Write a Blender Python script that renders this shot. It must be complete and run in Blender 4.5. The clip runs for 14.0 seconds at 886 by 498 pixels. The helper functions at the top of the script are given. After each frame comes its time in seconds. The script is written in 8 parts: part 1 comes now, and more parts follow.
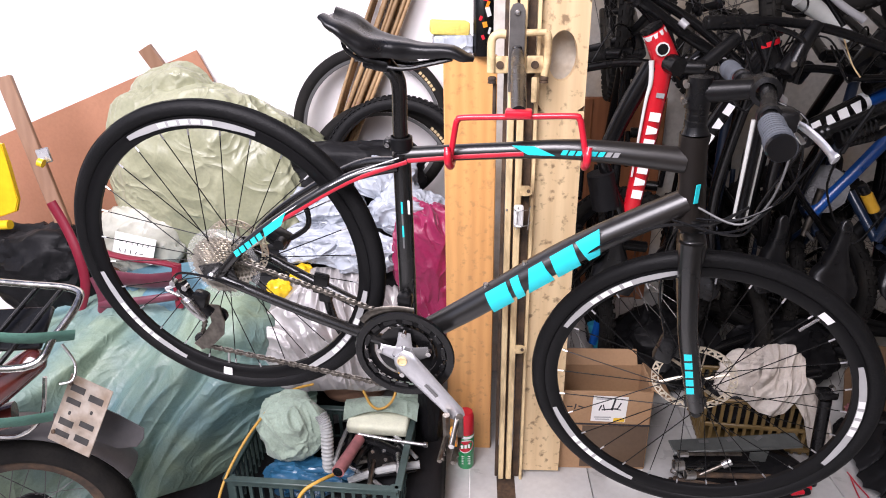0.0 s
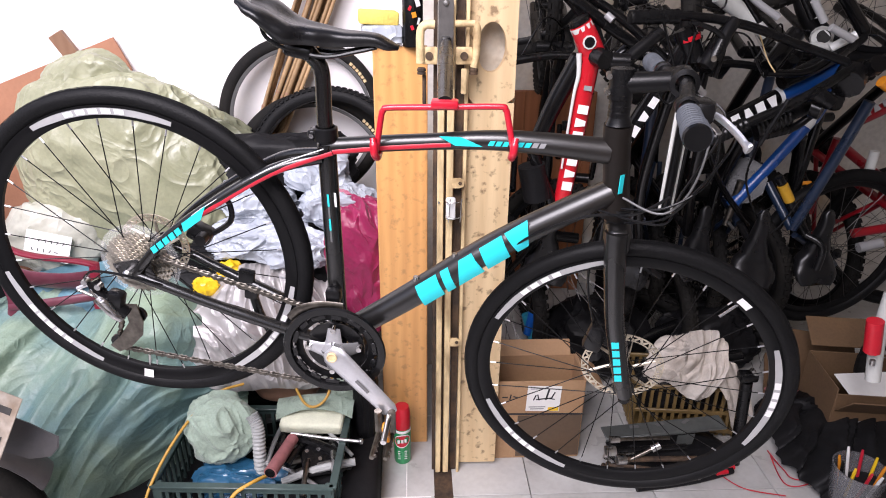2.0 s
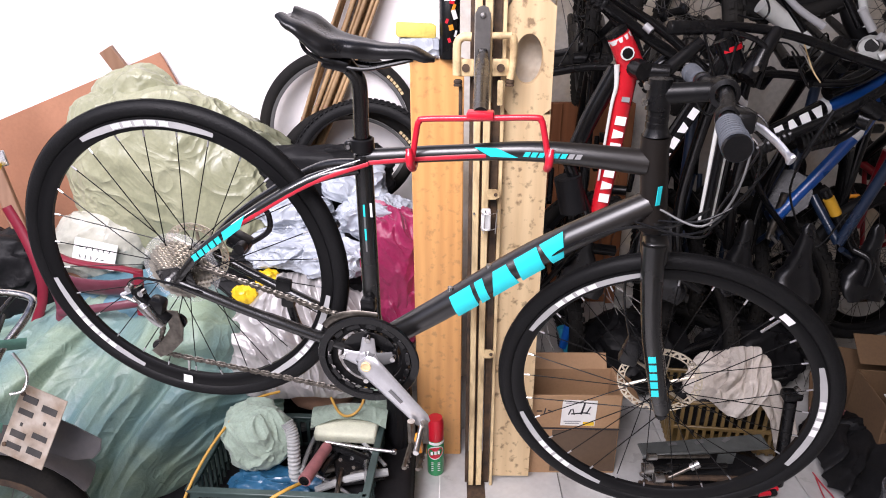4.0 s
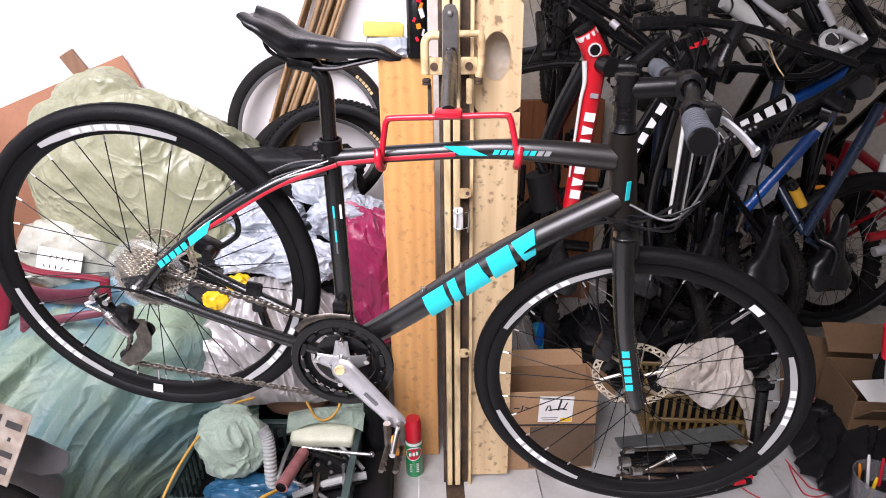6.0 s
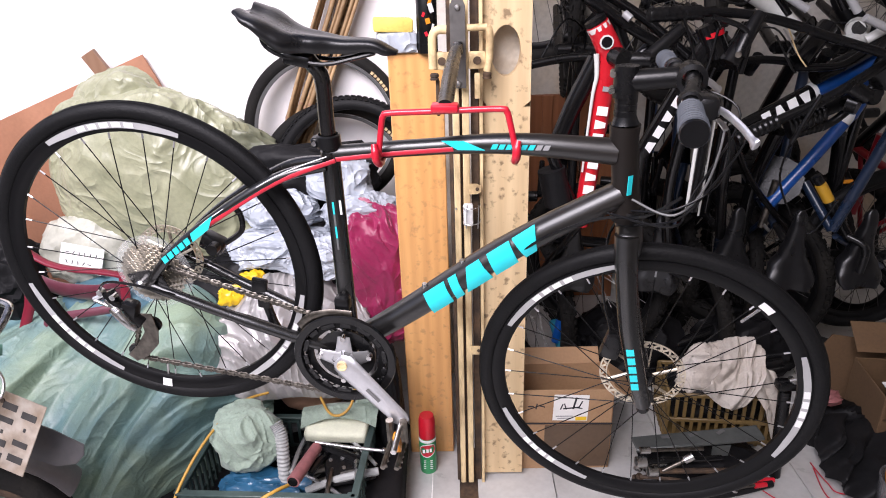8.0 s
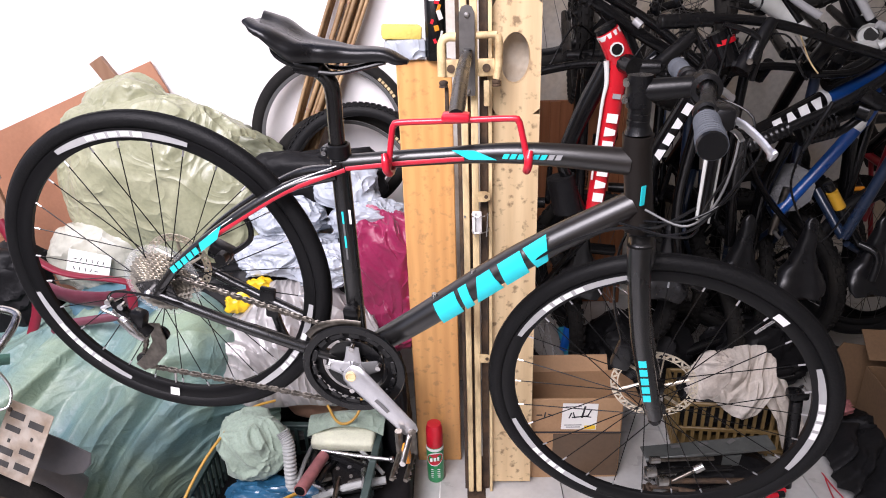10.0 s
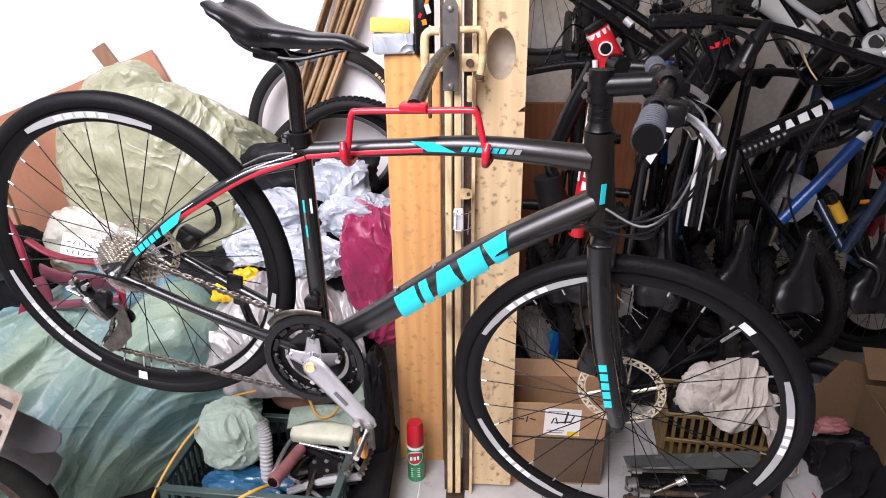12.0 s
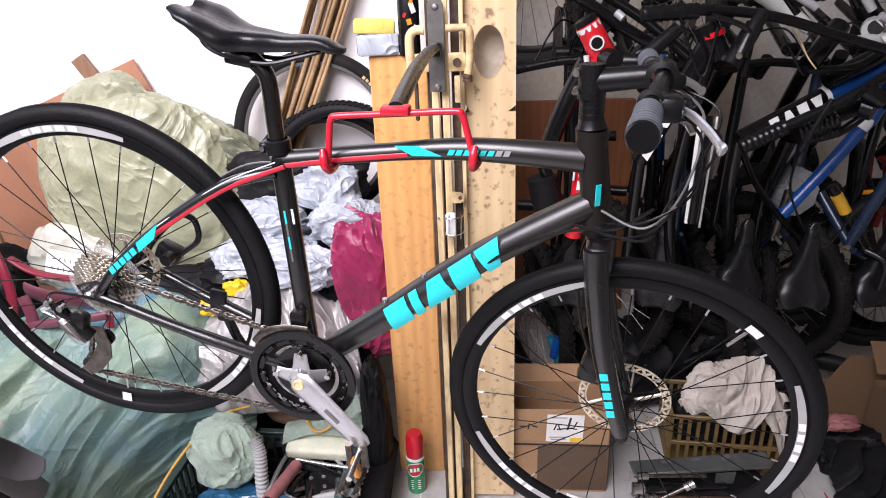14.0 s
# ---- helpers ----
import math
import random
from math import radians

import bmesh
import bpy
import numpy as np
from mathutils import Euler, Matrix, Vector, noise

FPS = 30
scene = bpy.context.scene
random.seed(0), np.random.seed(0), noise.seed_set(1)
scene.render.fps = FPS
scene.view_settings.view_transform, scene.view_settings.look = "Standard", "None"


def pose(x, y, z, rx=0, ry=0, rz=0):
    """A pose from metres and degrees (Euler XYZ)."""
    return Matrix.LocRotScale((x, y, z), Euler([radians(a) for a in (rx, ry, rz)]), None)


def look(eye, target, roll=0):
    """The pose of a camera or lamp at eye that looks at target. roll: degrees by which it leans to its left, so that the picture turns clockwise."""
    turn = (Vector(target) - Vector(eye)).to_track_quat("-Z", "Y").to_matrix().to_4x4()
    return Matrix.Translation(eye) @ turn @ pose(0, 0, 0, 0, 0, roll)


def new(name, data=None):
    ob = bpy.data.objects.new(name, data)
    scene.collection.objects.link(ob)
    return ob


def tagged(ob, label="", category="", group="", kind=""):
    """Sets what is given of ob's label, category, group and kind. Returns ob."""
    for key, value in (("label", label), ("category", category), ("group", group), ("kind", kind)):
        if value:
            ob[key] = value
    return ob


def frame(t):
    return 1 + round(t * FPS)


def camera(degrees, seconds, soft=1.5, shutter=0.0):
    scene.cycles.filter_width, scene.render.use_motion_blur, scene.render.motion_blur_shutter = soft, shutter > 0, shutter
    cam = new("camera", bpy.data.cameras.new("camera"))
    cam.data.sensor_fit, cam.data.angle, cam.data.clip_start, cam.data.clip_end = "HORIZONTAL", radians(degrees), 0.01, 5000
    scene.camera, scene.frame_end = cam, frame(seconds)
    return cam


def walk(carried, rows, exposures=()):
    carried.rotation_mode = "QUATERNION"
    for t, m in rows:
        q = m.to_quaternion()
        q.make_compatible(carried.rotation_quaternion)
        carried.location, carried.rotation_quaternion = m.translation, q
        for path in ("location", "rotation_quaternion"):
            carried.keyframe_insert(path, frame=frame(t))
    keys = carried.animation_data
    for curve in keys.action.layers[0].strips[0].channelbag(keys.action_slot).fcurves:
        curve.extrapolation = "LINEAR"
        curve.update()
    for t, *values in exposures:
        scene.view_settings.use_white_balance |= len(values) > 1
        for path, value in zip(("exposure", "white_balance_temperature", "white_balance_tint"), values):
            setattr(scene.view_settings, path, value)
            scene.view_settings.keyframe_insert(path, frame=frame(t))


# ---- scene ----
cam = camera(68.5, 14.0, 1.0)
PATH = [
    (0, (0.0927, -1.2875, 1.5840), (-0.0051, 0.5415, 0.7808), -0.87),
    (0.5, (0.0830, -1.2792, 1.5705), (0.0684, 0.5440, 0.7486), 1.10),
    (1, (0.0968, -1.2759, 1.5705), (0.1166, 0.5509, 0.7566), 0.04),
    (1.5, (0.1034, -1.2675, 1.5685), (0.1508, 0.5569, 0.7504), 0.19),
    (2, (0.1134, -1.2726, 1.5740), (0.1995, 0.5498, 0.7546), 0.66),
    (2.5, (0.1130, -1.2767, 1.5847), (0.2060, 0.5506, 0.7769), 0.42),
    (3, (0.1067, -1.2731, 1.5799), (0.1468, 0.5598, 0.7808), 0.38),
    (5.3, (0.1302, -1.2785, 1.5705), (0.0918, 0.5638, 0.7932), -0.31),
    (5.5, (0.1233, -1.2788, 1.5704), (0.1101, 0.5629, 0.7907), -0.31),
    (6, (0.1239, -1.2667, 1.5691), (0.1740, 0.5709, 0.7813), -0.68),
    (6.5, (0.1412, -1.2595, 1.5636), (0.1919, 0.5753, 0.7692), -0.53),
    (7, (0.1474, -1.2623, 1.5623), (0.1426, 0.5687, 0.7575), -0.57),
    (7.5, (0.1436, -1.2559, 1.5579), (0.0791, 0.5723, 0.7495), -0.71),
    (8, (0.1818, -1.2580, 1.5621), (0.1352, 0.5768, 0.7675), -1.84),
    (8.5, (0.1957, -1.2517, 1.5664), (0.1256, 0.5878, 0.7845), -2.68),
    (8.7, (0.1650, -1.2497, 1.5769), (0.1168, 0.5856, 0.7838), -2.14),
    (10.8, (0.1754, -1.2431, 1.5608), (0.1084, 0.6022, 0.7923), -1.83),
    (11, (0.1777, -1.2461, 1.5591), (0.1258, 0.6009, 0.7937), -1.87),
    (11.5, (0.2317, -1.2298, 1.5529), (0.1727, 0.6126, 0.7771), -1.24),
    (12, (0.2854, -1.2288, 1.5441), (0.1522, 0.6105, 0.7702), -0.53),
    (12.5, (0.2836, -1.2056, 1.5450), (0.0854, 0.6231, 0.7598), -0.83),
    (13, (0.2580, -1.2009, 1.5485), (0.1244, 0.6718, 0.8592), -0.77),
    (13.5, (0.2959, -1.2019, 1.5433), (0.1480, 0.6579, 0.8226), -2.66),
    (14, (0.2998, -1.1732, 1.5336), (0.1672, 0.6679, 0.7637), -2.31),
]
walk(cam, [(t, look(eye, target, roll)) for t, eye, target, roll in PATH], [(0.0, 0.03, 6150, 23.0)])

# ---- world and light ----
def sky_world():
    w = bpy.data.worlds.new("sky")
    scene.world = w
    w.use_nodes = True
    nt = w.node_tree
    nt.nodes.clear()
    out = nt.nodes.new("ShaderNodeOutputWorld")
    bg = nt.nodes.new("ShaderNodeBackground")
    sk = nt.nodes.new("ShaderNodeTexSky")
    sk.sky_type, sk.sun_disc = "NISHITA", False
    sk.sun_elevation, sk.sun_rotation = radians(48), radians(205)
    sk.dust_density = 3.0
    bg.inputs["Strength"].default_value = 0.11
    nt.links.new(sk.outputs[0], bg.inputs[0])
    nt.links.new(bg.outputs[0], out.inputs[0])


sky_world()
sun = new("sun", bpy.data.lights.new("sun", "SUN"))
sun.data.energy, sun.data.angle, sun.data.color = 1.1, radians(25), (1.0, 0.96, 0.9)
sun.matrix_world = look((-1.6, -3.4, 4.2), (0, 0, 0))
# area lamp added high at the left, standing in for daylight from outside
daylight_lamp = new("daylight_stand_in", bpy.data.lights.new("daylight_stand_in", "AREA"))
daylight_lamp.data.shape, daylight_lamp.data.size, daylight_lamp.data.size_y = "RECTANGLE", 2.6, 1.5
daylight_lamp.data.spread = radians(130)
daylight_lamp.data.energy, daylight_lamp.data.color = 92, (1.0, 0.98, 0.95)
daylight_lamp.matrix_world = look((-1.08, -1.7, 3.0), (-0.36, 0.7, 0.6))
scene.view_settings.exposure = 0.0


# ---- materials ----
def mat(name, color, rough=0.6, metal=0.0, var=0.25, scale=8.0, bump=0.15, fine=60.0, second=None, mix=0.45, stretch=(1, 1, 1), coat=0.0, per=0.0, alpha=1.0, sheen=0.0, trans=0.0, spec=0.5):
    m = bpy.data.materials.new(name)
    m.use_nodes = True
    nt = m.node_tree
    n, l = nt.nodes, nt.links
    b = n["Principled BSDF"]
    b.inputs["Roughness"].default_value, b.inputs["Metallic"].default_value = rough, metal
    b.inputs["Coat Weight"].default_value = coat
    b.inputs["Alpha"].default_value = alpha
    b.inputs["Specular IOR Level"].default_value = 0.15 if max(color) < 0.02 and spec == 0.5 else spec
    b.inputs["Sheen Weight"].default_value = sheen
    b.inputs["Transmission Weight"].default_value = trans
    tc = n.new("ShaderNodeTexCoord")
    mp = n.new("ShaderNodeMapping")
    mp.inputs["Scale"].default_value = stretch
    l.new(tc.outputs["Object"], mp.inputs[0])
    big = n.new("ShaderNodeTexNoise")
    big.inputs["Scale"].default_value, big.inputs["Detail"].default_value = scale, 6
    sm = n.new("ShaderNodeTexNoise")
    sm.inputs["Scale"].default_value, sm.inputs["Detail"].default_value = fine, 4
    l.new(mp.outputs[0], big.inputs["Vector"])
    l.new(mp.outputs[0], sm.inputs["Vector"])
    ramp = n.new("ShaderNodeValToRGB")
    c2 = second or [c * (1 - var) for c in color]
    ramp.color_ramp.elements[0].position, ramp.color_ramp.elements[1].position = mix - 0.15, mix + 0.2
    ramp.color_ramp.elements[0].color, ramp.color_ramp.elements[1].color = (*c2, 1), (*color, 1)
    l.new(big.outputs[0], ramp.inputs[0])
    g = n.new("ShaderNodeMix")
    g.data_type, g.blend_type = "RGBA", "MULTIPLY"
    g.inputs["Factor"].default_value = min(1.0, var * 1.2)
    l.new(ramp.outputs[0], g.inputs["A"])
    fr = n.new("ShaderNodeValToRGB")
    fr.color_ramp.elements[0].position, fr.color_ramp.elements[1].position = 0.3, 0.62
    fr.color_ramp.elements[0].color = (0.55, 0.55, 0.55, 1)
    l.new(sm.outputs[0], fr.inputs[0])
    l.new(fr.outputs[0], g.inputs["B"])
    colour = g.outputs["Result"]
    if per:
        oi = n.new("ShaderNodeObjectInfo")
        hs = n.new("ShaderNodeHueSaturation")
        mr = n.new("ShaderNodeMapRange")
        mr.inputs["To Min"].default_value, mr.inputs["To Max"].default_value = 1 - per, 1 + per
        l.new(oi.outputs["Random"], mr.inputs[0])
        l.new(mr.outputs[0], hs.inputs["Value"])
        l.new(colour, hs.inputs["Color"])
        colour = hs.outputs[0]
    l.new(colour, b.inputs["Base Color"])
    rr = n.new("ShaderNodeMapRange")
    rr.inputs["To Min"].default_value, rr.inputs["To Max"].default_value = max(0.02, rough - 0.12), min(1, rough + 0.12)
    l.new(big.outputs[0], rr.inputs[0])
    l.new(rr.outputs[0], b.inputs["Roughness"])
    if bump:
        bp = n.new("ShaderNodeBump")
        bp.inputs["Strength"].default_value, bp.inputs["Distance"].default_value = bump, 0.004
        l.new(sm.outputs[0], bp.inputs["Height"])
        l.new(bp.outputs[0], b.inputs["Normal"])
    return m


def crinkle(m, scale=9.0, depth=0.006, strength=0.6, warp=0.35):
    """Adds sharp wandering creases to a material, as in crumpled plastic sheet."""
    n, l = m.node_tree.nodes, m.node_tree.links
    p = n["Principled BSDF"]
    tc, no = n.new("ShaderNodeTexCoord"), n.new("ShaderNodeTexNoise")
    no.noise_type = "RIDGED_MULTIFRACTAL"
    no.inputs["Scale"].default_value, no.inputs["Detail"].default_value = scale * 0.45, 2.5
    no.inputs["Roughness"].default_value, no.inputs["Distortion"].default_value = 0.4, warp * 1.6
    no.inputs["Offset"].default_value, no.inputs["Gain"].default_value = 0.9, 1.2
    l.new(tc.outputs["Object"], no.inputs["Vector"])
    bp = n.new("ShaderNodeBump")
    bp.inputs["Strength"].default_value, bp.inputs["Distance"].default_value = strength, depth
    l.new(no.outputs[0], bp.inputs["Height"])
    if p.inputs["Normal"].links:
        l.new(p.inputs["Normal"].links[0].from_socket, bp.inputs["Normal"])
    l.new(bp.outputs[0], p.inputs["Normal"])
    return m


def wood(name, light, dark, scale=5.0, rough=0.45, ring=14.0, stretch=(1, 1, 0.08), stain=0.0):
    m = mat(name, light, rough, var=0.12, scale=scale, fine=120, bump=0.1, second=dark, mix=0.35, stretch=stretch, coat=0.12)
    nt = m.node_tree
    n, l = nt.nodes, nt.links
    b = n["Principled BSDF"]
    old = b.inputs["Base Color"].links[0].from_socket
    tc = n.new("ShaderNodeTexCoord")
    mp = n.new("ShaderNodeMapping")
    mp.inputs["Scale"].default_value = (1, 1, 0.12)
    l.new(tc.outputs["Object"], mp.inputs[0])
    wv = n.new("ShaderNodeTexWave")
    wv.inputs["Scale"].default_value, wv.inputs["Distortion"].default_value, wv.inputs["Detail"].default_value = ring, 5.0, 3.0
    l.new(mp.outputs[0], wv.inputs[0])
    mx = n.new("ShaderNodeMix")
    mx.data_type, mx.blend_type = "RGBA", "MULTIPLY"
    mx.inputs["Factor"].default_value = 0.30
    r = n.new("ShaderNodeValToRGB")
    r.color_ramp.elements[0].color, r.color_ramp.elements[1].color = (0.62, 0.5, 0.4, 1), (1, 1, 1, 1)
    l.new(wv.outputs[0], r.inputs[0])
    l.new(old, mx.inputs["A"])
    l.new(r.outputs[0], mx.inputs["B"])
    last = mx.outputs["Result"]
    if stain:
        no = n.new("ShaderNodeTexNoise")
        no.inputs["Scale"].default_value, no.inputs["Detail"].default_value = 48, 9
        l.new(tc.outputs["Object"], no.inputs["Vector"])
        rs = n.new("ShaderNodeValToRGB")
        rs.color_ramp.elements[0].position, rs.color_ramp.elements[1].position = 0.57, 0.70
        rs.color_ramp.elements[0].color, rs.color_ramp.elements[1].color = (0, 0, 0, 1), (stain, stain, stain, 1)
        l.new(no.outputs[0], rs.inputs[0])
        m2 = n.new("ShaderNodeMix")
        m2.data_type = "RGBA"
        m2.inputs["B"].default_value = (0.16, 0.10, 0.05, 1)
        l.new(rs.outputs[0], m2.inputs["Factor"])
        l.new(last, m2.inputs["A"])
        last = m2.outputs["Result"]
    l.new(last, b.inputs["Base Color"])
    return m


M_FRAME = mat("satin_black_paint", (0.0065, 0.0062, 0.006), 0.26, 0.0, 0.15, 6, 0.02, 300, coat=0.35, spec=0.6)
M_GREY = mat("satin_grey_paint", (0.015, 0.0125, 0.011), 0.30, 0.1, 0.12, 6, 0.03, 300)
def fade(name, c0, c1, x0, x1, rough):
    """Paint that fades from one colour to another along the bike's length."""
    m = mat(name, c0, rough, 0, 0.1, 6, 0.015, 300, spec=0.65, coat=0.2)
    n, l = m.node_tree.nodes, m.node_tree.links
    tc, sp, mr, mx = n.new("ShaderNodeTexCoord"), n.new("ShaderNodeSeparateXYZ"), n.new("ShaderNodeMapRange"), n.new("ShaderNodeMix")
    mx.data_type = "RGBA"
    mr.inputs["From Min"].default_value, mr.inputs["From Max"].default_value = x0, x1
    mx.inputs["A"].default_value, mx.inputs["B"].default_value = (*c0, 1), (*c1, 1)
    l.new(tc.outputs["Object"], sp.inputs[0])
    l.new(sp.outputs["X"], mr.inputs[0])
    l.new(mr.outputs[0], mx.inputs["Factor"])
    l.new(mx.outputs["Result"], n["Principled BSDF"].inputs["Base Color"])
    return m


M_FADE = fade("black_to_grey_paint", (0.0065, 0.0062, 0.006), (0.013, 0.0108, 0.0095), 0.22, 0.46, 0.34)
M_RUBBER = mat("tyre_rubber", (0.0075, 0.0075, 0.008), 0.55, 0, 0.3, 10, 0.25, 220)
M_DUSTY = mat("dusty_rubber", (0.010, 0.0095, 0.009), 0.75, 0, 0.4, 9, 0.3, 150, second=(0.022, 0.020, 0.017), mix=0.36)
M_RIM = mat("black_anodised_rim", (0.007, 0.007, 0.0075), 0.36, 0.2, 0.1, 6, 0.02)
M_WHITE = mat("white_decal", (0.8, 0.8, 0.79), 0.4, 0, 0.05, 20, 0.02)
M_LGREY = mat("grey_decal", (0.29, 0.29, 0.295), 0.4, 0, 0.05, 20, 0.02)
M_DGREY = mat("dark_grey_decal", (0.11, 0.11, 0.11), 0.4, 0, 0.05, 20, 0.02)
M_CYAN = mat("cyan_decal", (0.01, 0.60, 0.66), 0.4, 0, 0.05, 20, 0.02)
M_RED = mat("red_decal", (0.50, 0.018, 0.035), 0.35, 0, 0.08, 20, 0.02)
M_REDPLASTIC = mat("red_dipped_steel", (0.55, 0.012, 0.03), 0.32, 0, 0.12, 15, 0.04, coat=0.3)
M_RIMD = mat("silver_rim_decal", (0.36, 0.36, 0.36), 0.4, 0, 0.08, 20, 0.02)
M_ROTOR = mat("drilled_disc_steel", (0.78, 0.70, 0.56), 0.3, 0.85, 0.2, 30, 0.05)
M_STEEL = mat("bright_steel", (0.62, 0.61, 0.6), 0.28, 1.0, 0.25, 20, 0.05)
M_ALU = mat("brushed_aluminium", (0.72, 0.72, 0.74), 0.38, 0.9, 0.12, 14, 0.05, 160)
M_CHAIN = mat("oily_chain_steel", (0.20, 0.18, 0.155), 0.36, 1.0, 0.4, 60, 0.1)
M_CASS = mat("cassette_steel", (0.68, 0.63, 0.54), 0.33, 0.9, 0.35, 40, 0.1)
M_BLACKPL = mat("black_plastic", (0.006, 0.006, 0.0065), 0.27, 0, 0.2, 12, 0.06, spec=0.32)
M_SADDLE = mat("black_saddle_vinyl", (0.007, 0.007, 0.0078), 0.30, 0, 0.2, 20, 0.10, 260, spec=0.4)
M_GRIP = mat("grey_grip_rubber", (0.060, 0.068, 0.082), 0.7, 0, 0.25, 30, 0.2, 200)
M_SPOKE = mat("black_spoke", (0.012, 0.012, 0.012), 0.35, 0.5, 0.1, 20, 0.0)
M_SPOKE_L = mat("steel_spoke", (0.16, 0.155, 0.15), 0.4, 1.0, 0.1, 20, 0.0)
M_ORANGE = mat("amber_reflector", (0.75, 0.27, 0.02), 0.2, 0, 0.1, 60, 0.1, coat=0.4)
M_CLEAR = mat("clear_plastic_disc", (0.75, 0.76, 0.75), 0.12, 0, 0.05, 8, 0.0, alpha=0.13)
M_WALL = mat("white_limewash", (0.86, 0.84, 0.83), 0.85, 0, 0.06, 2.2, 0.12, 40, second=(0.78, 0.74, 0.73), mix=0.33)
M_WALLG = mat("grey_plaster", (0.66, 0.63, 0.58), 0.85, 0, 0.3, 3.0, 0.2, 45, second=(0.52, 0.39, 0.22), mix=0.36)
M_FLOOR = mat("grey_floor_tile", (0.52, 0.52, 0.505), 0.3, 0, 0.15, 4, 0.05, 60, second=(0.36, 0.35, 0.33), mix=0.38, coat=0.1, per=0.06)
M_GROUT = mat("grout", (0.17, 0.16, 0.15), 0.9, 0, 0.3, 20, 0.2)
M_CONC = mat("painted_concrete", (0.82, 0.81, 0.79), 0.7, 0, 0.2, 9, 0.25, 50, second=(0.52, 0.49, 0.45), mix=0.36)
M_BOARD = wood("varnished_board", (0.77, 0.42, 0.15), (0.66, 0.32, 0.10), 3.0, 0.42, 9.0, stain=0.35)
M_PLANK = wood("dirty_cream_board", (0.69, 0.52, 0.30), (0.55, 0.38, 0.19), 4.0, 0.6, 5.0, stain=0.8)
M_TRACK = mat("rusty_cream_steel", (0.78, 0.60, 0.33), 0.55, 0.0, 0.3, 22, 0.3, 90, second=(0.16, 0.08, 0.03), mix=0.36, stretch=(1, 1, 0.35))
M_RUST = mat("rusted_steel", (0.12, 0.075, 0.045), 0.75, 0.3, 0.5, 20, 0.4, 80, second=(0.04, 0.03, 0.024))
M_BRASS = mat("rusty_cream_latch", (0.74, 0.56, 0.30), 0.5, 0.0, 0.3, 30, 0.25, 90, second=(0.20, 0.10, 0.04), mix=0.37)


# ---- building blocks ----
WORLD_OF = {}


def thing(name, at=(0, 0, 0), label="", category="", group="", kind="", turn=None):
    ob = new(name)
    ob.empty_display_size = 0.05
    m = Matrix.Translation(at) @ (turn or Matrix.Identity(4))
    ob.matrix_basis = m
    WORLD_OF[ob.name] = m
    return tagged(ob, label, category, group, kind)


def part(name, bm, material, parent, label="", smooth=True, local=False, kind=""):
    """Links a bmesh, given in world metres (or in the parent's own space), as one mesh under parent."""
    m = WORLD_OF[parent.name] if parent else Matrix.Identity(4)
    if parent and not local:
        bm.transform(m.inverted())
    bmesh.ops.recalc_face_normals(bm, faces=bm.faces[:])
    if smooth:
        for f in bm.faces:
            f.smooth = True
        for e in bm.edges:
            if len(e.link_faces) == 2 and e.calc_face_angle(0) > 0.7:
                e.smooth = False
    me = bpy.data.meshes.new(name)
    bm.to_mesh(me)
    bm.free()
    me.materials.append(material)
    ob = new(name, me)
    if parent:
        ob.parent = parent
        WORLD_OF[ob.name] = m
    return tagged(ob, label, kind=kind)


def solo(name, bm, material, at, label, category, group="", kind="", smooth=True):
    """A thing that is one mesh, with its origin at its base."""
    bm.transform(Matrix.Translation(at).inverted())
    ob = part(name, bm, material, None, smooth=smooth)
    ob.matrix_basis = Matrix.Translation(at)
    WORLD_OF[ob.name] = Matrix.Translation(at)
    return tagged(ob, label, category, group, kind)


def V(*a):
    return Vector(a)


def sweep(bm, pts, r, seg=10, closed=False, squash=1.0, up=None, caps=True):
    """A tube along points; r is a radius or one for each point; squash flattens it across 'up'."""
    pts = [Vector(p) for p in pts]
    n = len(pts)
    rs = list(r) if hasattr(r, "__len__") else [r] * n
    prev, rings = Vector(up) if up else None, []
    for i, p in enumerate(pts):
        a = pts[(i - 1) % n] if closed or i else p
        b = pts[(i + 1) % n] if closed or i < n - 1 else p
        t = (b - a).normalized()
        if prev is None:
            prev = t.orthogonal()
        u = (prev - t * prev.dot(t))
        u = u.normalized() if u.length > 1e-6 else t.orthogonal().normalized()
        w = t.cross(u)
        prev = u
        rings.append([bm.verts.new(p + rs[i] * (math.cos(k * math.tau / seg) * u + squash * math.sin(k * math.tau / seg) * w)) for k in range(seg)])
    for i in range(n if closed else n - 1):
        A, B = rings[i], rings[(i + 1) % n]
        for k in range(seg):
            bm.faces.new((A[k], A[(k + 1) % seg], B[(k + 1) % seg], B[k]))
    if caps and not closed:
        bm.faces.new(rings[0][::-1])
        bm.faces.new(rings[-1])
    return bm


def curve(ctrl, n=24, closed=False):
    """A smooth line through control points."""
    P = [Vector(p) for p in ctrl]
    m, out = len(P), []
    spans = m if closed else m - 1
    for i in range(spans):
        p = [P[(i + k - 1) % m] if closed else P[min(max(i + k - 1, 0), m - 1)] for k in range(4)]
        steps = max(2, n // spans)
        for s in range(steps):
            t = s / steps
            out.append(0.5 * (2 * p[1] + (p[2] - p[0]) * t + (2 * p[0] - 5 * p[1] + 4 * p[2] - p[3]) * t * t + (3 * p[1] - p[0] - 3 * p[2] + p[3]) * t ** 3))
    if not closed:
        out.append(P[-1])
    return out


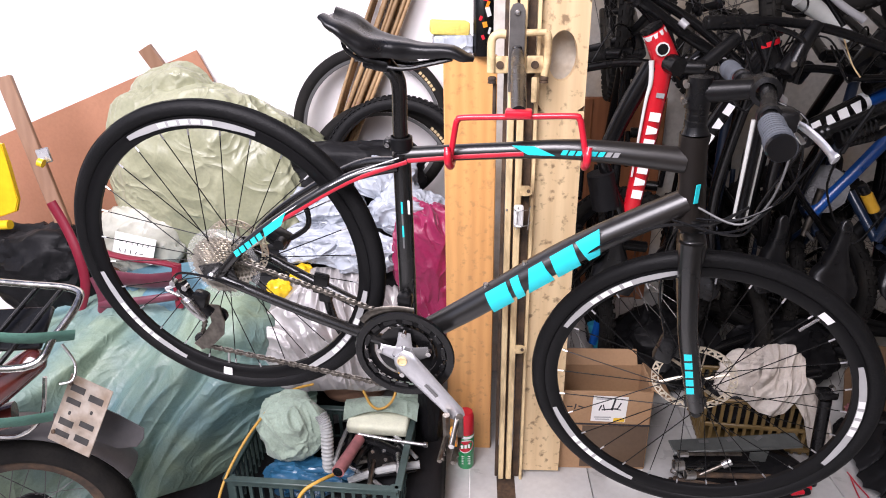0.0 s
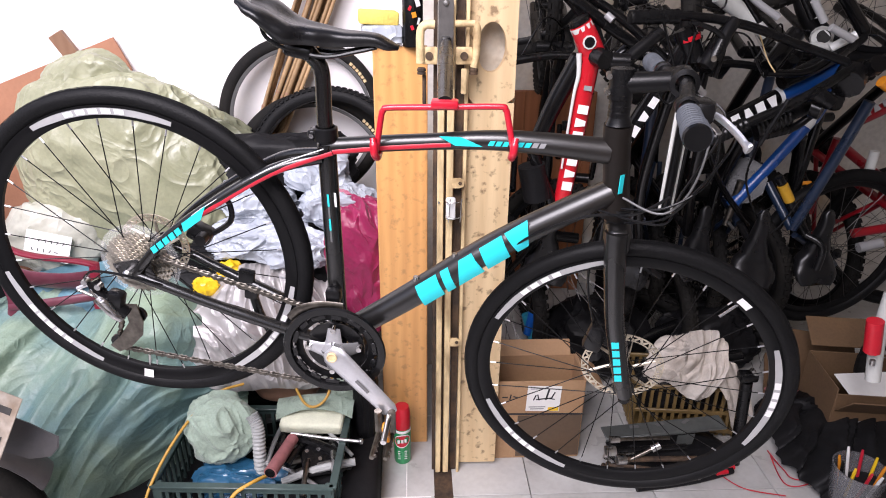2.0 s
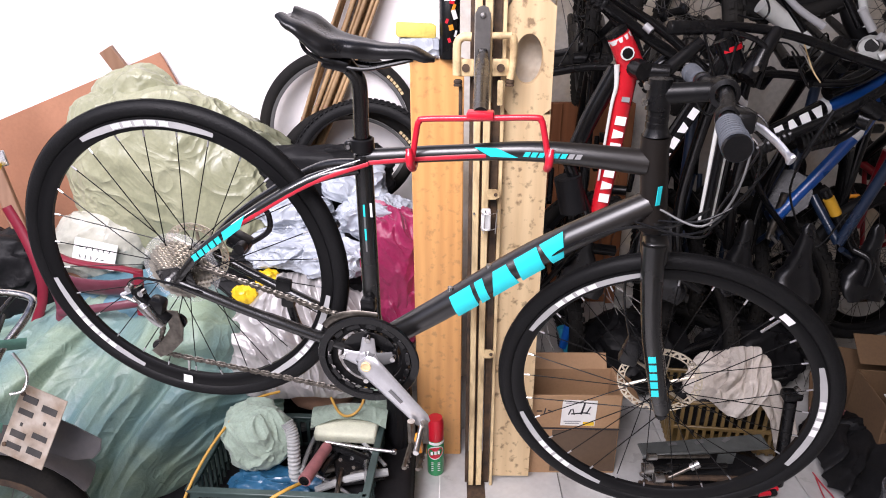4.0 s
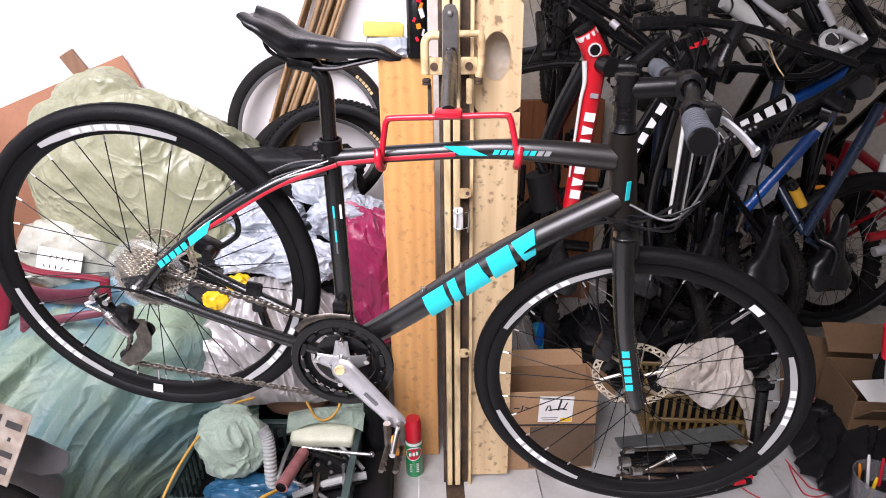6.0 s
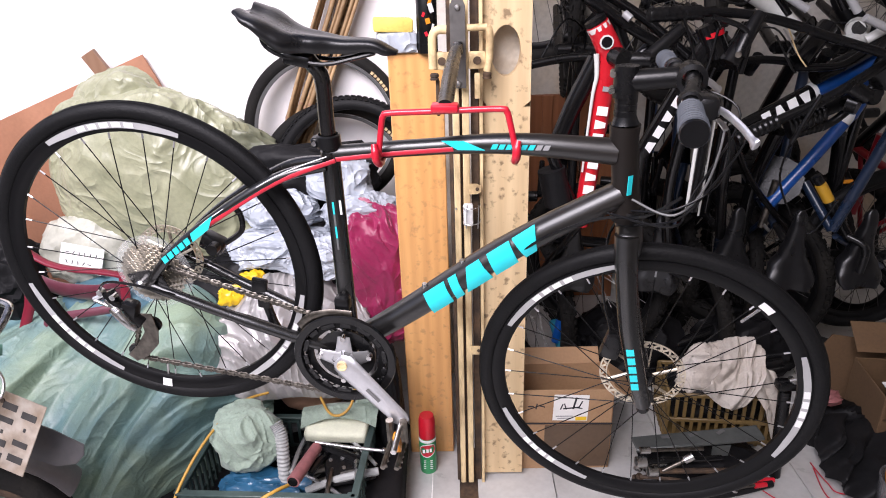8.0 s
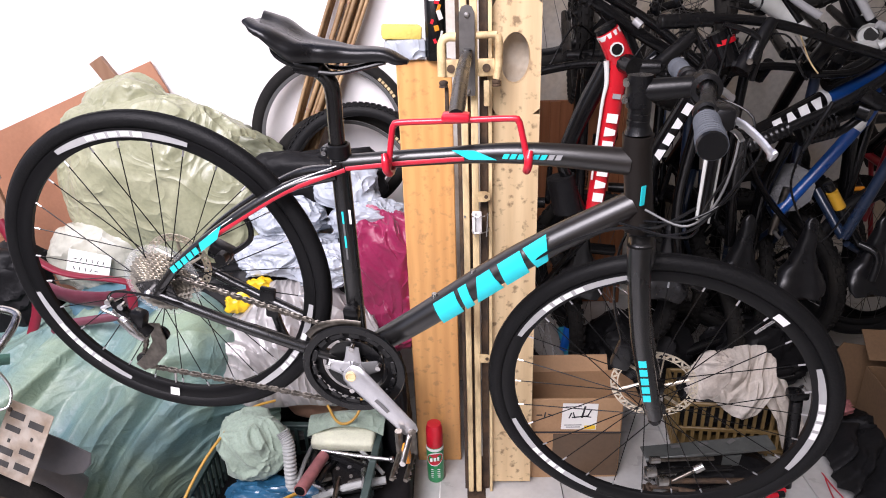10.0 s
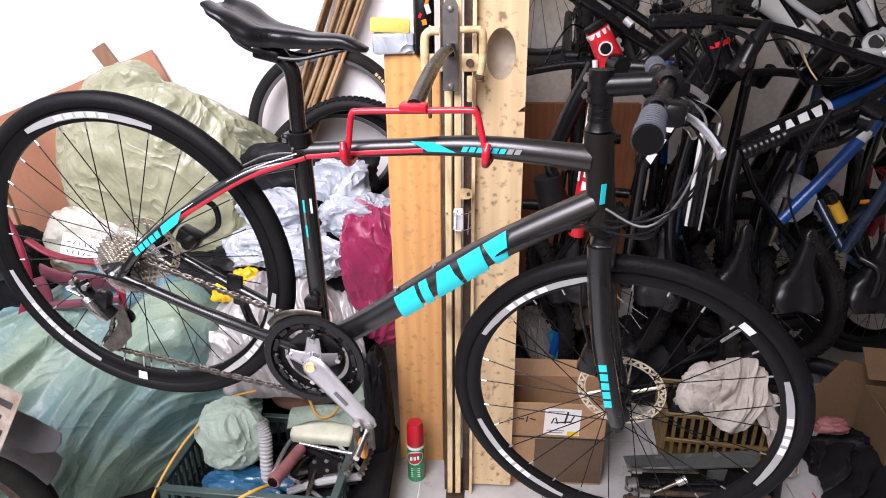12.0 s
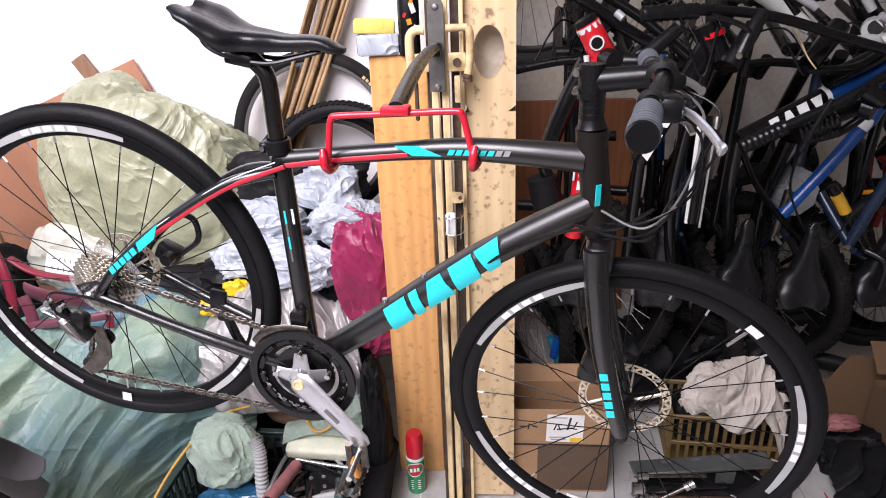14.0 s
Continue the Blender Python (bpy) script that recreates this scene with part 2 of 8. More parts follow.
def lathe(bm, profile, m=None, seg=32, closed=True):
    """Turns a profile of (radius, height) about the local z axis of m."""
    m = m or Matrix.Identity(4)
    rings = []
    for r, h in profile:
        rings.append([bm.verts.new(m @ Vector((r * math.cos(k * math.tau / seg), r * math.sin(k * math.tau / seg), h))) for k in range(seg)])
    pairs = list(zip(rings, rings[1:])) + ([(rings[-1], rings[0])] if closed else [])
    for A, B in pairs:
        for k in range(seg):
            bm.faces.new((A[k], A[(k + 1) % seg], B[(k + 1) % seg], B[k]))
    if not closed:
        for ring in (rings[0], rings[-1]):
            try:
                bm.faces.new(ring)
            except ValueError:
                pass
    return bm


def rod(bm, a, b, r, r2=None, seg=12):
    return sweep(bm, [a, b], [r, r if r2 is None else r2], seg)


def block(bm, size, m=None, bevel=0.003, seg=1):
    """A bevelled box of the given size about the origin of m."""
    got = bmesh.ops.create_cube(bm, size=1.0, matrix=(m or Matrix.Identity(4)) @ Matrix.Diagonal((*size, 1)))
    if bevel:
        vs = set(got["verts"])
        es = [e for e in bm.edges if e.verts[0] in vs and e.verts[1] in vs]
        bmesh.ops.bevel(bm, geom=es, offset=bevel, segments=seg, affect="EDGES", profile=0.5)
    return bm


def slab(bm, outline, depth, m=None, bevel=0.0, holes=()):
    """A flat plate: an outline in the local xy plane of m, given depth along local z."""
    m = m or Matrix.Identity(4)
    a = [bm.verts.new(m @ Vector((x, y, 0))) for x, y in outline]
    b = [bm.verts.new(m @ Vector((x, y, depth))) for x, y in outline]
    n = len(a)
    fs = [bm.faces.new(a[::-1]), bm.faces.new(b)]
    for k in range(n):
        fs.append(bm.faces.new((a[k], a[(k + 1) % n], b[(k + 1) % n], b[k])))
    if bevel:
        bmesh.ops.bevel(bm, geom=[e for e in set(e for f in fs[:2] for e in f.edges)], offset=bevel, segments=2, affect="EDGES")
    return bm


def frame_of(x, z, at):
    """A pose at a point with given local x and z directions."""
    x, z = Vector(x).normalized(), Vector(z)
    y = z.cross(x).normalized()
    z = x.cross(y)
    m = Matrix((x, y, z)).transposed().to_4x4()
    m.translation = at
    return m


B = bmesh.new

# ---- the setting ----
def setting():
    bm = B()
    block(bm, (9, 8, 0.1), pose(0.6, -1.2, -0.06), 0)
    ground = solo("floor", bm, M_GROUT, (0.6, -1.2, -0.11), "grey tiled shop floor with dark grout", "floor", kind="structure", smooth=False)
    bm = B()
    block(bm, (5.2, 0.14, 3.0), pose(-2.50, 1.17, 1.5), 0)
    solo("wall_left", bm, M_WALL, (-2.50, 1.17, 0), "white limewashed wall behind the heap of bags", "wall", kind="structure")
    bm = B()
    block(bm, (0.14, 0.74, 3.0), pose(0.17, 1.41, 1.5), 0)
    solo("wall_return", bm, M_WALLG, (0.17, 1.41, 0), "stained plaster wall end beside the post", "wall", kind="structure")
    bm = B()
    block(bm, (4.2, 0.14, 3.0), pose(2.2, 1.85, 1.5), 0)
    solo("wall_back", bm, M_WALLG, (2.2, 1.85, 0), "grey plaster wall with yellow damp stains", "wall", kind="structure")
    bm = B()
    block(bm, (0.14, 5.5, 3.0), pose(3.2, -1.1, 1.5), 0)
    solo("wall_right", bm, M_WALLG, (3.2, -1.1, 0), "grey plaster side wall of the shop", "wall", kind="structure")
    # unseen wall behind the camera, added to darken the right side
    bm = B()
    block(bm, (2.75, 0.14, 3.0), pose(1.775, -1.95, 1.5), 0)
    solo("light_block_wall", bm, M_WALLG, (2.05, -1.95, 0), "unseen plain grey wall added to keep light off the right side", "wall", kind="structure")
    # unseen slab over the right half only, placed to hold back overhead light
    bm = B()
    block(bm, (3.0, 3.8, 0.12), pose(1.83, 0.0, 2.93), 0)
    solo("ceiling", bm, M_WALLG, (1.55, 0.0, 2.87), "unseen grey ceiling slab added to shade the right side", "ceiling", kind="structure")
    return ground


floor = setting()


# ---- the door post with its boards and track ----
def door_post():
    p = thing("sliding_door_post", (0.18, 0.5, 0), "door post of two boards with a rusty cream track between", "door post", kind="structure")
    bm = B()
    block(bm, (0.150, 0.035, 1.352), pose(0.077, 0.573, 0.676), 0.003)
    part("board", bm, M_BOARD, p, "orange varnished wooden board")
    # cream board with an oval hand hole
    bm = B()
    x0, x1, z0, z1, hx, hz, ra, rb = 0.252, 0.376, 0.02, 2.0, 0.312, 1.366, 0.037, 0.062
    n = 40
    ring, outer = [], []
    for k in range(n):
        a = k * math.tau / n
        c, s = math.cos(a), math.sin(a)
        ring.append((hx + ra * c, hz + rb * s))
        f = min((x1 - hx if c > 0 else hx - x0) / max(abs(c), 1e-6), 0.14 / max(abs(s), 1e-6))
        outer.append((hx + f * c, hz + f * s))
    for y in (0.43, 0.458):
        A = [bm.verts.new((x, y, z)) for x, z in ring]
        O = [bm.verts.new((x, y, z)) for x, z in outer]
        for k in range(n):
            bm.faces.new((A[k], A[(k + 1) % n], O[(k + 1) % n], O[k]))
        zt, zb = hz + 0.14, hz - 0.14
        for lo, hi in ((z0, zb), (zt, z1)):
            bm.faces.new([bm.verts.new((x, y, z)) for x, z in ((x0, lo), (x1, lo), (x1, hi), (x0, hi))])
    inner = [bm.verts.new((x, 0.43, z)) for x, z in ring], [bm.verts.new((x, 0.458, z)) for x, z in ring]
    for k in range(n):
        bm.faces.new((inner[0][k], inner[0][(k + 1) % n], inner[1][(k + 1) % n], inner[1][k]))
    for xs in (x0, x1):
        bm.faces.new([bm.verts.new(q) for q in ((xs, 0.43, z0), (xs, 0.458, z0), (xs, 0.458, z1), (xs, 0.43, z1))])
    bm.faces.new([bm.verts.new(q) for q in ((x0, 0.43, z0), (x1, 0.43, z0), (x1, 0.458, z0), (x0, 0.458, z0))])
    bmesh.ops.remove_doubles(bm, verts=bm.verts[:], dist=0.0004)
    part("board", bm, M_PLANK, p, "cream painted board with an oval hand hole", smooth=False)
    bm = B()
    block(bm, (0.12, 0.006, 0.19), pose(0.312, 0.50, 1.366), 0.001)
    part("backing_plate", bm, mat("stained_pale_plaster", (0.66, 0.60, 0.50), 0.85, 0, 0.2, 18, 0.3, 70, second=(0.42, 0.33, 0.22), mix=0.40), p, "pale stained plaster behind the oval hole")
    # the track: two slim cream bars, dark slots between them, a flange
    for x, w, m in ((0.1835, 0.017, M_TRACK), (0.2085, 0.018, M_TRACK)):
        bm = B()
        block(bm, (w, 0.022, 1.98), pose(x, 0.405, 1.0), 0.002)
        part("track_bar", bm, m, p, "rust-spotted cream steel bar")
    for x, w in ((0.169, 0.010), (0.196, 0.007), (0.232, 0.020)):
        bm = B()
        block(bm, (w, 0.012, 2.0), pose(x, 0.425, 1.0), 0.001)
        part("track_channel", bm, M_RUST, p, "dark rusted channel")
    bm = B()
    block(bm, (0.009, 0.03, 2.0), pose(0.2485, 0.42, 1.0), 0.001)
    part("track_flange", bm, M_TRACK, p)
    for z in (0.52, 1.02):
        bm = B()
        slab(bm, [(0.0, -0.014), (0.022, -0.014), (0.032, -0.008), (0.032, 0.008), (0.022, 0.014), (0.0, 0.014)], 0.004, frame_of((1, 0, 0), (0, -1, 0), (0.214, 0.392, z)))
        part("lug", bm, M_BRASS, p, "small cream steel lug")
        bm = B()
        rod(bm, (0.236, 0.386, z), (0.236, 0.3895, z), 0.005)
        part("lug_hole", bm, M_RUST, p)
    for x in (0.179, 0.213):
        bm = B()
        rod(bm, (x, 0.388, 0.965), (x, 0.394, 0.965), 0.003)
        part("screw", bm, M_STEEL, p)
    return p


door_post()


def sill():
    bm = B()
    block(bm, (0.165, 0.30, 0.03), pose(0.079, 0.43, -0.016), 0.004)
    solo("threshold", bm, M_CONC, (0.08, 0.43, -0.03), "worn white threshold slab under the board", "threshold", kind="structure")
    bm = B()
    block(bm, (0.062, 0.55, 0.01), pose(0.2, 0.30, -0.004), 0.002)
    solo("floor_track", bm, M_RUST, (0.2, 0.30, -0.009), "rusty floor track of the door", "track", kind="structure")


sill()


def latch():
    """Bolts and eyes of the old latch on the post."""
    p = thing("door_latch", (0.2, 0.39, 1.3), "rusty cream pipe latch with eyes and a brass padlock shackle", "latch")
    bm = B()
    sweep(bm, curve([(0.165, 0.375, 1.425), (0.145, 0.375, 1.425), (0.133, 0.375, 1.415), (0.130, 0.375, 1.395), (0.130, 0.375, 1.335)], 16), 0.0105, 12)
    part("bent_pipe", bm, M_BRASS, p)
    bm = B()
    rod(bm, (0.214, 0.375, 1.428), (0.262, 0.375, 1.428), 0.0085)
    part("bolt", bm, M_BRASS, p)
    bm = B()
    sweep(bm, curve([(0.262, 0.375, 1.428), (0.268, 0.375, 1.415), (0.268, 0.378, 1.36), (0.262, 0.378, 1.325)], 12), 0.0095, 10)
    part("bent_pipe", bm, M_BRASS, p)
    for x in (0.152, 0.238):
        bm = B()
        block(bm, (0.042, 0.012, 0.042), pose(x, 0.382, 1.352), 0.004, 2)
        part("eye_plate", bm, M_BRASS, p)
        bm = B()
        rod(bm, (x, 0.373, 1.352), (x, 0.376, 1.352), 0.010)
        part("eye", bm, M_RUST, p)
    bm = B()
    block(bm, (0.014, 0.01, 0.062), pose(0.238, 0.37, 1.292), 0.003, 2)
    part("padlock_bar", bm, M_BRASS, p, "dull brass bar")
    for x in (0.133, 0.262):
        bm = B()
        lathe(bm, [(0.011, 0), (0.011, 0.004), (0.009, 0.006), (0.011, 0.008), (0.011, 0.013), (0.008, 0.016)], pose(x, 0.377, 1.308), 14, closed=False)
        part("nut", bm, M_RUST, p)
    bm = B()
    block(bm, (0.010, 0.008, 0.09), pose(0.140, 0.386, 1.262), 0.003)
    part("pin", bm, M_RUST, p)


latch()


# how the bike hangs: it leans and turns a little away from the post
HANG = Matrix(((0.9927, 0.1203, -0.0027, 0.0186),
               (-0.1201, 0.9891, -0.0853, -0.0235),
               (-0.0076, 0.0850, 0.9964, 0.0164), (0, 0, 0, 1)))


def hanger():
    """The folding bike hanger on the post: steel plate, black arm, red cradle."""
    p = thing("bike_hanger", (0.19, 0.38, 1.3), "folding bike hanger with black arm and red dipped cradle", "bike hanger")
    bm = B()
    pts = [(-0.0185, -0.14), (0.0185, -0.14), (0.0185, 0.052), (0.012, 0.066), (0.0, 0.07), (-0.012, 0.066), (-0.0185, 0.052)]
    slab(bm, pts, 0.004, frame_of((1, 0, 0), (0, -1, 0), (0.192, 0.373, 1.427)), 0.0008)
    part("wall_plate", bm, mat("worn_steel_plate", (0.24, 0.23, 0.22), 0.42, 0.9, 0.3, 18, 0.1), p, "worn grey steel plate")
    for z in (1.474, 1.298):
        bm = B()
        lathe(bm, [(0.007, 0), (0.007, 0.002), (0.005, 0.0045), (0.0, 0.005)], frame_of((1, 0, 0), (0, -1, 0), (0.192, 0.3685, z)), 16, closed=False)
        part("bolt", bm, M_STEEL, p)
    bm = B()
    block(bm, (0.022, 0.03, 0.03), pose(0.192, 0.352, 1.385), 0.004, 2)
    part("hinge", bm, M_BLACKPL, p)
    bm = B()
    end = HANG @ V(0.155, -0.030, 1.346)
    a0 = V(0.192, 0.350, 1.388)
    arm = curve([a0, a0.lerp(end, 0.25) + V(0, 0, 0.012), a0.lerp(end, 0.6) + V(0, 0, 0.014), a0.lerp(end, 0.93), end], 20)
    sweep(bm, arm, [0.0120 + 0.0025 * math.sin(i / len(arm) * math.pi) for i in range(len(arm))], 14, squash=0.8, up=(1, 0, 0))
    part("arm", bm, M_BLACKPL, p, "black moulded arm")
    bm = B()
    block(bm, (0.046, 0.024, 0.014), HANG @ pose(0.155, -0.030, 1.343), 0.004, 2)
    part("arm_socket", bm, M_REDPLASTIC, p)
    bm = B()
    y = -0.030
    L = [(0.155, y, 1.337), (0.062, y, 1.333), (0.051, y, 1.328), (0.047, y, 1.318), (0.038, y, 1.266), (0.034, y + 0.003, 1.252), (0.033, y + 0.03, 1.245), (0.033, y + 0.06, 1.246)]
    R = [(0.155, y, 1.337), (0.245, y, 1.341), (0.256, y, 1.336), (0.260, y, 1.326), (0.271, y, 1.276), (0.274, y + 0.003, 1.262), (0.275, y + 0.03, 1.254), (0.275, y + 0.06, 1.255)]
    sweep(bm, [HANG @ q for q in curve(L[::-1] + R[1:], 70)], 0.0053, 12)
    part("cradle_bar", bm, M_REDPLASTIC, p, "bent red rod")
    for x, s, dz in ((0.034, 1, 0.0), (0.274, -1, 0.009)):
        bm = B()
        hook = curve([(x - 0.002 * s, y - 0.006, 1.280 + dz), (x, y - 0.012, 1.268 + dz), (x + 0.001 * s, y - 0.012, 1.254 + dz), (x + 0.003 * s, y + 0.004, 1.242 + dz), (x, y + 0.04, 1.240 + dz), (x, y + 0.070, 1.252 + dz)], 26)
        sweep(bm, [HANG @ q for q in hook], [0.0056] * 4 + [0.0070] * (len(hook) - 5) + [0.0052], 12)
        part("hook", bm, M_REDPLASTIC, p)


hanger()

# ---- bicycles ----
def spoke_mesh(length, r=0.0011):
    bm = B()
    rod(bm, (0, 0, 0), (0, 0, length), r, r, 6)
    me = bpy.data.meshes.new("spoke")
    bm.to_mesh(me)
    bm.free()
    return me


def wheel(bike, m, R=0.343, tr=0.0165, rim_depth=0.026, tyre_mat=None, rim_mat=None, spokes=28, spoke_mat=None, tread=0, name="wheel", label="", each=True, hub_r=0.022, half=0.034, start=0.0):
    """A wheel about the local z axis of m (given in the bike's own space)."""
    rr = R - 2 * tr + 0.003
    prof = [(rr, -0.0105), (rr - 0.004, -0.0115), (rr - rim_depth + 0.006, -0.009), (rr - rim_depth, -0.004), (rr - rim_depth, 0.004), (rr - rim_depth + 0.006, 0.009), (rr - 0.004, 0.0115), (rr, 0.0105)]
    w = part(name, lathe(B(), prof, m, 72), rim_mat or M_RIM, bike, label, local=True)
    c = R - tr
    bm = B()
    prof = [(c + tr * math.sin(a), tr * 0.98 * math.cos(a)) for a in [k * math.tau / 16 for k in range(16)]]
    lathe(bm, prof, m, 96)
    if tread:
        for k in range(tread):
            a = k * math.tau / tread
            for h in (-0.6, 0.0, 0.6):
                rad = c + tr * math.cos(h * 1.1) * 1.0
                mm = m @ pose(0, 0, 0, 0, 0, math.degrees(a) + (1.3 if h == 0 else 0)) @ pose(rad, 0, tr * h * 1.25, 0, math.degrees(-h * 1.1), 0)
                bmesh.ops.create_cube(bm, size=1.0, matrix=mm @ Matrix.Diagonal((0.007, math.tau * c / tread * 0.55, tr * 0.5, 1)))
    else:
        for h in (-0.3, 0.0, 0.3):
            lathe(bm, [(R - 0.0022 * (h * h * 5) + 0.0006, h * tr - 0.0012), (R - 0.0022 * (h * h * 5) + 0.0012, h * tr), (R - 0.0022 * (h * h * 5) + 0.0006, h * tr + 0.0012)], m, 96)
    part("tyre", bm, tyre_mat or M_RUBBER, w, local=True)
    bm = B()
    lathe(bm, [(0.0001, -half - 0.018), (0.008, -half - 0.018), (0.009, -half - 0.006), (hub_r, -half - 0.003), (hub_r, -half + 0.003), (0.013, -half + 0.009), (0.012, 0), (0.013, half - 0.009), (hub_r, half - 0.003), (hub_r, half + 0.003), (0.009, half + 0.006), (0.008, half + 0.018), (0.0001, half + 0.018)], m, 24, closed=False)
    part("hub", bm, M_BLACKPL, w, local=True)
    rim_r = rr - rim_depth - 0.001
    if each:
        ln = None
        for k in range(spokes):
            side = 1 if k % 2 else -1
            a = start + k * math.tau / spokes
            b = a + (1 if (k // 2) % 2 else -1) * 1.05
            p0 = Vector((hub_r * 0.9 * math.cos(b), hub_r * 0.9 * math.sin(b), side * half))
            p1 = Vector((rim_r * math.cos(a), rim_r * math.sin(a), side * 0.002))
            d = p1 - p0
            if ln is None:
                ln = spoke_mesh(d.length)
                ln.materials.append(spoke_mat or M_SPOKE)
                nip = B()
                rod(nip, (0, 0, d.length - 0.012), (0, 0, d.length), 0.0019, 0.0017, 6)
                nm = bpy.data.meshes.new("nipple")
                nip.to_mesh(nm)
                nip.free()
                nm.materials.append(M_ALU)
            so = new("spoke", ln)
            so.parent = w
            so.matrix_basis = m @ Matrix.Translation(p0) @ d.to_track_quat("Z", "Y").to_matrix().to_4x4()
            no = new("nipple", nm)
            no.parent = w
            no.matrix_basis = so.matrix_basis.copy()
    else:
        bm = B()
        for k in range(spokes):
            side = 1 if k % 2 else -1
            a = start + k * math.tau / spokes
            b = a + (1 if (k // 2) % 2 else -1) * 1.05
            rod(bm, m @ Vector((hub_r * 0.9 * math.cos(b), hub_r * 0.9 * math.sin(b), side * half)), m @ Vector((rim_r * math.cos(a), rim_r * math.sin(a), 0)), 0.0012, None, 5)
        part("spokes", bm, spoke_mat or M_SPOKE_L, w, local=True)
    return w


def arc_decal(bm, m, r0, r1, a0, a1, h, n=16, taper=0.0):
    """A thin band on the flank of a rim, from angle a0 to a1 (degrees), at height h along the axle."""
    rows = []
    for i in range(n + 1):
        a = radians(a0 + (a1 - a0) * i / n)
        e = min(i, n - i) / n * 2
        lo = r0 + (r1 - r0) * taper * (1 - min(1, e * 3))
        rows.append((bm.verts.new(m @ Vector((lo * math.cos(a), lo * math.sin(a), h - 0.0012))), bm.verts.new(m @ Vector((r1 * math.cos(a), r1 * math.sin(a), h)))))
    for p, q in zip(rows, rows[1:]):
        bm.faces.new((p[0], p[1], q[1], q[0]))


def along(table, t):
    """A smooth value from rows of (t, value)."""
    for (a, p), (b, q) in zip(table, table[1:]):
        if t <= b:
            k = (t - a) / (b - a)
            return p + (q - p) * k * k * (3 - 2 * k)
    return table[-1][1]


SADDLE_WIDTH = ((0, 0.74), (0.08, 0.95), (0.16, 1.0), (0.28, 0.90), (0.45, 0.55), (0.62, 0.36), (0.85, 0.28), (0.95, 0.25), (1, 0.10))
SADDLE_DEPTH = ((0, 0.32), (0.08, 0.55), (0.3, 1.0), (0.5, 0.86), (0.7, 0.68), (0.9, 0.50), (1, 0.22))
SADDLE_TOP = ((0, 0.010), (0.10, 0.006), (0.35, -0.010), (0.6, -0.008), (0.85, 0.0), (1, -0.009))


def saddle_mesh(bm, m, L=0.275, W=0.135, T=0.05):
    """A saddle with a hollow along its middle: tail at local x = 0, nose at x = L, z up."""
    rows, n = [], 34
    for i in range(n + 1):
        t = i / n
        w, d, z = 0.5 * W * along(SADDLE_WIDTH, t), T * along(SADDLE_DEPTH, t), along(SADDLE_TOP, t)
        groove = 0.010 * max(0.0, 1 - t / 0.75) if t < 0.75 else 0.0
        ring = []
        for k in range(21):
            a = k / 20 * math.pi
            c, q = math.cos(a), math.sin(a)
            ring.append((w * (abs(c) ** 0.75) * (1 if c > 0 else -1), z - d * 0.62 * (1 - q ** 0.6) - groove * math.exp(-(c * 3.4) ** 2)))
        low = [(-w * 0.97, z - d * 0.8), (-w * 0.86, z - d), (-w * 0.6, z - d * 0.95), (w * 0.6, z - d * 0.95), (w * 0.86, z - d), (w * 0.97, z - d * 0.8)]
        x = L * t + (0.010 * (1 - t * 8) if t < 0.125 else 0)
        rows.append([bm.verts.new(m @ Vector((x - (0.010 * (1 - t * 8) * (abs(y) / max(w, 1e-6)) if t < 0.125 else 0), y, zz))) for y, zz in ring + low])
    k = len(rows[0])
    for a, b in zip(rows, rows[1:]):
        for j in range(k):
            bm.faces.new((a[j], a[(j + 1) % k], b[(j + 1) % k], b[j]))
    bm.faces.new(rows[0][::-1])
    bm.faces.new(rows[-1])
    return bm


# key points of the hanging bike, in its own upright plane y = 0
REAR, BB, SEAT, HEADT, HEADB = V(-0.449, 0, 1.001), V(-0.062, 0, 0.832), V(-0.059, 0, 1.243), V(0.450, 0, 1.308), V(0.466, 0, 1.140)
TURN_BAR = 6.5


def skew_block(bm, p, ex, ez, w, h, lean, n=1, depth=0.0012, notch=None):
    """A slanted plain block of a logo on a tube's flank."""
    q = [(0, 0), (w, 0), (w + lean, h), (lean, h)]
    if notch:
        a, b = notch
        q = [(0, 0), (w, 0), (w + lean * a, h * a), (w * b + lean * a, h * a), (w * b + lean * (1 - a), h * (1 - a)), (w + lean * (1 - a), h * (1 - a)), (w + lean, h), (lean, h)]
    slab(bm, q, depth, frame_of(ex, Vector(ex).cross(Vector(ez)), p))


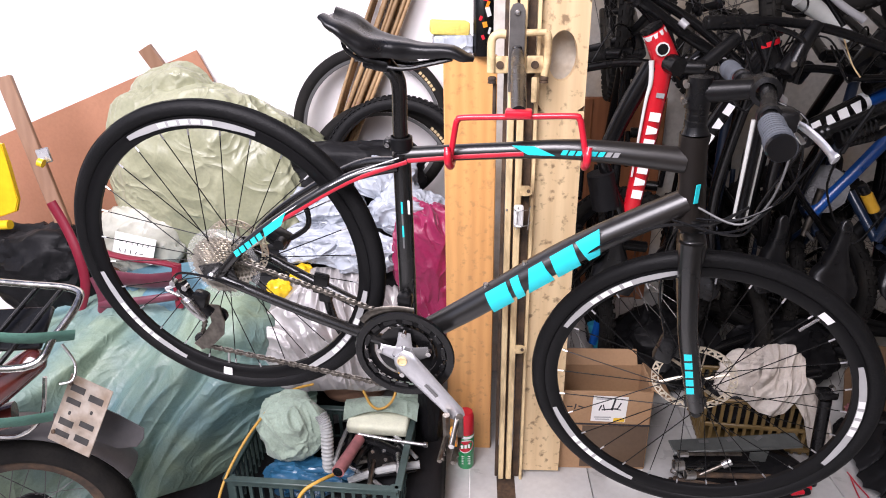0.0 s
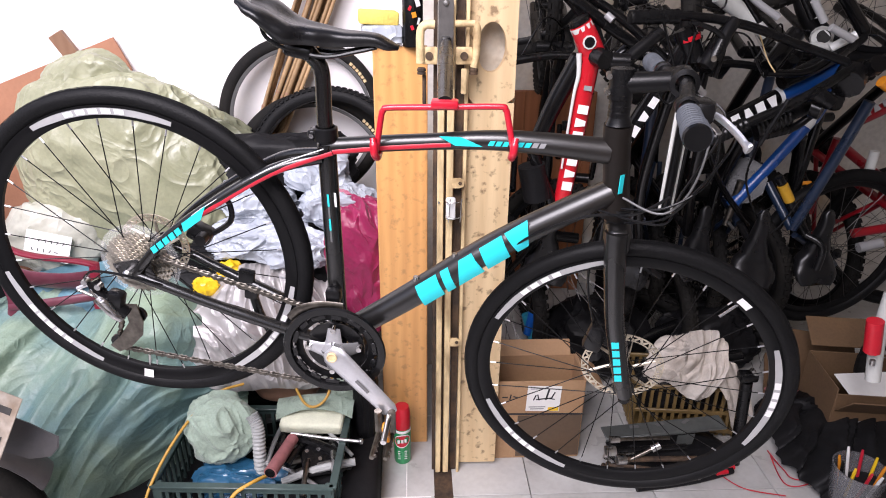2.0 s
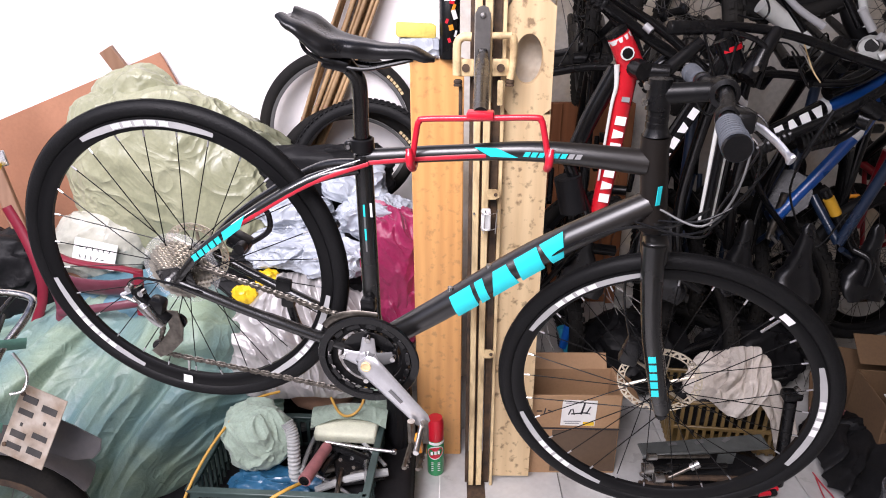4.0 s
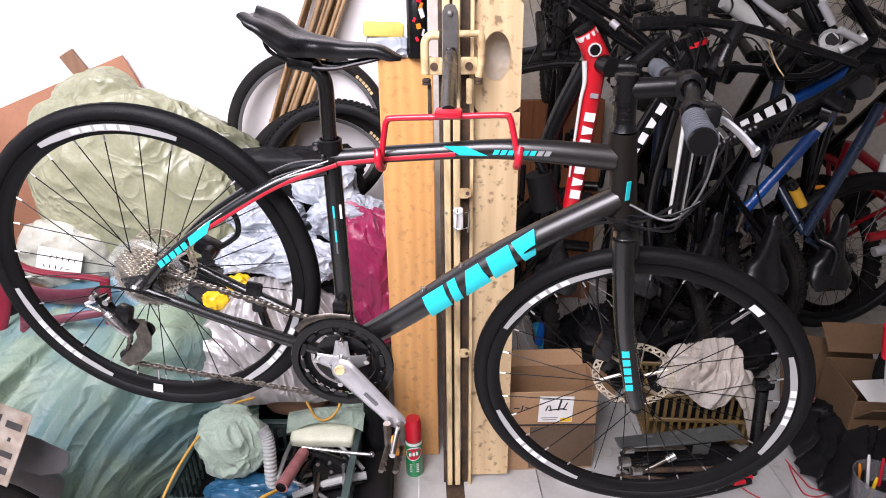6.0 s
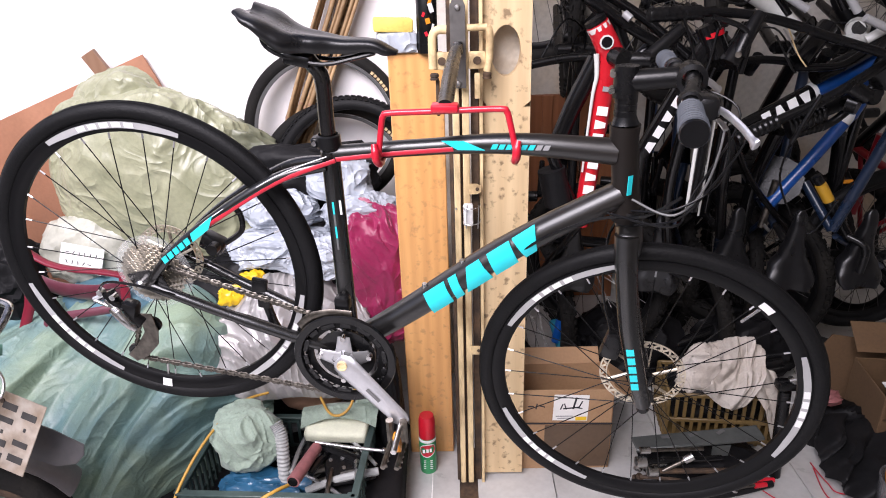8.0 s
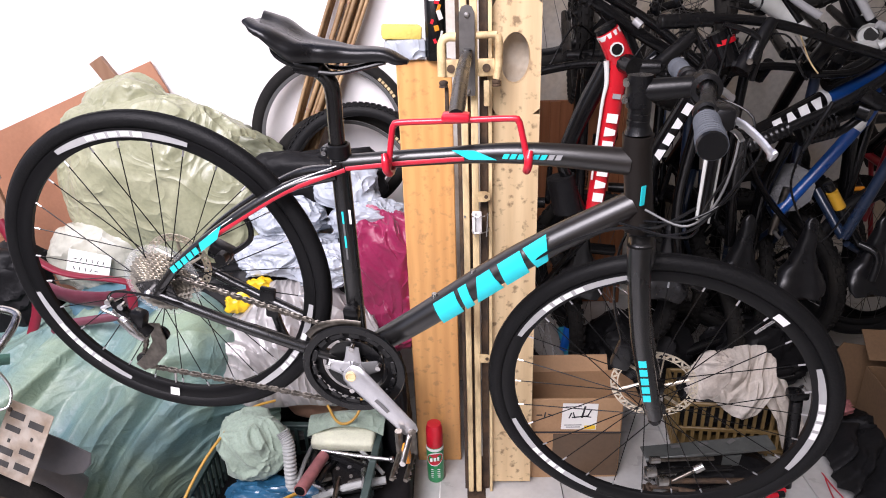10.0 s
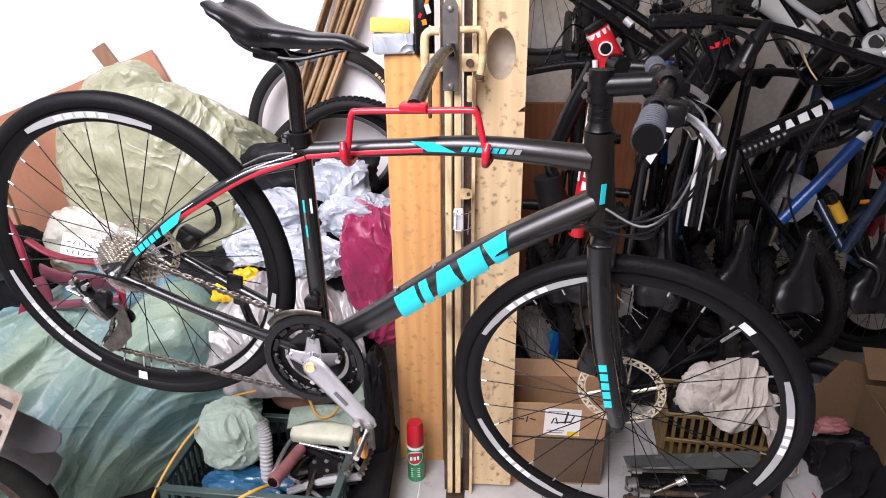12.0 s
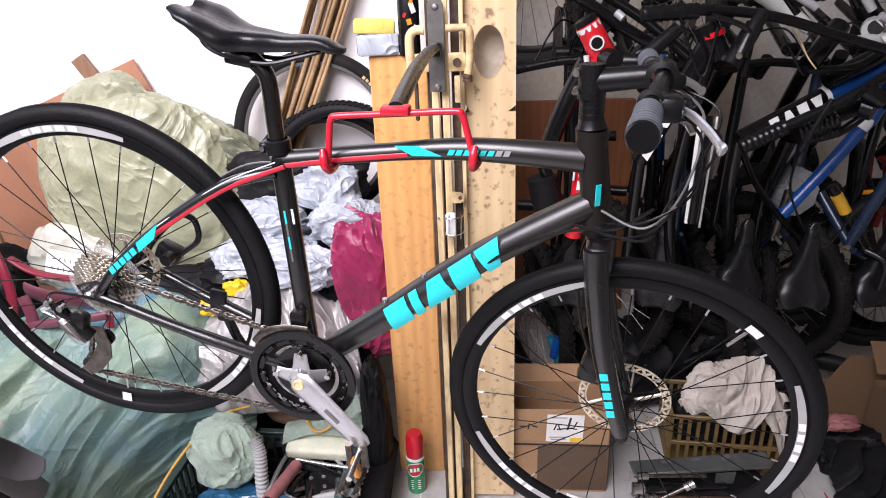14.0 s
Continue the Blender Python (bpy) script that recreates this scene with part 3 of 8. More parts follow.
def hybrid_bike():
    b = thing("bicycle", (0.03, 0, 0.655), "satin black bike with cyan and red trim, hung from a cradle", "bicycle")
    o = WORLD_OF[b.name].inverted()
    # frame tubes
    bm = B()
    pts = [SEAT + V(0.0, 0, 0.006), V(0.10, 0, 1.263), V(0.26, 0, 1.272), HEADT + V(-0.010, 0, -0.048)]
    cv = curve(pts, 24)
    sweep(bm, cv, [0.0150 + 0.0085 * max(0, (i / len(cv) - 0.40)) * 1.7 for i in range(len(cv))], 20, up=(0, 1, 0))
    part("top_tube", bm, M_FADE, b, "black tube fading to grey")
    bm = B()
    cv = curve([BB, V(0.075, 0, 0.929), V(0.260, 0, 1.068), HEADB + V(-0.010, 0, 0.046)], 24)
    sweep(bm, cv, [0.0245 + 0.0045 * math.sin(i / len(cv) * 3) for i in range(len(cv))], 20, up=(0, 1, 0), squash=0.9)
    part("down_tube", bm, M_FADE, b, "black tube fading to grey")
    bm = B()
    sweep(bm, [BB, SEAT + V(0, 0, 0.012)], [0.0178, 0.0172], 18)
    part("seat_tube", bm, M_FRAME, b)
    bm = B()
    sweep(bm, [HEADB + V(0, 0, -0.004), HEADB + V(0, 0, 0.018), HEADB.lerp(HEADT, 0.5), HEADT + V(0, 0, -0.02), HEADT], [0.0262, 0.0245, 0.0235, 0.0240, 0.0255], 22)
    part("head_tube", bm, M_GREY, b, "grey-black head tube")
    bm = B()
    rod(bm, BB + V(0, -0.036, 0), BB + V(0, 0.036, 0), 0.0215, seg=24)
    part("bottom_bracket", bm, M_FRAME, b)
    for s in (-1, 1):
        drop = REAR + V(0.012, s * 0.066, -0.004)
        bm = B()
        sweep(bm, curve([SEAT + V(-0.008, s * 0.012, -0.012), V(-0.152, s * 0.033, 1.213), V(-0.27, s * 0.049, 1.146), V(-0.37, s * 0.060, 1.072), drop], 24), [0.0105] * 12 + [0.0098] * 13, 12)
        part("seat_stay", bm, M_FRAME, b)
        bm = B()
        sweep(bm, curve([BB + V(-0.012, s * 0.022, 0.0), V(-0.13, s * 0.038, 0.856), V(-0.28, s * 0.054, 0.922), V(-0.38, s * 0.063, 0.970), drop], 24), [0.0125] * 12 + [0.0108] * 13, 12, up=(0, 1, 0))
        part("chain_stay", bm, M_FRAME, b)
        bm = B()
        slab(bm, [(-0.03, -0.018), (0.02, -0.026), (0.045, -0.012), (0.05, 0.014), (0.015, 0.022), (-0.022, 0.012)], 0.006, frame_of((1, 0, 0.1), (0, -s, 0), REAR + V(0, s * 0.064, 0)), 0.001)
        part("dropout", bm, M_FRAME, b)
    # trim on the tubes
    bm = B()
    sweep(bm, curve([V(0.165, -0.0158, 1.2660), V(0.05, -0.0155, 1.2555), V(-0.045, -0.0160, 1.2440)], 12), 0.0042, 6, squash=0.35, up=(0, 0, 1))
    part("red_stripe", bm, M_RED, b, "red stripe")
    bm = B()
    sweep(bm, curve([V(-0.045, -0.0215, 1.244), V(-0.152, -0.0425, 1.208), V(-0.27, -0.0585, 1.140), V(-0.312, -0.0632, 1.111)], 16), 0.0040, 6, squash=0.35, up=(0, 0, 1))
    part("red_stripe", bm, M_RED, b, "red stripe")
    bm = B()
    sweep(bm, curve([V(-0.06, -0.0205, 1.251), V(-0.152, -0.0415, 1.2195), V(-0.27, -0.0575, 1.151), V(-0.305, -0.0615, 1.127)], 16), 0.0010, 6, squash=0.5, up=(0, 0, 1))
    part("white_pinstripe", bm, M_WHITE, b, "thin white line")
    bm = B()
    ex = (V(-0.270, 0, 1.146) - V(-0.385, 0, 1.060)).normalized()
    ez = V(-ex.z, 0, ex.x)
    slab(bm, [(0.085, -0.0075), (0.13, -0.0075), (0.158, 0.0075), (0.094, 0.0075)], 0.0015, frame_of(ex, ex.cross(ez), V(-0.392, -0.0715, 1.054)))
    part("cyan_flash", bm, M_CYAN, b, "cyan flash")
    for k in range(5):
        bm = B()
        skew_block(bm, V(-0.392, -0.0725, 1.054) + ex * (0.002 + 0.0165 * k) + ez * -0.0065, ex, ez, 0.0125, 0.012, 0.003)
        part("logo_block", bm, M_CYAN, b, "cyan logo block")
    bm = B()
    slab(bm, [(0, 0.007), (0.038, 0.007), (0.075, -0.009), (0.028, -0.009)], 0.0015, frame_of((1, 0, 0), (0, -1, 0), V(0.145, -0.0166, 1.2745)))
    part("cyan_flash", bm, M_CYAN, b, "cyan flash")
    for k in range(8):
        bm = B()
        skew_block(bm, V(0.229 + 0.0125 * k, -0.0178 - 0.0004 * k, 1.2680), (1, 0, 0), (0, 0, 1), 0.0095, 0.0085, 0.004)
        part("logo_block", bm, M_CYAN if k < 6 else M_LGREY, b, "small model mark")
    # large cyan logo on the down tube, as plain slanted blocks
    d = (V(0.260, 0, 1.068) - V(0.075, 0, 0.929)).normalized()
    u = V(-d.z, 0, d.x)
    p0 = V(0.120, 0, 0.9325)
    # start, foot width, top start, top width of each block along the tube
    for x, w, xt, wt in ((0.0, 0.050, 0.010, 0.050), (0.058, 0.019, 0.070, 0.019), (0.084, 0.060, 0.114, 0.030), (0.152, 0.050, 0.162, 0.050), (0.219, 0.024, 0.219, 0.050)):
        bm = B()
        n = 8
        rows = []
        for j in range(n + 1):
            h = 0.046 * j / n
            y = -0.0300 + min(0.016, 11.0 * (h - 0.0225) ** 2)
            a, c = x + (xt - x) * j / n, x + w + (xt + wt - x - w) * j / n
            rows.append([[bm.verts.new(p0 + d * q + u * h + V(0, y + dy, 0)) for q in (a, c)] for dy in (0, 0.0015)])
        for A, C in zip(rows, rows[1:]):
            for k in (0, 1):
                bm.faces.new((A[k][0], A[k][1], C[k][1], C[k][0]))
        part("logo_block", bm, M_CYAN, b, "cyan logo block")
    for k, z in enumerate((1.15, 1.125, 1.10, 1.075)):
        bm = B()
        block(bm, (0.0035, 0.0012, 0.024), pose(-0.0595, -0.0182, z), 0)
        part("seat_tube_mark", bm, M_CYAN if k % 2 == 0 else M_DGREY, b)
    bm = B()
    block(bm, (0.004, 0.0012, 0.028), pose(-0.047, -0.0145, 1.15), 0)
    part("seat_tube_mark", bm, M_WHITE, b)
    for x, z in ((0.10, 0.981), (0.175, 1.037)):
        bm = B()
        rod(bm, V(x, -0.004, z - 0.004), V(x, -0.004, z + 0.006), 0.005)
        part("bottle_boss", bm, M_STEEL, b)
    bm = B()
    sweep(bm, curve([V(0.285, -0.026, 1.078), V(0.34, -0.034, 1.118), V(0.42, -0.036, 1.152), V(0.49, -0.042, 1.160), V(0.545, -0.05, 1.20)], 20), 0.0028, 8)
    part("brake_hose", bm, M_BLACKPL, b)
    # seat post and saddle
    bm = B()
    sweep(bm, curve([SEAT, V(-0.059, 0, 1.31), V(-0.057, 0, 1.365), V(-0.060, 0, 1.392), V(-0.072, 0, 1.408), V(-0.086, 0, 1.422)], 18), 0.0138, 16)
    part("seat_post", bm, M_FRAME, b)
    bm = B()
    lathe(bm, [(0.0178, -0.012), (0.0215, -0.01), (0.0215, 0.012), (0.0178, 0.014)], pose(-0.059, 0, 1.272), 24)
    block(bm, (0.016, 0.022, 0.018), pose(-0.082, 0, 1.272), 0.003)
    cl = part("seat_clamp", bm, M_BLACKPL, b)
    bm = B()
    rod(bm, V(-0.082, -0.016, 1.272), V(-0.082, -0.009, 1.272), 0.0045)
    part("bolt", bm, M_STEEL, cl)
    tail, nose = V(-0.176, 0, 1.495), V(0.078, 0, 1.438)
    bm = B()
    ms = frame_of(nose - tail, V(0, 0, 1), tail)
    saddle_mesh(bm, ms, (nose - tail).length, 0.136, 0.033)
    sd = part("saddle", bm, M_SADDLE, b, "black moulded saddle")
    for s in (-1, 1):
        bm = B()
        sweep(bm, curve([ms @ V(0.035, s * 0.022, -0.022), ms @ V(0.048, s * 0.025, -0.044), ms @ V(0.085, s * 0.023, -0.055), ms @ V(0.145, s * 0.020, -0.053), ms @ V(0.19, s * 0.012, -0.036), ms @ V(0.225, s * 0.007, -0.020)], 20), 0.0036, 8)
        part("rail", bm, M_BLACKPL, sd)
    bm = B()
    block(bm, (0.046, 0.052, 0.020), ms @ pose(0.100, 0, -0.056), 0.005, 2)
    part("rail_clamp", bm, M_BLACKPL, sd)
    # rear wheel
    mr = o @ Matrix.Translation(REAR) @ pose(0, 0, 0, 90, 0, 0)
    w = wheel(b, mr, start=0.1, label="black rear wheel with a slick tyre")
    rr = 0.343 - 0.033 + 0.003
    for a0 in (68, 189, 299):
        bm = B()
        arc_decal(bm, mr, rr - 0.017, rr - 0.004, a0, a0 + 52, 0.0135, 30, 0.3)
        part("rim_decal", bm, M_RIMD, w, "grey and white rim decal", local=True)
        for k in range(5):
            bm = B()
            arc_decal(bm, mr, rr - 0.015, rr - 0.0055, a0 + 16 + k * 4.6, a0 + 19.4 + k * 4.6, 0.0143, 3)
            part("rim_decal_block", bm, M_WHITE, w, local=True)
    bm = B()
    arc_decal(bm, mr, rr - 0.024, rr - 0.003, 258.5, 262.5, 0.0150, 3)
    part("valve_tag", bm, M_WHITE, w, "white paper tag", local=True)
    bm = B()
    rod(bm, mr @ V((rr - 0.03) * math.cos(radians(260)), (rr - 0.03) * math.sin(radians(260)), 0.003), mr @ V((rr - 0.062) * math.cos(radians(260)), (rr - 0.062) * math.sin(radians(260)), 0.003), 0.003)
    part("valve", bm, M_STEEL, w, local=True)
    # cassette: cogs of falling size towards the outside, and the clear disc
    for k in range(8):
        R, n = 0.064 - 0.0056 * k, 32 - 2 * k
        bm = B()
        out = []
        for j in range(n * 4):
            a = j * math.tau / (n * 4)
            out.append(((R + (0.0035 if j % 4 in (1, 2) else 0)) * math.cos(a), (R + (0.0035 if j % 4 in (1, 2) else 0)) * math.sin(a)))
        slab(bm, out, 0.0018, mr @ pose(0, 0, 0.026 + 0.0045 * k))
        part("cog", bm, M_CASS, w, local=True)
    bm = B()
    lathe(bm, [(0.024, 0.0225), (0.081, 0.0205), (0.0815, 0.0215), (0.024, 0.0235)], mr, 48)
    part("spoke_guard", bm, M_CLEAR, w, "clear plastic disc", local=True)
    bm = B()
    lathe(bm, [(0.0001, 0.0), (0.0095, 0), (0.0095, 0.012), (0.006, 0.016), (0.0001, 0.016)], mr @ pose(0, 0, 0.064), 16, closed=False)
    part("axle_nut", bm, M_STEEL, w, local=True)
    # brake disc on the far side
    rotor(w, mr @ pose(0, 0, -0.045), 0.072)
    # front end, turned about the steering axis
    st = o @ Matrix.Translation(V(0.449, 0, 1.38)) @ pose(0, 0, 0, 0, 0, -TURN_BAR) @ pose(0, 0, 0, -4, 0, 0) @ Matrix.Translation((0, 0, -1.355))
    sf = o @ Matrix.Translation(V(0.471, 0, 1.125)) @ pose(0, 0, 0, 0, 0, -TURN_BAR) @ pose(0, 0, 0, 3, 0, 0) @ Matrix.Translation((0, 0, -1.085))
    A = V(0.067, 0.010, 0.701)
    bm = B()
    sweep(bm, [st @ V(0, 0, 1.285), st @ V(-0.001, 0, 1.30), st @ V(-0.003, 0, 1.345)], [0.023, 0.0175, 0.0175], 20)
    part("spacers", bm, M_BLACKPL, b, local=True)
    for z in (1.298, 1.309, 1.320):
        bm = B()
        lathe(bm, [(0.012, 0), (0.0185, 0.0005), (0.0185, 0.0085), (0.012, 0.009)], st @ pose(-0.002, 0, z), 24)
        part("spacer_ring", bm, M_BLACKPL, b, local=True)
    bm = B()
    rod(bm, st @ V(-0.004, 0, 1.328), st @ V(-0.005, 0, 1.378), 0.0205, 0.0195, 20)
    rod(bm, st @ V(-0.004, 0, 1.353), st @ V(0.075, 0, 1.362), 0.0185, 0.0160, 18)
    stem = part("stem", bm, M_BLACKPL, b, "matt black stem", local=True)
    for z in (1.340, 1.366):
        bm = B()
        rod(bm, st @ V(-0.026, -0.018, z), st @ V(-0.026, 0.010, z), 0.005)
        part("bolt", bm, M_STEEL, stem, local=True)
    bm = B()
    lathe(bm, [(0.0155, -0.024), (0.0235, -0.022), (0.0235, 0.022), (0.0155, 0.024)], st @ V_pose(0.092, 0, 1.362, 90), 24)
    part("bar_clamp", bm, M_BLACKPL, stem, local=True)
    bm = B()
    sweep(bm, curve([st @ V(0.072, -0.295, 1.347), st @ V(0.080, -0.15, 1.352), st @ V(0.092, -0.04, 1.362), st @ V(0.092, 0.04, 1.362), st @ V(0.080, 0.15, 1.352), st @ V(0.072, 0.295, 1.347)], 24), 0.0118, 14)
    bar = part("handlebar", bm, M_BLACKPL, b, local=True)
    for s in (-1, 1):
        bm = B()
        a, c = st @ V(0.072, s * 0.297, 1.3468), st @ V(0.0765, s * 0.185, 1.3500)
        n = 46
        sweep(bm, [a.lerp(c, i / (n - 1)) for i in range(n)], [0.0185 if i < 3 else (0.0172 if (i // 2) % 2 else 0.0135) + (0.0015 if i < 16 else 0) for i in range(n)], 18)
        part("grip", bm, M_GRIP, bar, "grey ribbed rubber grip", local=True)
        bm = B()
        rod(bm, st @ V(0.072, s * 0.3005, 1.3465), st @ V(0.072, s * 0.296, 1.3467), 0.0165, 0.0185, 18)
        part("end_cap", bm, M_BLACKPL, bar, local=True)
        bm = B()
        p0 = st @ V(0.080, s * 0.165, 1.352)
        block(bm, (0.040, 0.052, 0.032), st @ pose(0.098, s * 0.135, 1.346), 0.008, 2)
        lathe(bm, [(0.0125, -0.01), (0.0165, -0.009), (0.0165, 0.009), (0.0125, 0.01)], st @ V_pose(0.0785, s * 0.150, 1.353, 90), 20)
        br = part("brake_shifter", bm, M_BLACKPL, bar, local=True)
        bm = B()
        sweep(bm, curve([st @ V(0.110, s * 0.115, 1.343), st @ V(0.130, s * 0.135, 1.336), st @ V(0.148, s * 0.160, 1.324), st @ V(0.160, s * 0.182, 1.312), st @ V(0.164, s * 0.190, 1.307)], 20), [0.0055] * 5 + [0.0062] * 11 + [0.0085, 0.009, 0.009, 0.0088, 0.007], 10, squash=0.55, up=(0, 0, 1))
        part("brake_lever", bm, M_ALU, br, "polished aluminium lever", local=True)
        bm = B()
        block(bm, (0.05, 0.03, 0.026), st @ pose(0.105, s * 0.095, 1.340, 0, 0, 12 * s), 0.008, 2)
        part("shifter_pod", bm, M_BLACKPL, br, local=True)
        bm = B()
        sweep(bm, curve([st @ V(0.105, s * 0.11, 1.332), st @ V(0.125, s * 0.12, 1.322), st @ V(0.132, s * 0.14, 1.315)], 8), 0.004, 8, squash=0.6)
        part("shift_lever", bm, M_STEEL, br, local=True)
    # cables
    for i, (s, end) in enumerate(((-1, V(0.47, -0.03, 1.165)), (1, V(0.47, -0.028, 1.185)), (-1, V(0.475, -0.045, 1.145)), (1, V(0.43, -0.03, 1.16)))):
        bm = B()
        p = [st @ V(0.118, s * 0.12, 1.328), st @ V(0.150 + 0.012 * i, s * 0.07, 1.29), st @ V(0.150 - 0.01 * i, s * 0.02 - 0.03, 1.21 - 0.012 * i), st @ V(0.09, -0.05, 1.16 - 0.01 * i), o @ end]
        sweep(bm, curve(p, 28), 0.0021, 8)
        part("cable", bm, M_BLACKPL if i != 1 else M_DGREY, b, local=True)
    # fork
    bm = B()
    rod(bm, sf @ V(0.002, 0, 1.085), sf @ V(0.001, 0, 1.118), 0.0235, 0.0245, 20)
    part("fork_crown_race", bm, M_BLACKPL, b, local=True)
    bm = B()
    block(bm, (0.046, 0.115, 0.050), sf @ pose(0.004, 0, 1.068), 0.014, 3)
    fork = part("fork_crown", bm, M_FRAME, b, local=True)
    for s in (-1, 1):
        bm = B()
        cv = curve([sf @ V(0.000, s * 0.044, 1.088), sf @ V(0.005, s * 0.052, 1.02), sf @ V(0.021, s * 0.057, 0.90), sf @ V(0.048, s * 0.057, 0.78), sf @ V(0.066, s * 0.056, 0.714)], 20)
        sweep(bm, cv, [0.0215 - 0.0065 * (i / len(cv)) for i in range(len(cv))], 16, up=(0, 1, 0), squash=1.0)
        part("fork_leg", bm, M_FRAME, fork, local=True)
    for k in range(5):
        bm = B()
        z0 = 0.855 - 0.0205 * k
        bx = 0.029 + (0.855 - z0) * 0.20
        block(bm, (0.0140, 0.0012, 0.0150), sf @ pose(bx - 0.001, -0.0748, z0, 0, -11, 0), 0)
        part("logo_block", bm, M_CYAN, fork, "cyan logo block", local=True)
    bm = B()
    block(bm, (0.010, 0.0012, 0.034), st @ pose(0.0175, -0.0175, 1.185, 0, 0, 45), 0)
    part("cyan_flash", bm, M_CYAN, b, local=True)
    # front wheel and disc
    mf = sf @ Matrix.Translation(A) @ pose(0, 0, 0, 90, 0, 0)
    w = wheel(b, mf, start=0.02, label="black front wheel with a slick tyre", half=0.030)
    rf = rr
    for a0 in (-26, 103, 200):
        bm = B()
        arc_decal(bm, mf, rf - 0.017, rf - 0.004, a0, a0 + 52, 0.0135, 30, 0.3)
        part("rim_decal", bm, M_RIMD, w, "grey and white rim decal", local=True)
        for k in range(4):
            bm = B()
            arc_decal(bm, mf, rf - 0.016, rf - 0.0050, a0 + 18 + k * 4.8, a0 + 21.4 + k * 4.8, 0.0143, 3)
            part("rim_decal_block", bm, M_WHITE, w, local=True)
    av = radians(51)
    bm = B()
    arc_decal(bm, mf, rf - 0.018, rf - 0.004, 48.2, 53.6, 0.0150, 3)
    part("valve_tag", bm, M_WHITE, w, "white paper tag", local=True)
    bm = B()
    rod(bm, mf @ V((rf - 0.02) * math.cos(av), (rf - 0.02) * math.sin(av), 0.004), mf @ V((rf - 0.065) * math.cos(av), (rf - 0.065) * math.sin(av), 0.004), 0.003)
    part("valve", bm, M_STEEL, w, local=True)
    rotor(w, mf @ pose(0, 0, -0.040), 0.088)
    bm = B()
    lathe(bm, [(0.0001, 0.048), (0.012, 0.048), (0.012, 0.066), (0.0075, 0.072), (0.0001, 0.072)], mf, 18, closed=False)
    part("axle_nut", bm, M_BLACKPL, w, local=True)
    bm = B()
    block(bm, (0.040, 0.030, 0.066), sf @ pose(0.000, 0.045, 0.775, 0, 14, 0), 0.008, 2)
    block(bm, (0.05, 0.012, 0.03), sf @ pose(0.026, 0.054, 0.765, 0, 20, 0), 0.003)
    cal = part("brake_caliper", bm, M_BLACKPL, b, local=True)
    bm = B()
    sweep(bm, curve([sf @ V(-0.005, 0.05, 0.80), sf @ V(-0.03, 0.055, 0.90), sf @ V(-0.03, 0.05, 1.02), sf @ V(-0.01, 0.045, 1.085)], 16), 0.0028, 8)
    part("brake_hose", bm, M_BLACKPL, b, local=True)
    # crankset
    c0 = BB
    for R, y, n, m_ in ((0.101, -0.050, 48, M_BLACKPL), (0.082, -0.043, 38, M_RIM), (0.055, -0.036, 28, M_CHAIN)):
        bm = B()
        prof = [(R - 0.014, y - 0.002), (R, y - 0.002), (R, y + 0.002), (R - 0.014, y + 0.002)]
        mm = Matrix.Translation(c0) @ pose(0, 0, 0, 90, 0, 0)
        lathe(bm, [(a, -h) for a, h in prof], mm, 64)
        if m_ is not M_BLACKPL:
            for k in range(n):
                block(bm, (0.004, 0.005, 0.003), mm @ pose(0, 0, -y, 0, 0, k * 360 / n) @ pose(R + 0.002, 0, 0), 0)
        if m_ is M_BLACKPL:
            lathe(bm, [(0.030, 0.0395), (0.060, 0.0405), (0.060, 0.0435), (0.030, 0.0425)], mm, 48)
        ring = part("chainring", bm, m_, b)
        if m_ is M_BLACKPL:
            # the guard: a rim with a toothed inner edge and slots
            bm = B()
            lathe(bm, [(0.088, 0.0535), (0.1025, 0.053), (0.1055, 0.056), (0.1035, 0.060), (0.090, 0.0595)], mm, 64)
            part("guard_ring", bm, M_BLACKPL, ring)
            for k in range(14):
                bm = B()
                block(bm, (0.010, 0.022 if k % 2 else 0.030, 0.004), mm @ pose(0, 0, 0.054, 0, 0, k * 360 / 14 + 6) @ pose(0.082, 0, 0), 0.001)
                part("guard_tooth", bm, M_BLACKPL, ring)
    crank_end = V(0.054, -0.090, 0.712)
    hub = c0 + V(0, -0.070, 0)
    bm = B()
    d = (crank_end - hub)
    cv = [hub + d * t for t in (-0.08, 0.0, 0.12, 0.35, 0.6, 0.85, 0.97, 1.05)]
    sweep(bm, cv, [0.016, 0.026, 0.0265, 0.0245, 0.0225, 0.0205, 0.020, 0.013], 16, squash=0.30, up=V(-d.z, 0, d.x))
    arm = part("crank_arm", bm, M_ALU, b, "silver crank arm")
    for ang in (88, 172, 10, 262):
        bm = B()
        e = hub + V(0.052 * math.cos(radians(ang)), 0.018, 0.052 * math.sin(radians(ang)))
        sweep(bm, [hub + V(0, 0.008, 0), hub.lerp(e, 0.5) + V(0, 0.004, 0), e], [0.026, 0.0165, 0.0125], 12, squash=0.20, up=V(-math.sin(radians(ang)), 0, math.cos(radians(ang))))
        part("spider_arm", bm, M_ALU if ang in (88, 172) else M_DGREY, arm)
        bm = B()
        rod(bm, e + V(0, -0.010, 0), e + V(0, 0.004, 0), 0.0055)
        part("chainring_bolt", bm, M_STEEL, arm)
    bm = B()
    lathe(bm, [(0.0001, 0), (0.0075, 0), (0.0085, 0.002), (0.0105, 0.002), (0.0105, -0.004)], frame_of((1, 0, 0), (0, -1, 0), hub + V(0, -0.0095, 0)), 20, closed=False)
    part("crank_bolt", bm, M_BRASS, arm)
    bm = B()
    dn = d.normalized()
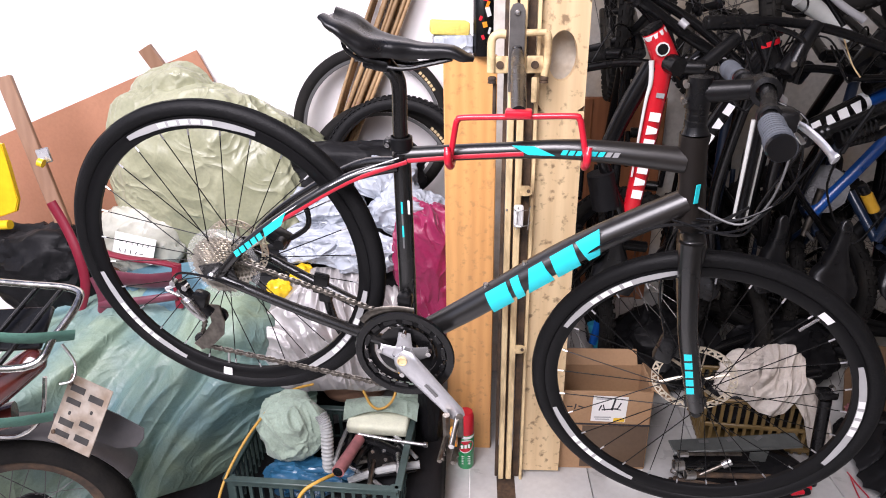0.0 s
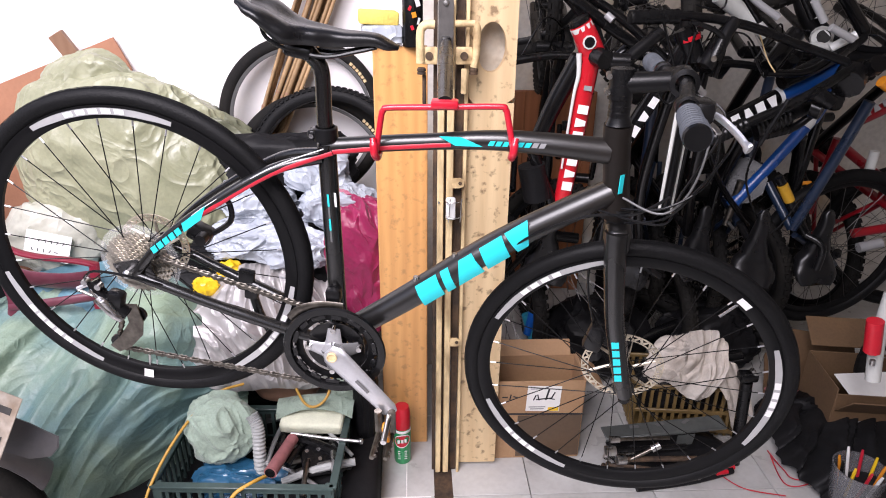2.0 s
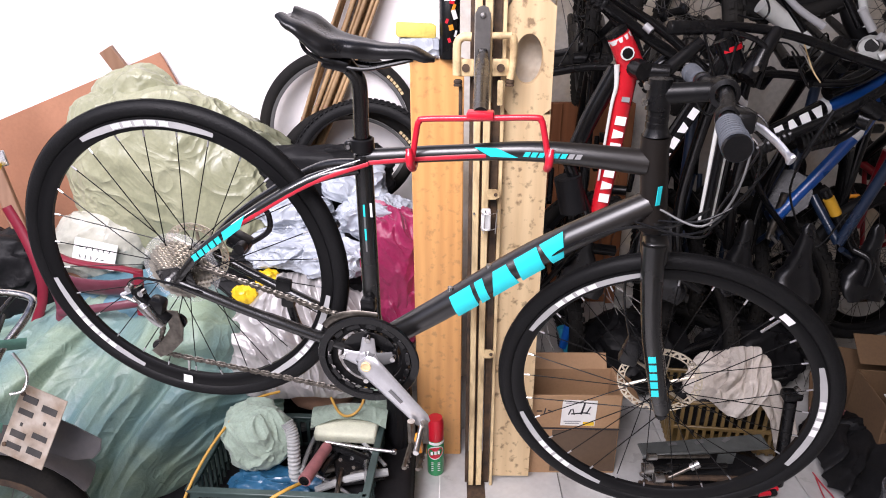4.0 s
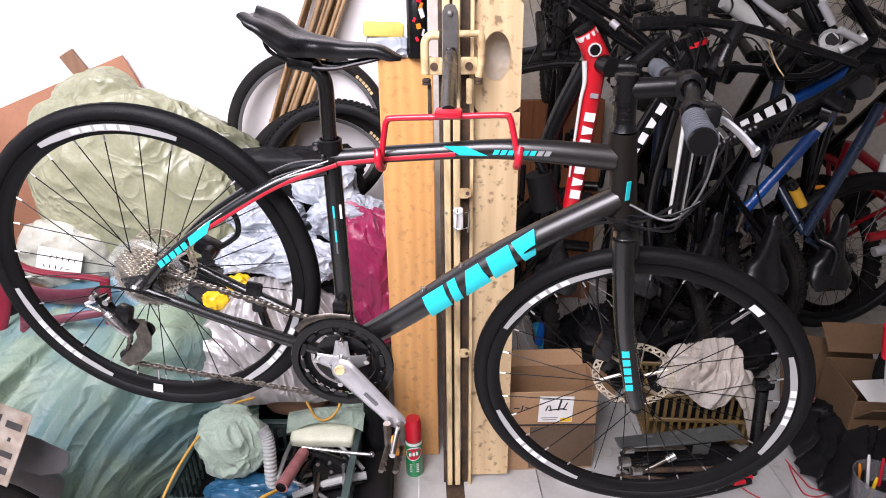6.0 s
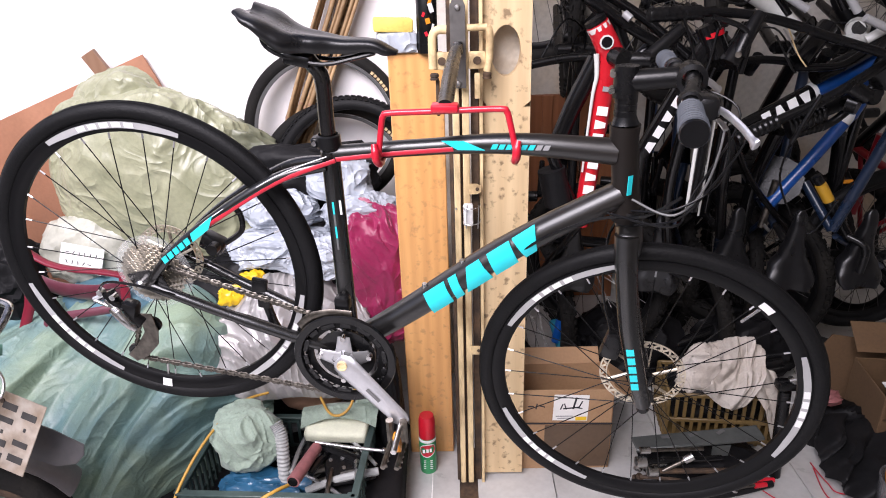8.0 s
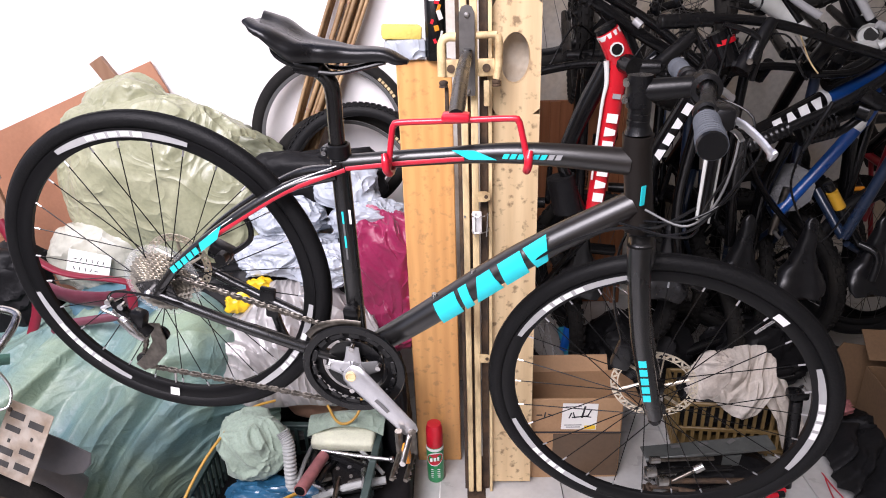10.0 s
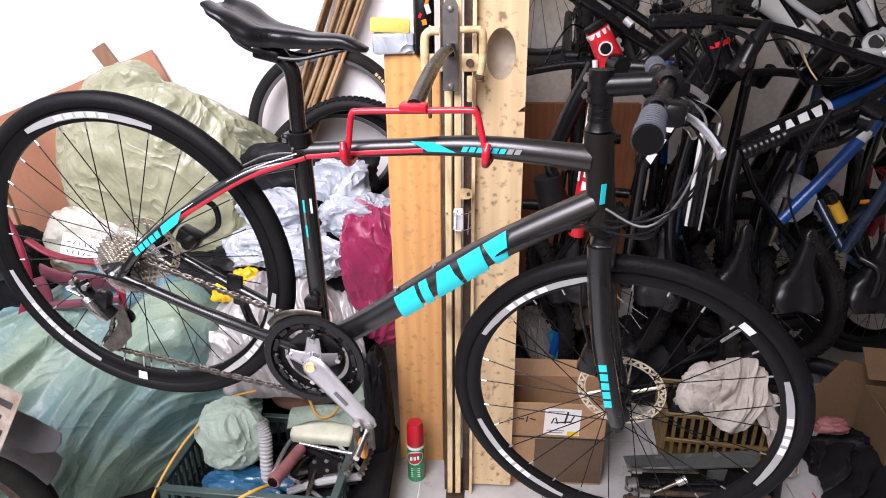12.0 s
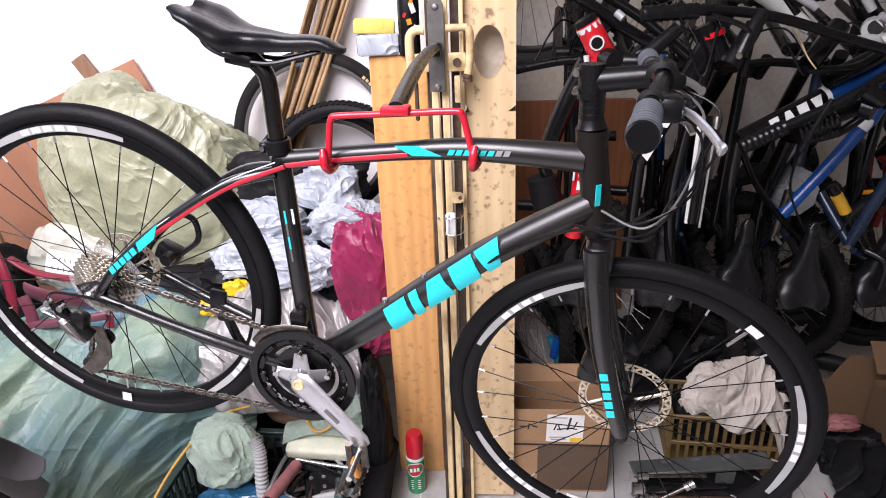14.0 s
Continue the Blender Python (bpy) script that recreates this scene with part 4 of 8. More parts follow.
    block(bm, (0.036, 0.0012, 0.007), frame_of(dn, dn.cross(V(0, 1, 0)) * -1, hub + d * 0.52 + V(0, -0.0082, 0)), 0)
    part("maker_mark", bm, M_DGREY, arm)
    # pedal
    bm = B()
    rod(bm, crank_end + V(0, 0.012, 0), crank_end + V(0, -0.09, 0), 0.006)
    ped = part("pedal_axle", bm, M_STEEL, b)
    for t in (-1, 1):
        bm = B()
        x = crank_end.x - 0.008 + 0.014 * t
        sweep(bm, [(x, -0.106, crank_end.z - 0.045), (x, -0.106, crank_end.z + 0.012)], [0.008, 0.008], 8)
        for k in range(5):
            block(bm, (0.010, 0.005, 0.006), pose(x, -0.115 - 0.014 * k, crank_end.z - 0.048, 0, 0, 20), 0.001)
        sweep(bm, [(x, -0.106, crank_end.z - 0.044), (x - 0.004, -0.175, crank_end.z - 0.049)], [0.0055, 0.0055], 6)
        part("pedal_cage", bm, M_CHAIN, ped, "toothed steel cage")
    bm = B()
    block(bm, (0.012, 0.02, 0.040), pose(crank_end.x - 0.002, -0.132, crank_end.z - 0.020, 0, -8, 0), 0.003, 2)
    part("pedal_reflector", bm, M_ORANGE, ped, "amber reflector")
    # chain: upper and lower run, as links
    def links(bm, p, q, n):
        for k in range(n):
            a, c = p.lerp(q, k / n), p.lerp(q, (k + 1) / n)
            off = 0.0022 if k % 2 else 0.0036
            for s in (-1, 1):
                e = V(0, s * off, 0)
                sweep(bm, [a + e, a.lerp(c, 0.25) + e, a.lerp(c, 0.5) + e, a.lerp(c, 0.75) + e, c + e], [0.0048, 0.0046, 0.0026, 0.0046, 0.0048] if k % 2 else [0.0052, 0.0050, 0.0034, 0.0050, 0.0052], 8, squash=0.35, up=(0, 0, 1))
            rod(bm, a + V(0, -0.0058, 0), a + V(0, 0.0058, 0), 0.0022, None, 6)

    bm = B()
    links(bm, V(-0.405, -0.050, 1.030), V(-0.105, -0.045, 0.925), 26)
    part("upper_chain", bm, M_CHAIN, b, "oily grey chain")
    bm = B()
    links(bm, V(-0.516, -0.052, 0.806), V(-0.095, -0.045, 0.734), 35)
    links(bm, V(-0.524, -0.052, 0.812), V(-0.492, -0.054, 0.895), 7)
    part("lower_chain", bm, M_CHAIN, b, "oily grey chain")
    # rear derailleur
    bm = B()
    block(bm, (0.034, 0.030, 0.040), pose(-0.478, -0.085, 0.950, 0, 20, 0), 0.010, 2)
    sweep(bm, curve([V(-0.512, -0.088, 0.992), V(-0.500, -0.092, 0.965), V(-0.475, -0.090, 0.935), V(-0.462, -0.086, 0.918)], 12), 0.0125, 10, squash=0.8)
    der = part("rear_derailleur", bm, M_BLACKPL, b)
    bm = B()
    sweep(bm, curve([V(-0.502, -0.098, 0.962), V(-0.482, -0.104, 0.935), V(-0.468, -0.100, 0.912)], 10), [0.012, 0.0125, 0.012, 0.011, 0.010, 0.010, 0.009, 0.009, 0.008, 0.007, 0.006][:11], 10, squash=0.6)
    part("parallelogram", bm, M_STEEL, der, "bright steel link")
    bm = B()
    slab(bm, [(-0.014, 0.0), (0.013, 0.0), (0.018, -0.04), (0.010, -0.075), (-0.022, -0.108), (-0.050, -0.122), (-0.066, -0.106), (-0.038, -0.080), (-0.012, -0.045)], 0.003, frame_of((1, 0, 0), (0, -1, 0), V(-0.466, -0.062, 0.925)), 0.0006)
    part("cage", bm, M_CHAIN, der, "oily steel cage")
    for x, z, r in ((-0.460, 0.895, 0.017), (-0.516, 0.824, 0.017)):
        bm = B()
        lathe(bm, [(0.004, 0.0), (r, 0.0), (r, 0.006), (0.004, 0.006)], frame_of((1, 0, 0), (0, -1, 0), V(x, -0.052, z)), 22)
        part("jockey_wheel", bm, M_BLACKPL, der)
    for p_, q_, r_ in (((-0.515, -0.095, 0.978), (-0.492, -0.100, 0.950), 0.0075), ((-0.492, -0.102, 0.958), (-0.476, -0.102, 0.926), 0.0085), ((-0.545, -0.092, 0.972), (-0.515, -0.096, 0.962), 0.0035)):
        bm = B()
        rod(bm, p_, q_, r_, r_ * 0.8)
        part("link", bm, M_STEEL, der, "bright steel link")
    for x, z in ((-0.522, 0.994), (-0.498, 0.985)):
        bm = B()
        rod(bm, V(x, -0.088, z), V(x, -0.102, z), 0.0062)
        part("bolt", bm, M_STEEL, der)
    bm = B()
    rod(bm, V(-0.522, -0.09, 0.985), V(-0.545, -0.092, 0.975), 0.004)
    part("cable_barrel", bm, M_ALU, der)
    bm = B()
    sweep(bm, curve([V(-0.38, -0.068, 0.975), V(-0.44, -0.09, 1.008), V(-0.50, -0.095, 1.018), V(-0.525, -0.092, 1.0)], 14), 0.0026, 8)
    part("cable", bm, M_BLACKPL, b)
    # kickstand on the far chain stay
    bm = B()
    block(bm, (0.034, 0.012, 0.052), pose(-0.268, 0.048, 0.925, 0, 12, 0), 0.004, 2)
    block(bm, (0.030, 0.020, 0.030), pose(-0.262, 0.052, 0.892, 0, 8, 0), 0.006, 2)
    ks = part("kickstand", bm, M_BLACKPL, b, "black kickstand folded down")
    bm = B()
    sweep(bm, curve([V(-0.262, 0.056, 0.885), V(-0.258, 0.070, 0.82), V(-0.246, 0.086, 0.765), V(-0.240, 0.092, 0.745)], 14), [0.010] * 9 + [0.0095, 0.009, 0.010, 0.012, 0.012], 10)
    part("stand_leg", bm, M_BLACKPL, ks)
    bm = B()
    block(bm, (0.030, 0.030, 0.014), pose(-0.236, 0.093, 0.742, 0, 8, 0), 0.004, 2)
    part("stand_foot", bm, M_RUBBER, ks)
    # front derailleur and rear caliper
    bm = B()
    sweep(bm, curve([V(-0.150, -0.046, 0.900), V(-0.125, -0.050, 0.926), V(-0.085, -0.050, 0.938), V(-0.040, -0.048, 0.935)], 14), 0.0085, 8, squash=0.25, up=(0, 0, 1))
    fd = part("front_derailleur", bm, M_CHAIN, b)
    bm = B()
    block(bm, (0.03, 0.028, 0.03), pose(-0.061, -0.028, 0.950), 0.006, 2)
    part("clamp", bm, M_BLACKPL, fd)
    bm = B()
    block(bm, (0.05, 0.034, 0.036), pose(-0.352, 0.055, 1.03, 0, 30, 0), 0.008, 2)
    rod(bm, V(-0.335, 0.03, 1.035), V(-0.335, 0.01, 1.035), 0.012)
    part("brake_caliper", bm, M_BLACKPL, b)
    bm = B()
    sweep(bm, curve([V(-0.325, 0.055, 1.03), V(-0.285, 0.055, 1.06), V(-0.282, 0.055, 1.10), V(-0.30, 0.05, 1.118)], 12), 0.006, 8)
    part("brake_hose", bm, M_BLACKPL, b)
    b.matrix_basis = HANG @ Matrix.Translation((0.03, 0, 0.655))
    return b


def V_pose(x, y, z, rx):
    return pose(x, y, z, rx, 0, 0)


def rotor(parent, m, R):
    """A drilled brake disc: a ring of small plates with gaps, and slanted arms."""
    bm = B()
    lathe(bm, [(R - 0.003, 0.0), (R, 0.0), (R, 0.0018), (R - 0.003, 0.0018)], m, 64)
    lathe(bm, [(R - 0.016, 0.0), (R - 0.0135, 0.0), (R - 0.0135, 0.0018), (R - 0.016, 0.0018)], m, 64)
    n = 48
    for k in range(n):
        a = k * 360 / n
        block(bm, (0.0115, 0.0042 if k % 3 else 0.0062, 0.0018), m @ pose(0, 0, 0.0009, 0, 0, a) @ pose(R - 0.008, 0, 0, 0, 0, 38 if k % 2 else -38), 0)
    d = part("brake_disc", bm, M_ROTOR, parent, "drilled steel brake disc", local=True)
    for k in range(6):
        bm = B()
        a = radians(k * 60)
        p = m @ Vector((0.02 * math.cos(a), 0.02 * math.sin(a), 0.001))
        q = m @ Vector(((R - 0.014) * math.cos(a + 0.35), (R - 0.014) * math.sin(a + 0.35), 0.001))
        sweep(bm, [p, q], [0.004, 0.003], 6, squash=0.3)
        part("disc_arm", bm, M_ROTOR, parent, local=True)


hybrid_bike()

# ---- soft things ----
def ridged(p, s):
    return 1 - (math.sqrt(noise.noise(p * s) ** 2 + 0.004) - 0.03) * 2


def bag(center, radii, seed=0, folds=0.12, freq=3.0, sub=5, drift=(0, 0, 0), flat=None, tip=0.0, power=2.4, crease=0.5, stretch=(1, 1, 1)):
    """A stuffed, creased bag: a rounded body with folds; flat cuts it to rest on a height."""
    bm = B()
    bmesh.ops.create_icosphere(bm, subdivisions=sub, radius=1.0)
    off = Vector((seed * 3.7, seed * 1.9, seed * 5.3))
    c, r = Vector(center), Vector(radii)
    st = Vector(stretch)
    for v in bm.verts:
        n = v.co.normalized()
        k = (abs(n.x) ** power + abs(n.y) ** power + abs(n.z) ** power) ** (-1 / power)
        q = Vector((n.x * st.x, n.y * st.y, n.z * st.z)) * freq + off
        warp = Vector((noise.noise(q * 0.6), noise.noise(q * 0.6 + V(7, 1, 3)), noise.noise(q * 0.6 + V(2, 9, 5)))) * 0.9
        big = noise.noise(n * 1.3 + off) * 1.1
        fold = max(0.0, ridged(q * 0.55 + warp * 0.8, 1.0)) ** 3
        fine = max(0.0, ridged(q * 1.15 + warp * 1.6, 1.0)) ** 5
        mic = max(0.0, ridged(q * 2.6 + warp * 3.2, 1.0)) ** 6
        f = 1 + folds * (big + crease * 1.5 * (fold - 0.4) + crease * 0.75 * (fine - 0.25) + crease * 0.30 * (mic - 0.2))
        p = Vector((n.x * r.x, n.y * r.y, n.z * r.z)) * k * f
        if tip:
            p.x += tip * (p.z / r.z) * r.x
        p += c
        if flat is not None and p.z < flat:
            p.z = flat
        v.co = p
    return bm


def drape(top, bottom, n=90, m=60, bulge=(0, -0.1, 0.05), amp=0.03, seed=1, along=(1.2, 5.0), thick=0.003, fine=0.35, crumple=0.0):
    """A hanging sheet between a top and a bottom line, with long folds."""
    T, L = curve(top, n), curve(bottom, n)
    bm = B()
    rows = []
    k = min(len(T), len(L))
    for i in range(k):
        col = []
        for j in range(m + 1):
            t = j / m
            p = T[i].lerp(L[i], t) + Vector(bulge) * math.sin(t * math.pi) ** 0.8
            u = i / k
            q = V(u * along[1] + t * along[0] * 0.5, t * 1.3, seed * 3.1)
            w = noise.noise(V(u * 2.0, t * 1.3, seed * 1.7)) * 4.5 + noise.noise(V(u * 5, t * 2.6, seed * 2.9)) * 1.3
            ph = (u * along[1] + t * along[0]) * 2.1 + w
            s1 = math.sqrt(math.sin(ph * 0.5) ** 2 + 0.004)
            s2 = math.sqrt(math.sin(ph * 1.17 + 1.3 + w * 0.3) ** 2 + 0.02)
            gate = 0.5 + noise.noise(V(u * 3.1, t * 2.3, seed * 4.3))
            g1 = 0.65 + 0.9 * noise.noise(V(u * 4.1 + 3, t * 2.0, seed * 6.1))
            d = amp * (0.9 * s1 * g1 + 0.6 * noise.noise(q * 0.5) + fine * 0.55 * s2 * gate + 0.10 * noise.noise(V(u * 12, t * 8, seed)))
            if crumple:
                c = V(ph * 0.42, t * 2.4 + u * 1.5, seed * 2.3)
                d += crumple * (max(0.0, ridged(c, 1.0)) ** 4 + 0.45 * max(0.0, ridged(c + V(3, 1, 0), 2.1)) ** 5 - 0.5)
            p = p + V(0.1, -0.75, 0.65) * d
            p.z = max(p.z, 0.004)
            col.append(bm.verts.new(p))
        rows.append(col)
    for a, b in zip(rows, rows[1:]):
        for j in range(m):
            bm.faces.new((a[j], a[j + 1], b[j + 1], b[j]))
    bmesh.ops.recalc_face_normals(bm, faces=bm.faces[:])
    bmesh.ops.solidify(bm, geom=bm.faces[:], thickness=thick)
    return bm


M_OLIVE = mat("olive_tarpaulin", (0.345, 0.35, 0.23), 0.38, 0, 0.22, 7, 0.2, 90, second=(0.25, 0.26, 0.16), mix=0.45, coat=0.25)
M_OLIVE2 = mat("dark_olive_tarpaulin", (0.19, 0.20, 0.13), 0.45, 0, 0.3, 9, 0.25, 50, coat=0.2)
M_PALEBAG = mat("pale_clear_bag", (0.50, 0.50, 0.42), 0.3, 0, 0.2, 9, 0.2, 60, coat=0.4)
M_TEAL = mat("faded_teal_tarp", (0.245, 0.325, 0.225), 0.5, 0, 0.25, 4.2, 0.2, 190, second=(0.125, 0.225, 0.235), mix=0.48, coat=0.1)
M_SAGE = mat("sage_cloth", (0.33, 0.42, 0.335), 0.8, 0, 0.25, 10, 0.3, 170, sheen=0.2)
M_PINK = mat("magenta_nylon", (0.28, 0.008, 0.068), 0.42, 0, 0.25, 6, 0.15, 120, second=(0.22, 0.008, 0.055), sheen=0.15)
M_PBAG = mat("milky_plastic_bag", (0.43, 0.47, 0.525), 0.2, 0, 0.1, 5, 0.08, 40, second=(0.32, 0.35, 0.40), mix=0.36, coat=0.5)
M_SILVER = mat("silver_tarpaulin", (0.46, 0.445, 0.44), 0.42, 0.3, 0.15, 6, 0.12, 60, second=(0.44, 0.42, 0.41))
M_YELLOW = mat("yellow_plastic", (0.85, 0.55, 0.01), 0.35, 0, 0.15, 14, 0.1)
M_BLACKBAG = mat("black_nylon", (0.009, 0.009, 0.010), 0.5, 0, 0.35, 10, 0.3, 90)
M_NAVY = mat("dark_navy_sheet", (0.014, 0.014, 0.015), 0.5, 0, 0.35, 8, 0.3, 60)
M_CHAIR = mat("maroon_plastic", (0.115, 0.020, 0.036), 0.36, 0, 0.3, 9, 0.1, 60, second=(0.155, 0.055, 0.075), mix=0.45)
M_CHAIRR = mat("red_plastic_edge", (0.19, 0.010, 0.026), 0.38, 0, 0.15, 9, 0.05)
M_BROWN = mat("brown_hardboard", (0.42, 0.20, 0.115), 0.7, 0, 0.15, 4, 0.12, 90, second=(0.35, 0.16, 0.09))
M_BATTEN = wood("old_brown_batten", (0.30, 0.17, 0.10), (0.19, 0.10, 0.06), 6, 0.6, 12)
M_BAMBOO = mat("dry_bamboo", (0.42, 0.275, 0.14), 0.55, 0, 0.4, 9, 0.2, 60, second=(0.19, 0.11, 0.05), mix=0.42, per=0.25)
M_CRATE = mat("green_black_crate", (0.050, 0.080, 0.073), 0.42, 0, 0.3, 12, 0.1, 70)
M_FOAM = mat("cream_foam", (0.76, 0.78, 0.60), 0.85, 0, 0.15, 20, 0.3, 150)
M_HOSE = mat("grey_hose", (0.38, 0.39, 0.38), 0.5, 0, 0.2, 12, 0.08)
M_TUBE = mat("dusty_maroon_tube", (0.34, 0.13, 0.13), 0.55, 0, 0.35, 14, 0.12)
M_BLUE = mat("blue_plastic_sheet", (0.022, 0.105, 0.20), 0.32, 0, 0.3, 10, 0.2, coat=0.3)
M_CARD = mat("corrugated_cardboard", (0.42, 0.26, 0.14), 0.8, 0, 0.18, 6, 0.1, 110, second=(0.35, 0.205, 0.105))
M_CARDD = mat("dark_brown_tape_card", (0.115, 0.072, 0.042), 0.5, 0, 0.2, 7, 0.08, 90, coat=0.15)
M_PAPER = mat("white_paper", (0.80, 0.79, 0.76), 0.8, 0, 0.06, 12, 0.06)
M_INK = mat("black_ink", (0.02, 0.02, 0.025), 0.7, 0, 0.1, 30, 0)
M_PLATE = mat("dirty_number_plate", (0.36, 0.315, 0.265), 0.5, 0.1, 0.4, 22, 0.2, 60, second=(0.20, 0.14, 0.09), mix=0.42)
M_MUD = mat("grey_mudguard_plastic", (0.065, 0.062, 0.066), 0.5, 0, 0.25, 12, 0.12, second=(0.10, 0.09, 0.085))
M_CHROME = mat("pitted_chrome", (0.62, 0.60, 0.56), 0.22, 1.0, 0.35, 30, 0.15)
M_LENS = mat("dark_red_lens", (0.075, 0.016, 0.012), 0.15, 0, 0.2, 30, 0.05, coat=0.6)
M_STRAP = mat("teal_webbing", (0.075, 0.185, 0.14), 0.8, 0, 0.2, 40, 0.3, 220)
M_RAG = mat("dirty_white_rag", (0.58, 0.535, 0.48), 0.9, 0, 0.2, 9, 0.3, 150, second=(0.44, 0.38, 0.32), mix=0.38)
M_TRAY = mat("dusty_grey_sheet_metal", (0.115, 0.125, 0.12), 0.5, 0.4, 0.3, 9, 0.1)
M_BASKET = mat("ochre_plastic_basket", (0.18, 0.118, 0.042), 0.5, 0, 0.25, 12, 0.08)
M_GREEN = mat("green_can_paint", (0.02, 0.30, 0.10), 0.3, 0.2, 0.1, 15, 0.02, coat=0.4)
M_REDCAP = mat("red_cap_plastic", (0.62, 0.015, 0.03), 0.32, 0, 0.1, 12, 0.03)
M_SMOKE = mat("smoky_clear_plastic", (0.20, 0.20, 0.21), 0.15, 0, 0.2, 10, 0.05, alpha=0.55, coat=0.5)


crinkle(M_OLIVE, 11.0, 0.015, 0.50, 1.6)
crinkle(M_OLIVE, 30.0, 0.004, 0.16, 1.0)
crinkle(M_TEAL, 34.0, 0.004, 0.4, 1.0)
crinkle(M_OLIVE2, 11.0, 0.02, 0.7)
crinkle(M_PALEBAG, 12.0, 0.012, 0.6)
crinkle(M_PBAG, 22.0, 0.008, 0.7, 1.2)
crinkle(M_SILVER, 12.0, 0.008, 0.4, 1.4)
crinkle(M_PINK, 20.0, 0.005, 0.35, 0.2)
crinkle(M_PINK, 12.0, 0.010, 0.6, 1.2)
crinkle(M_TEAL, 11.0, 0.008, 0.45, 1.4)
crinkle(M_SAGE, 22.0, 0.006, 0.6, 1.2)
crinkle(M_RAG, 18.0, 0.008, 0.6, 1.2)
crinkle(M_BLACKBAG, 10.0, 0.012, 0.6)
crinkle(M_BLUE, 9.0, 0.010, 0.5)
crinkle(M_YELLOW, 18.0, 0.004, 0.3)


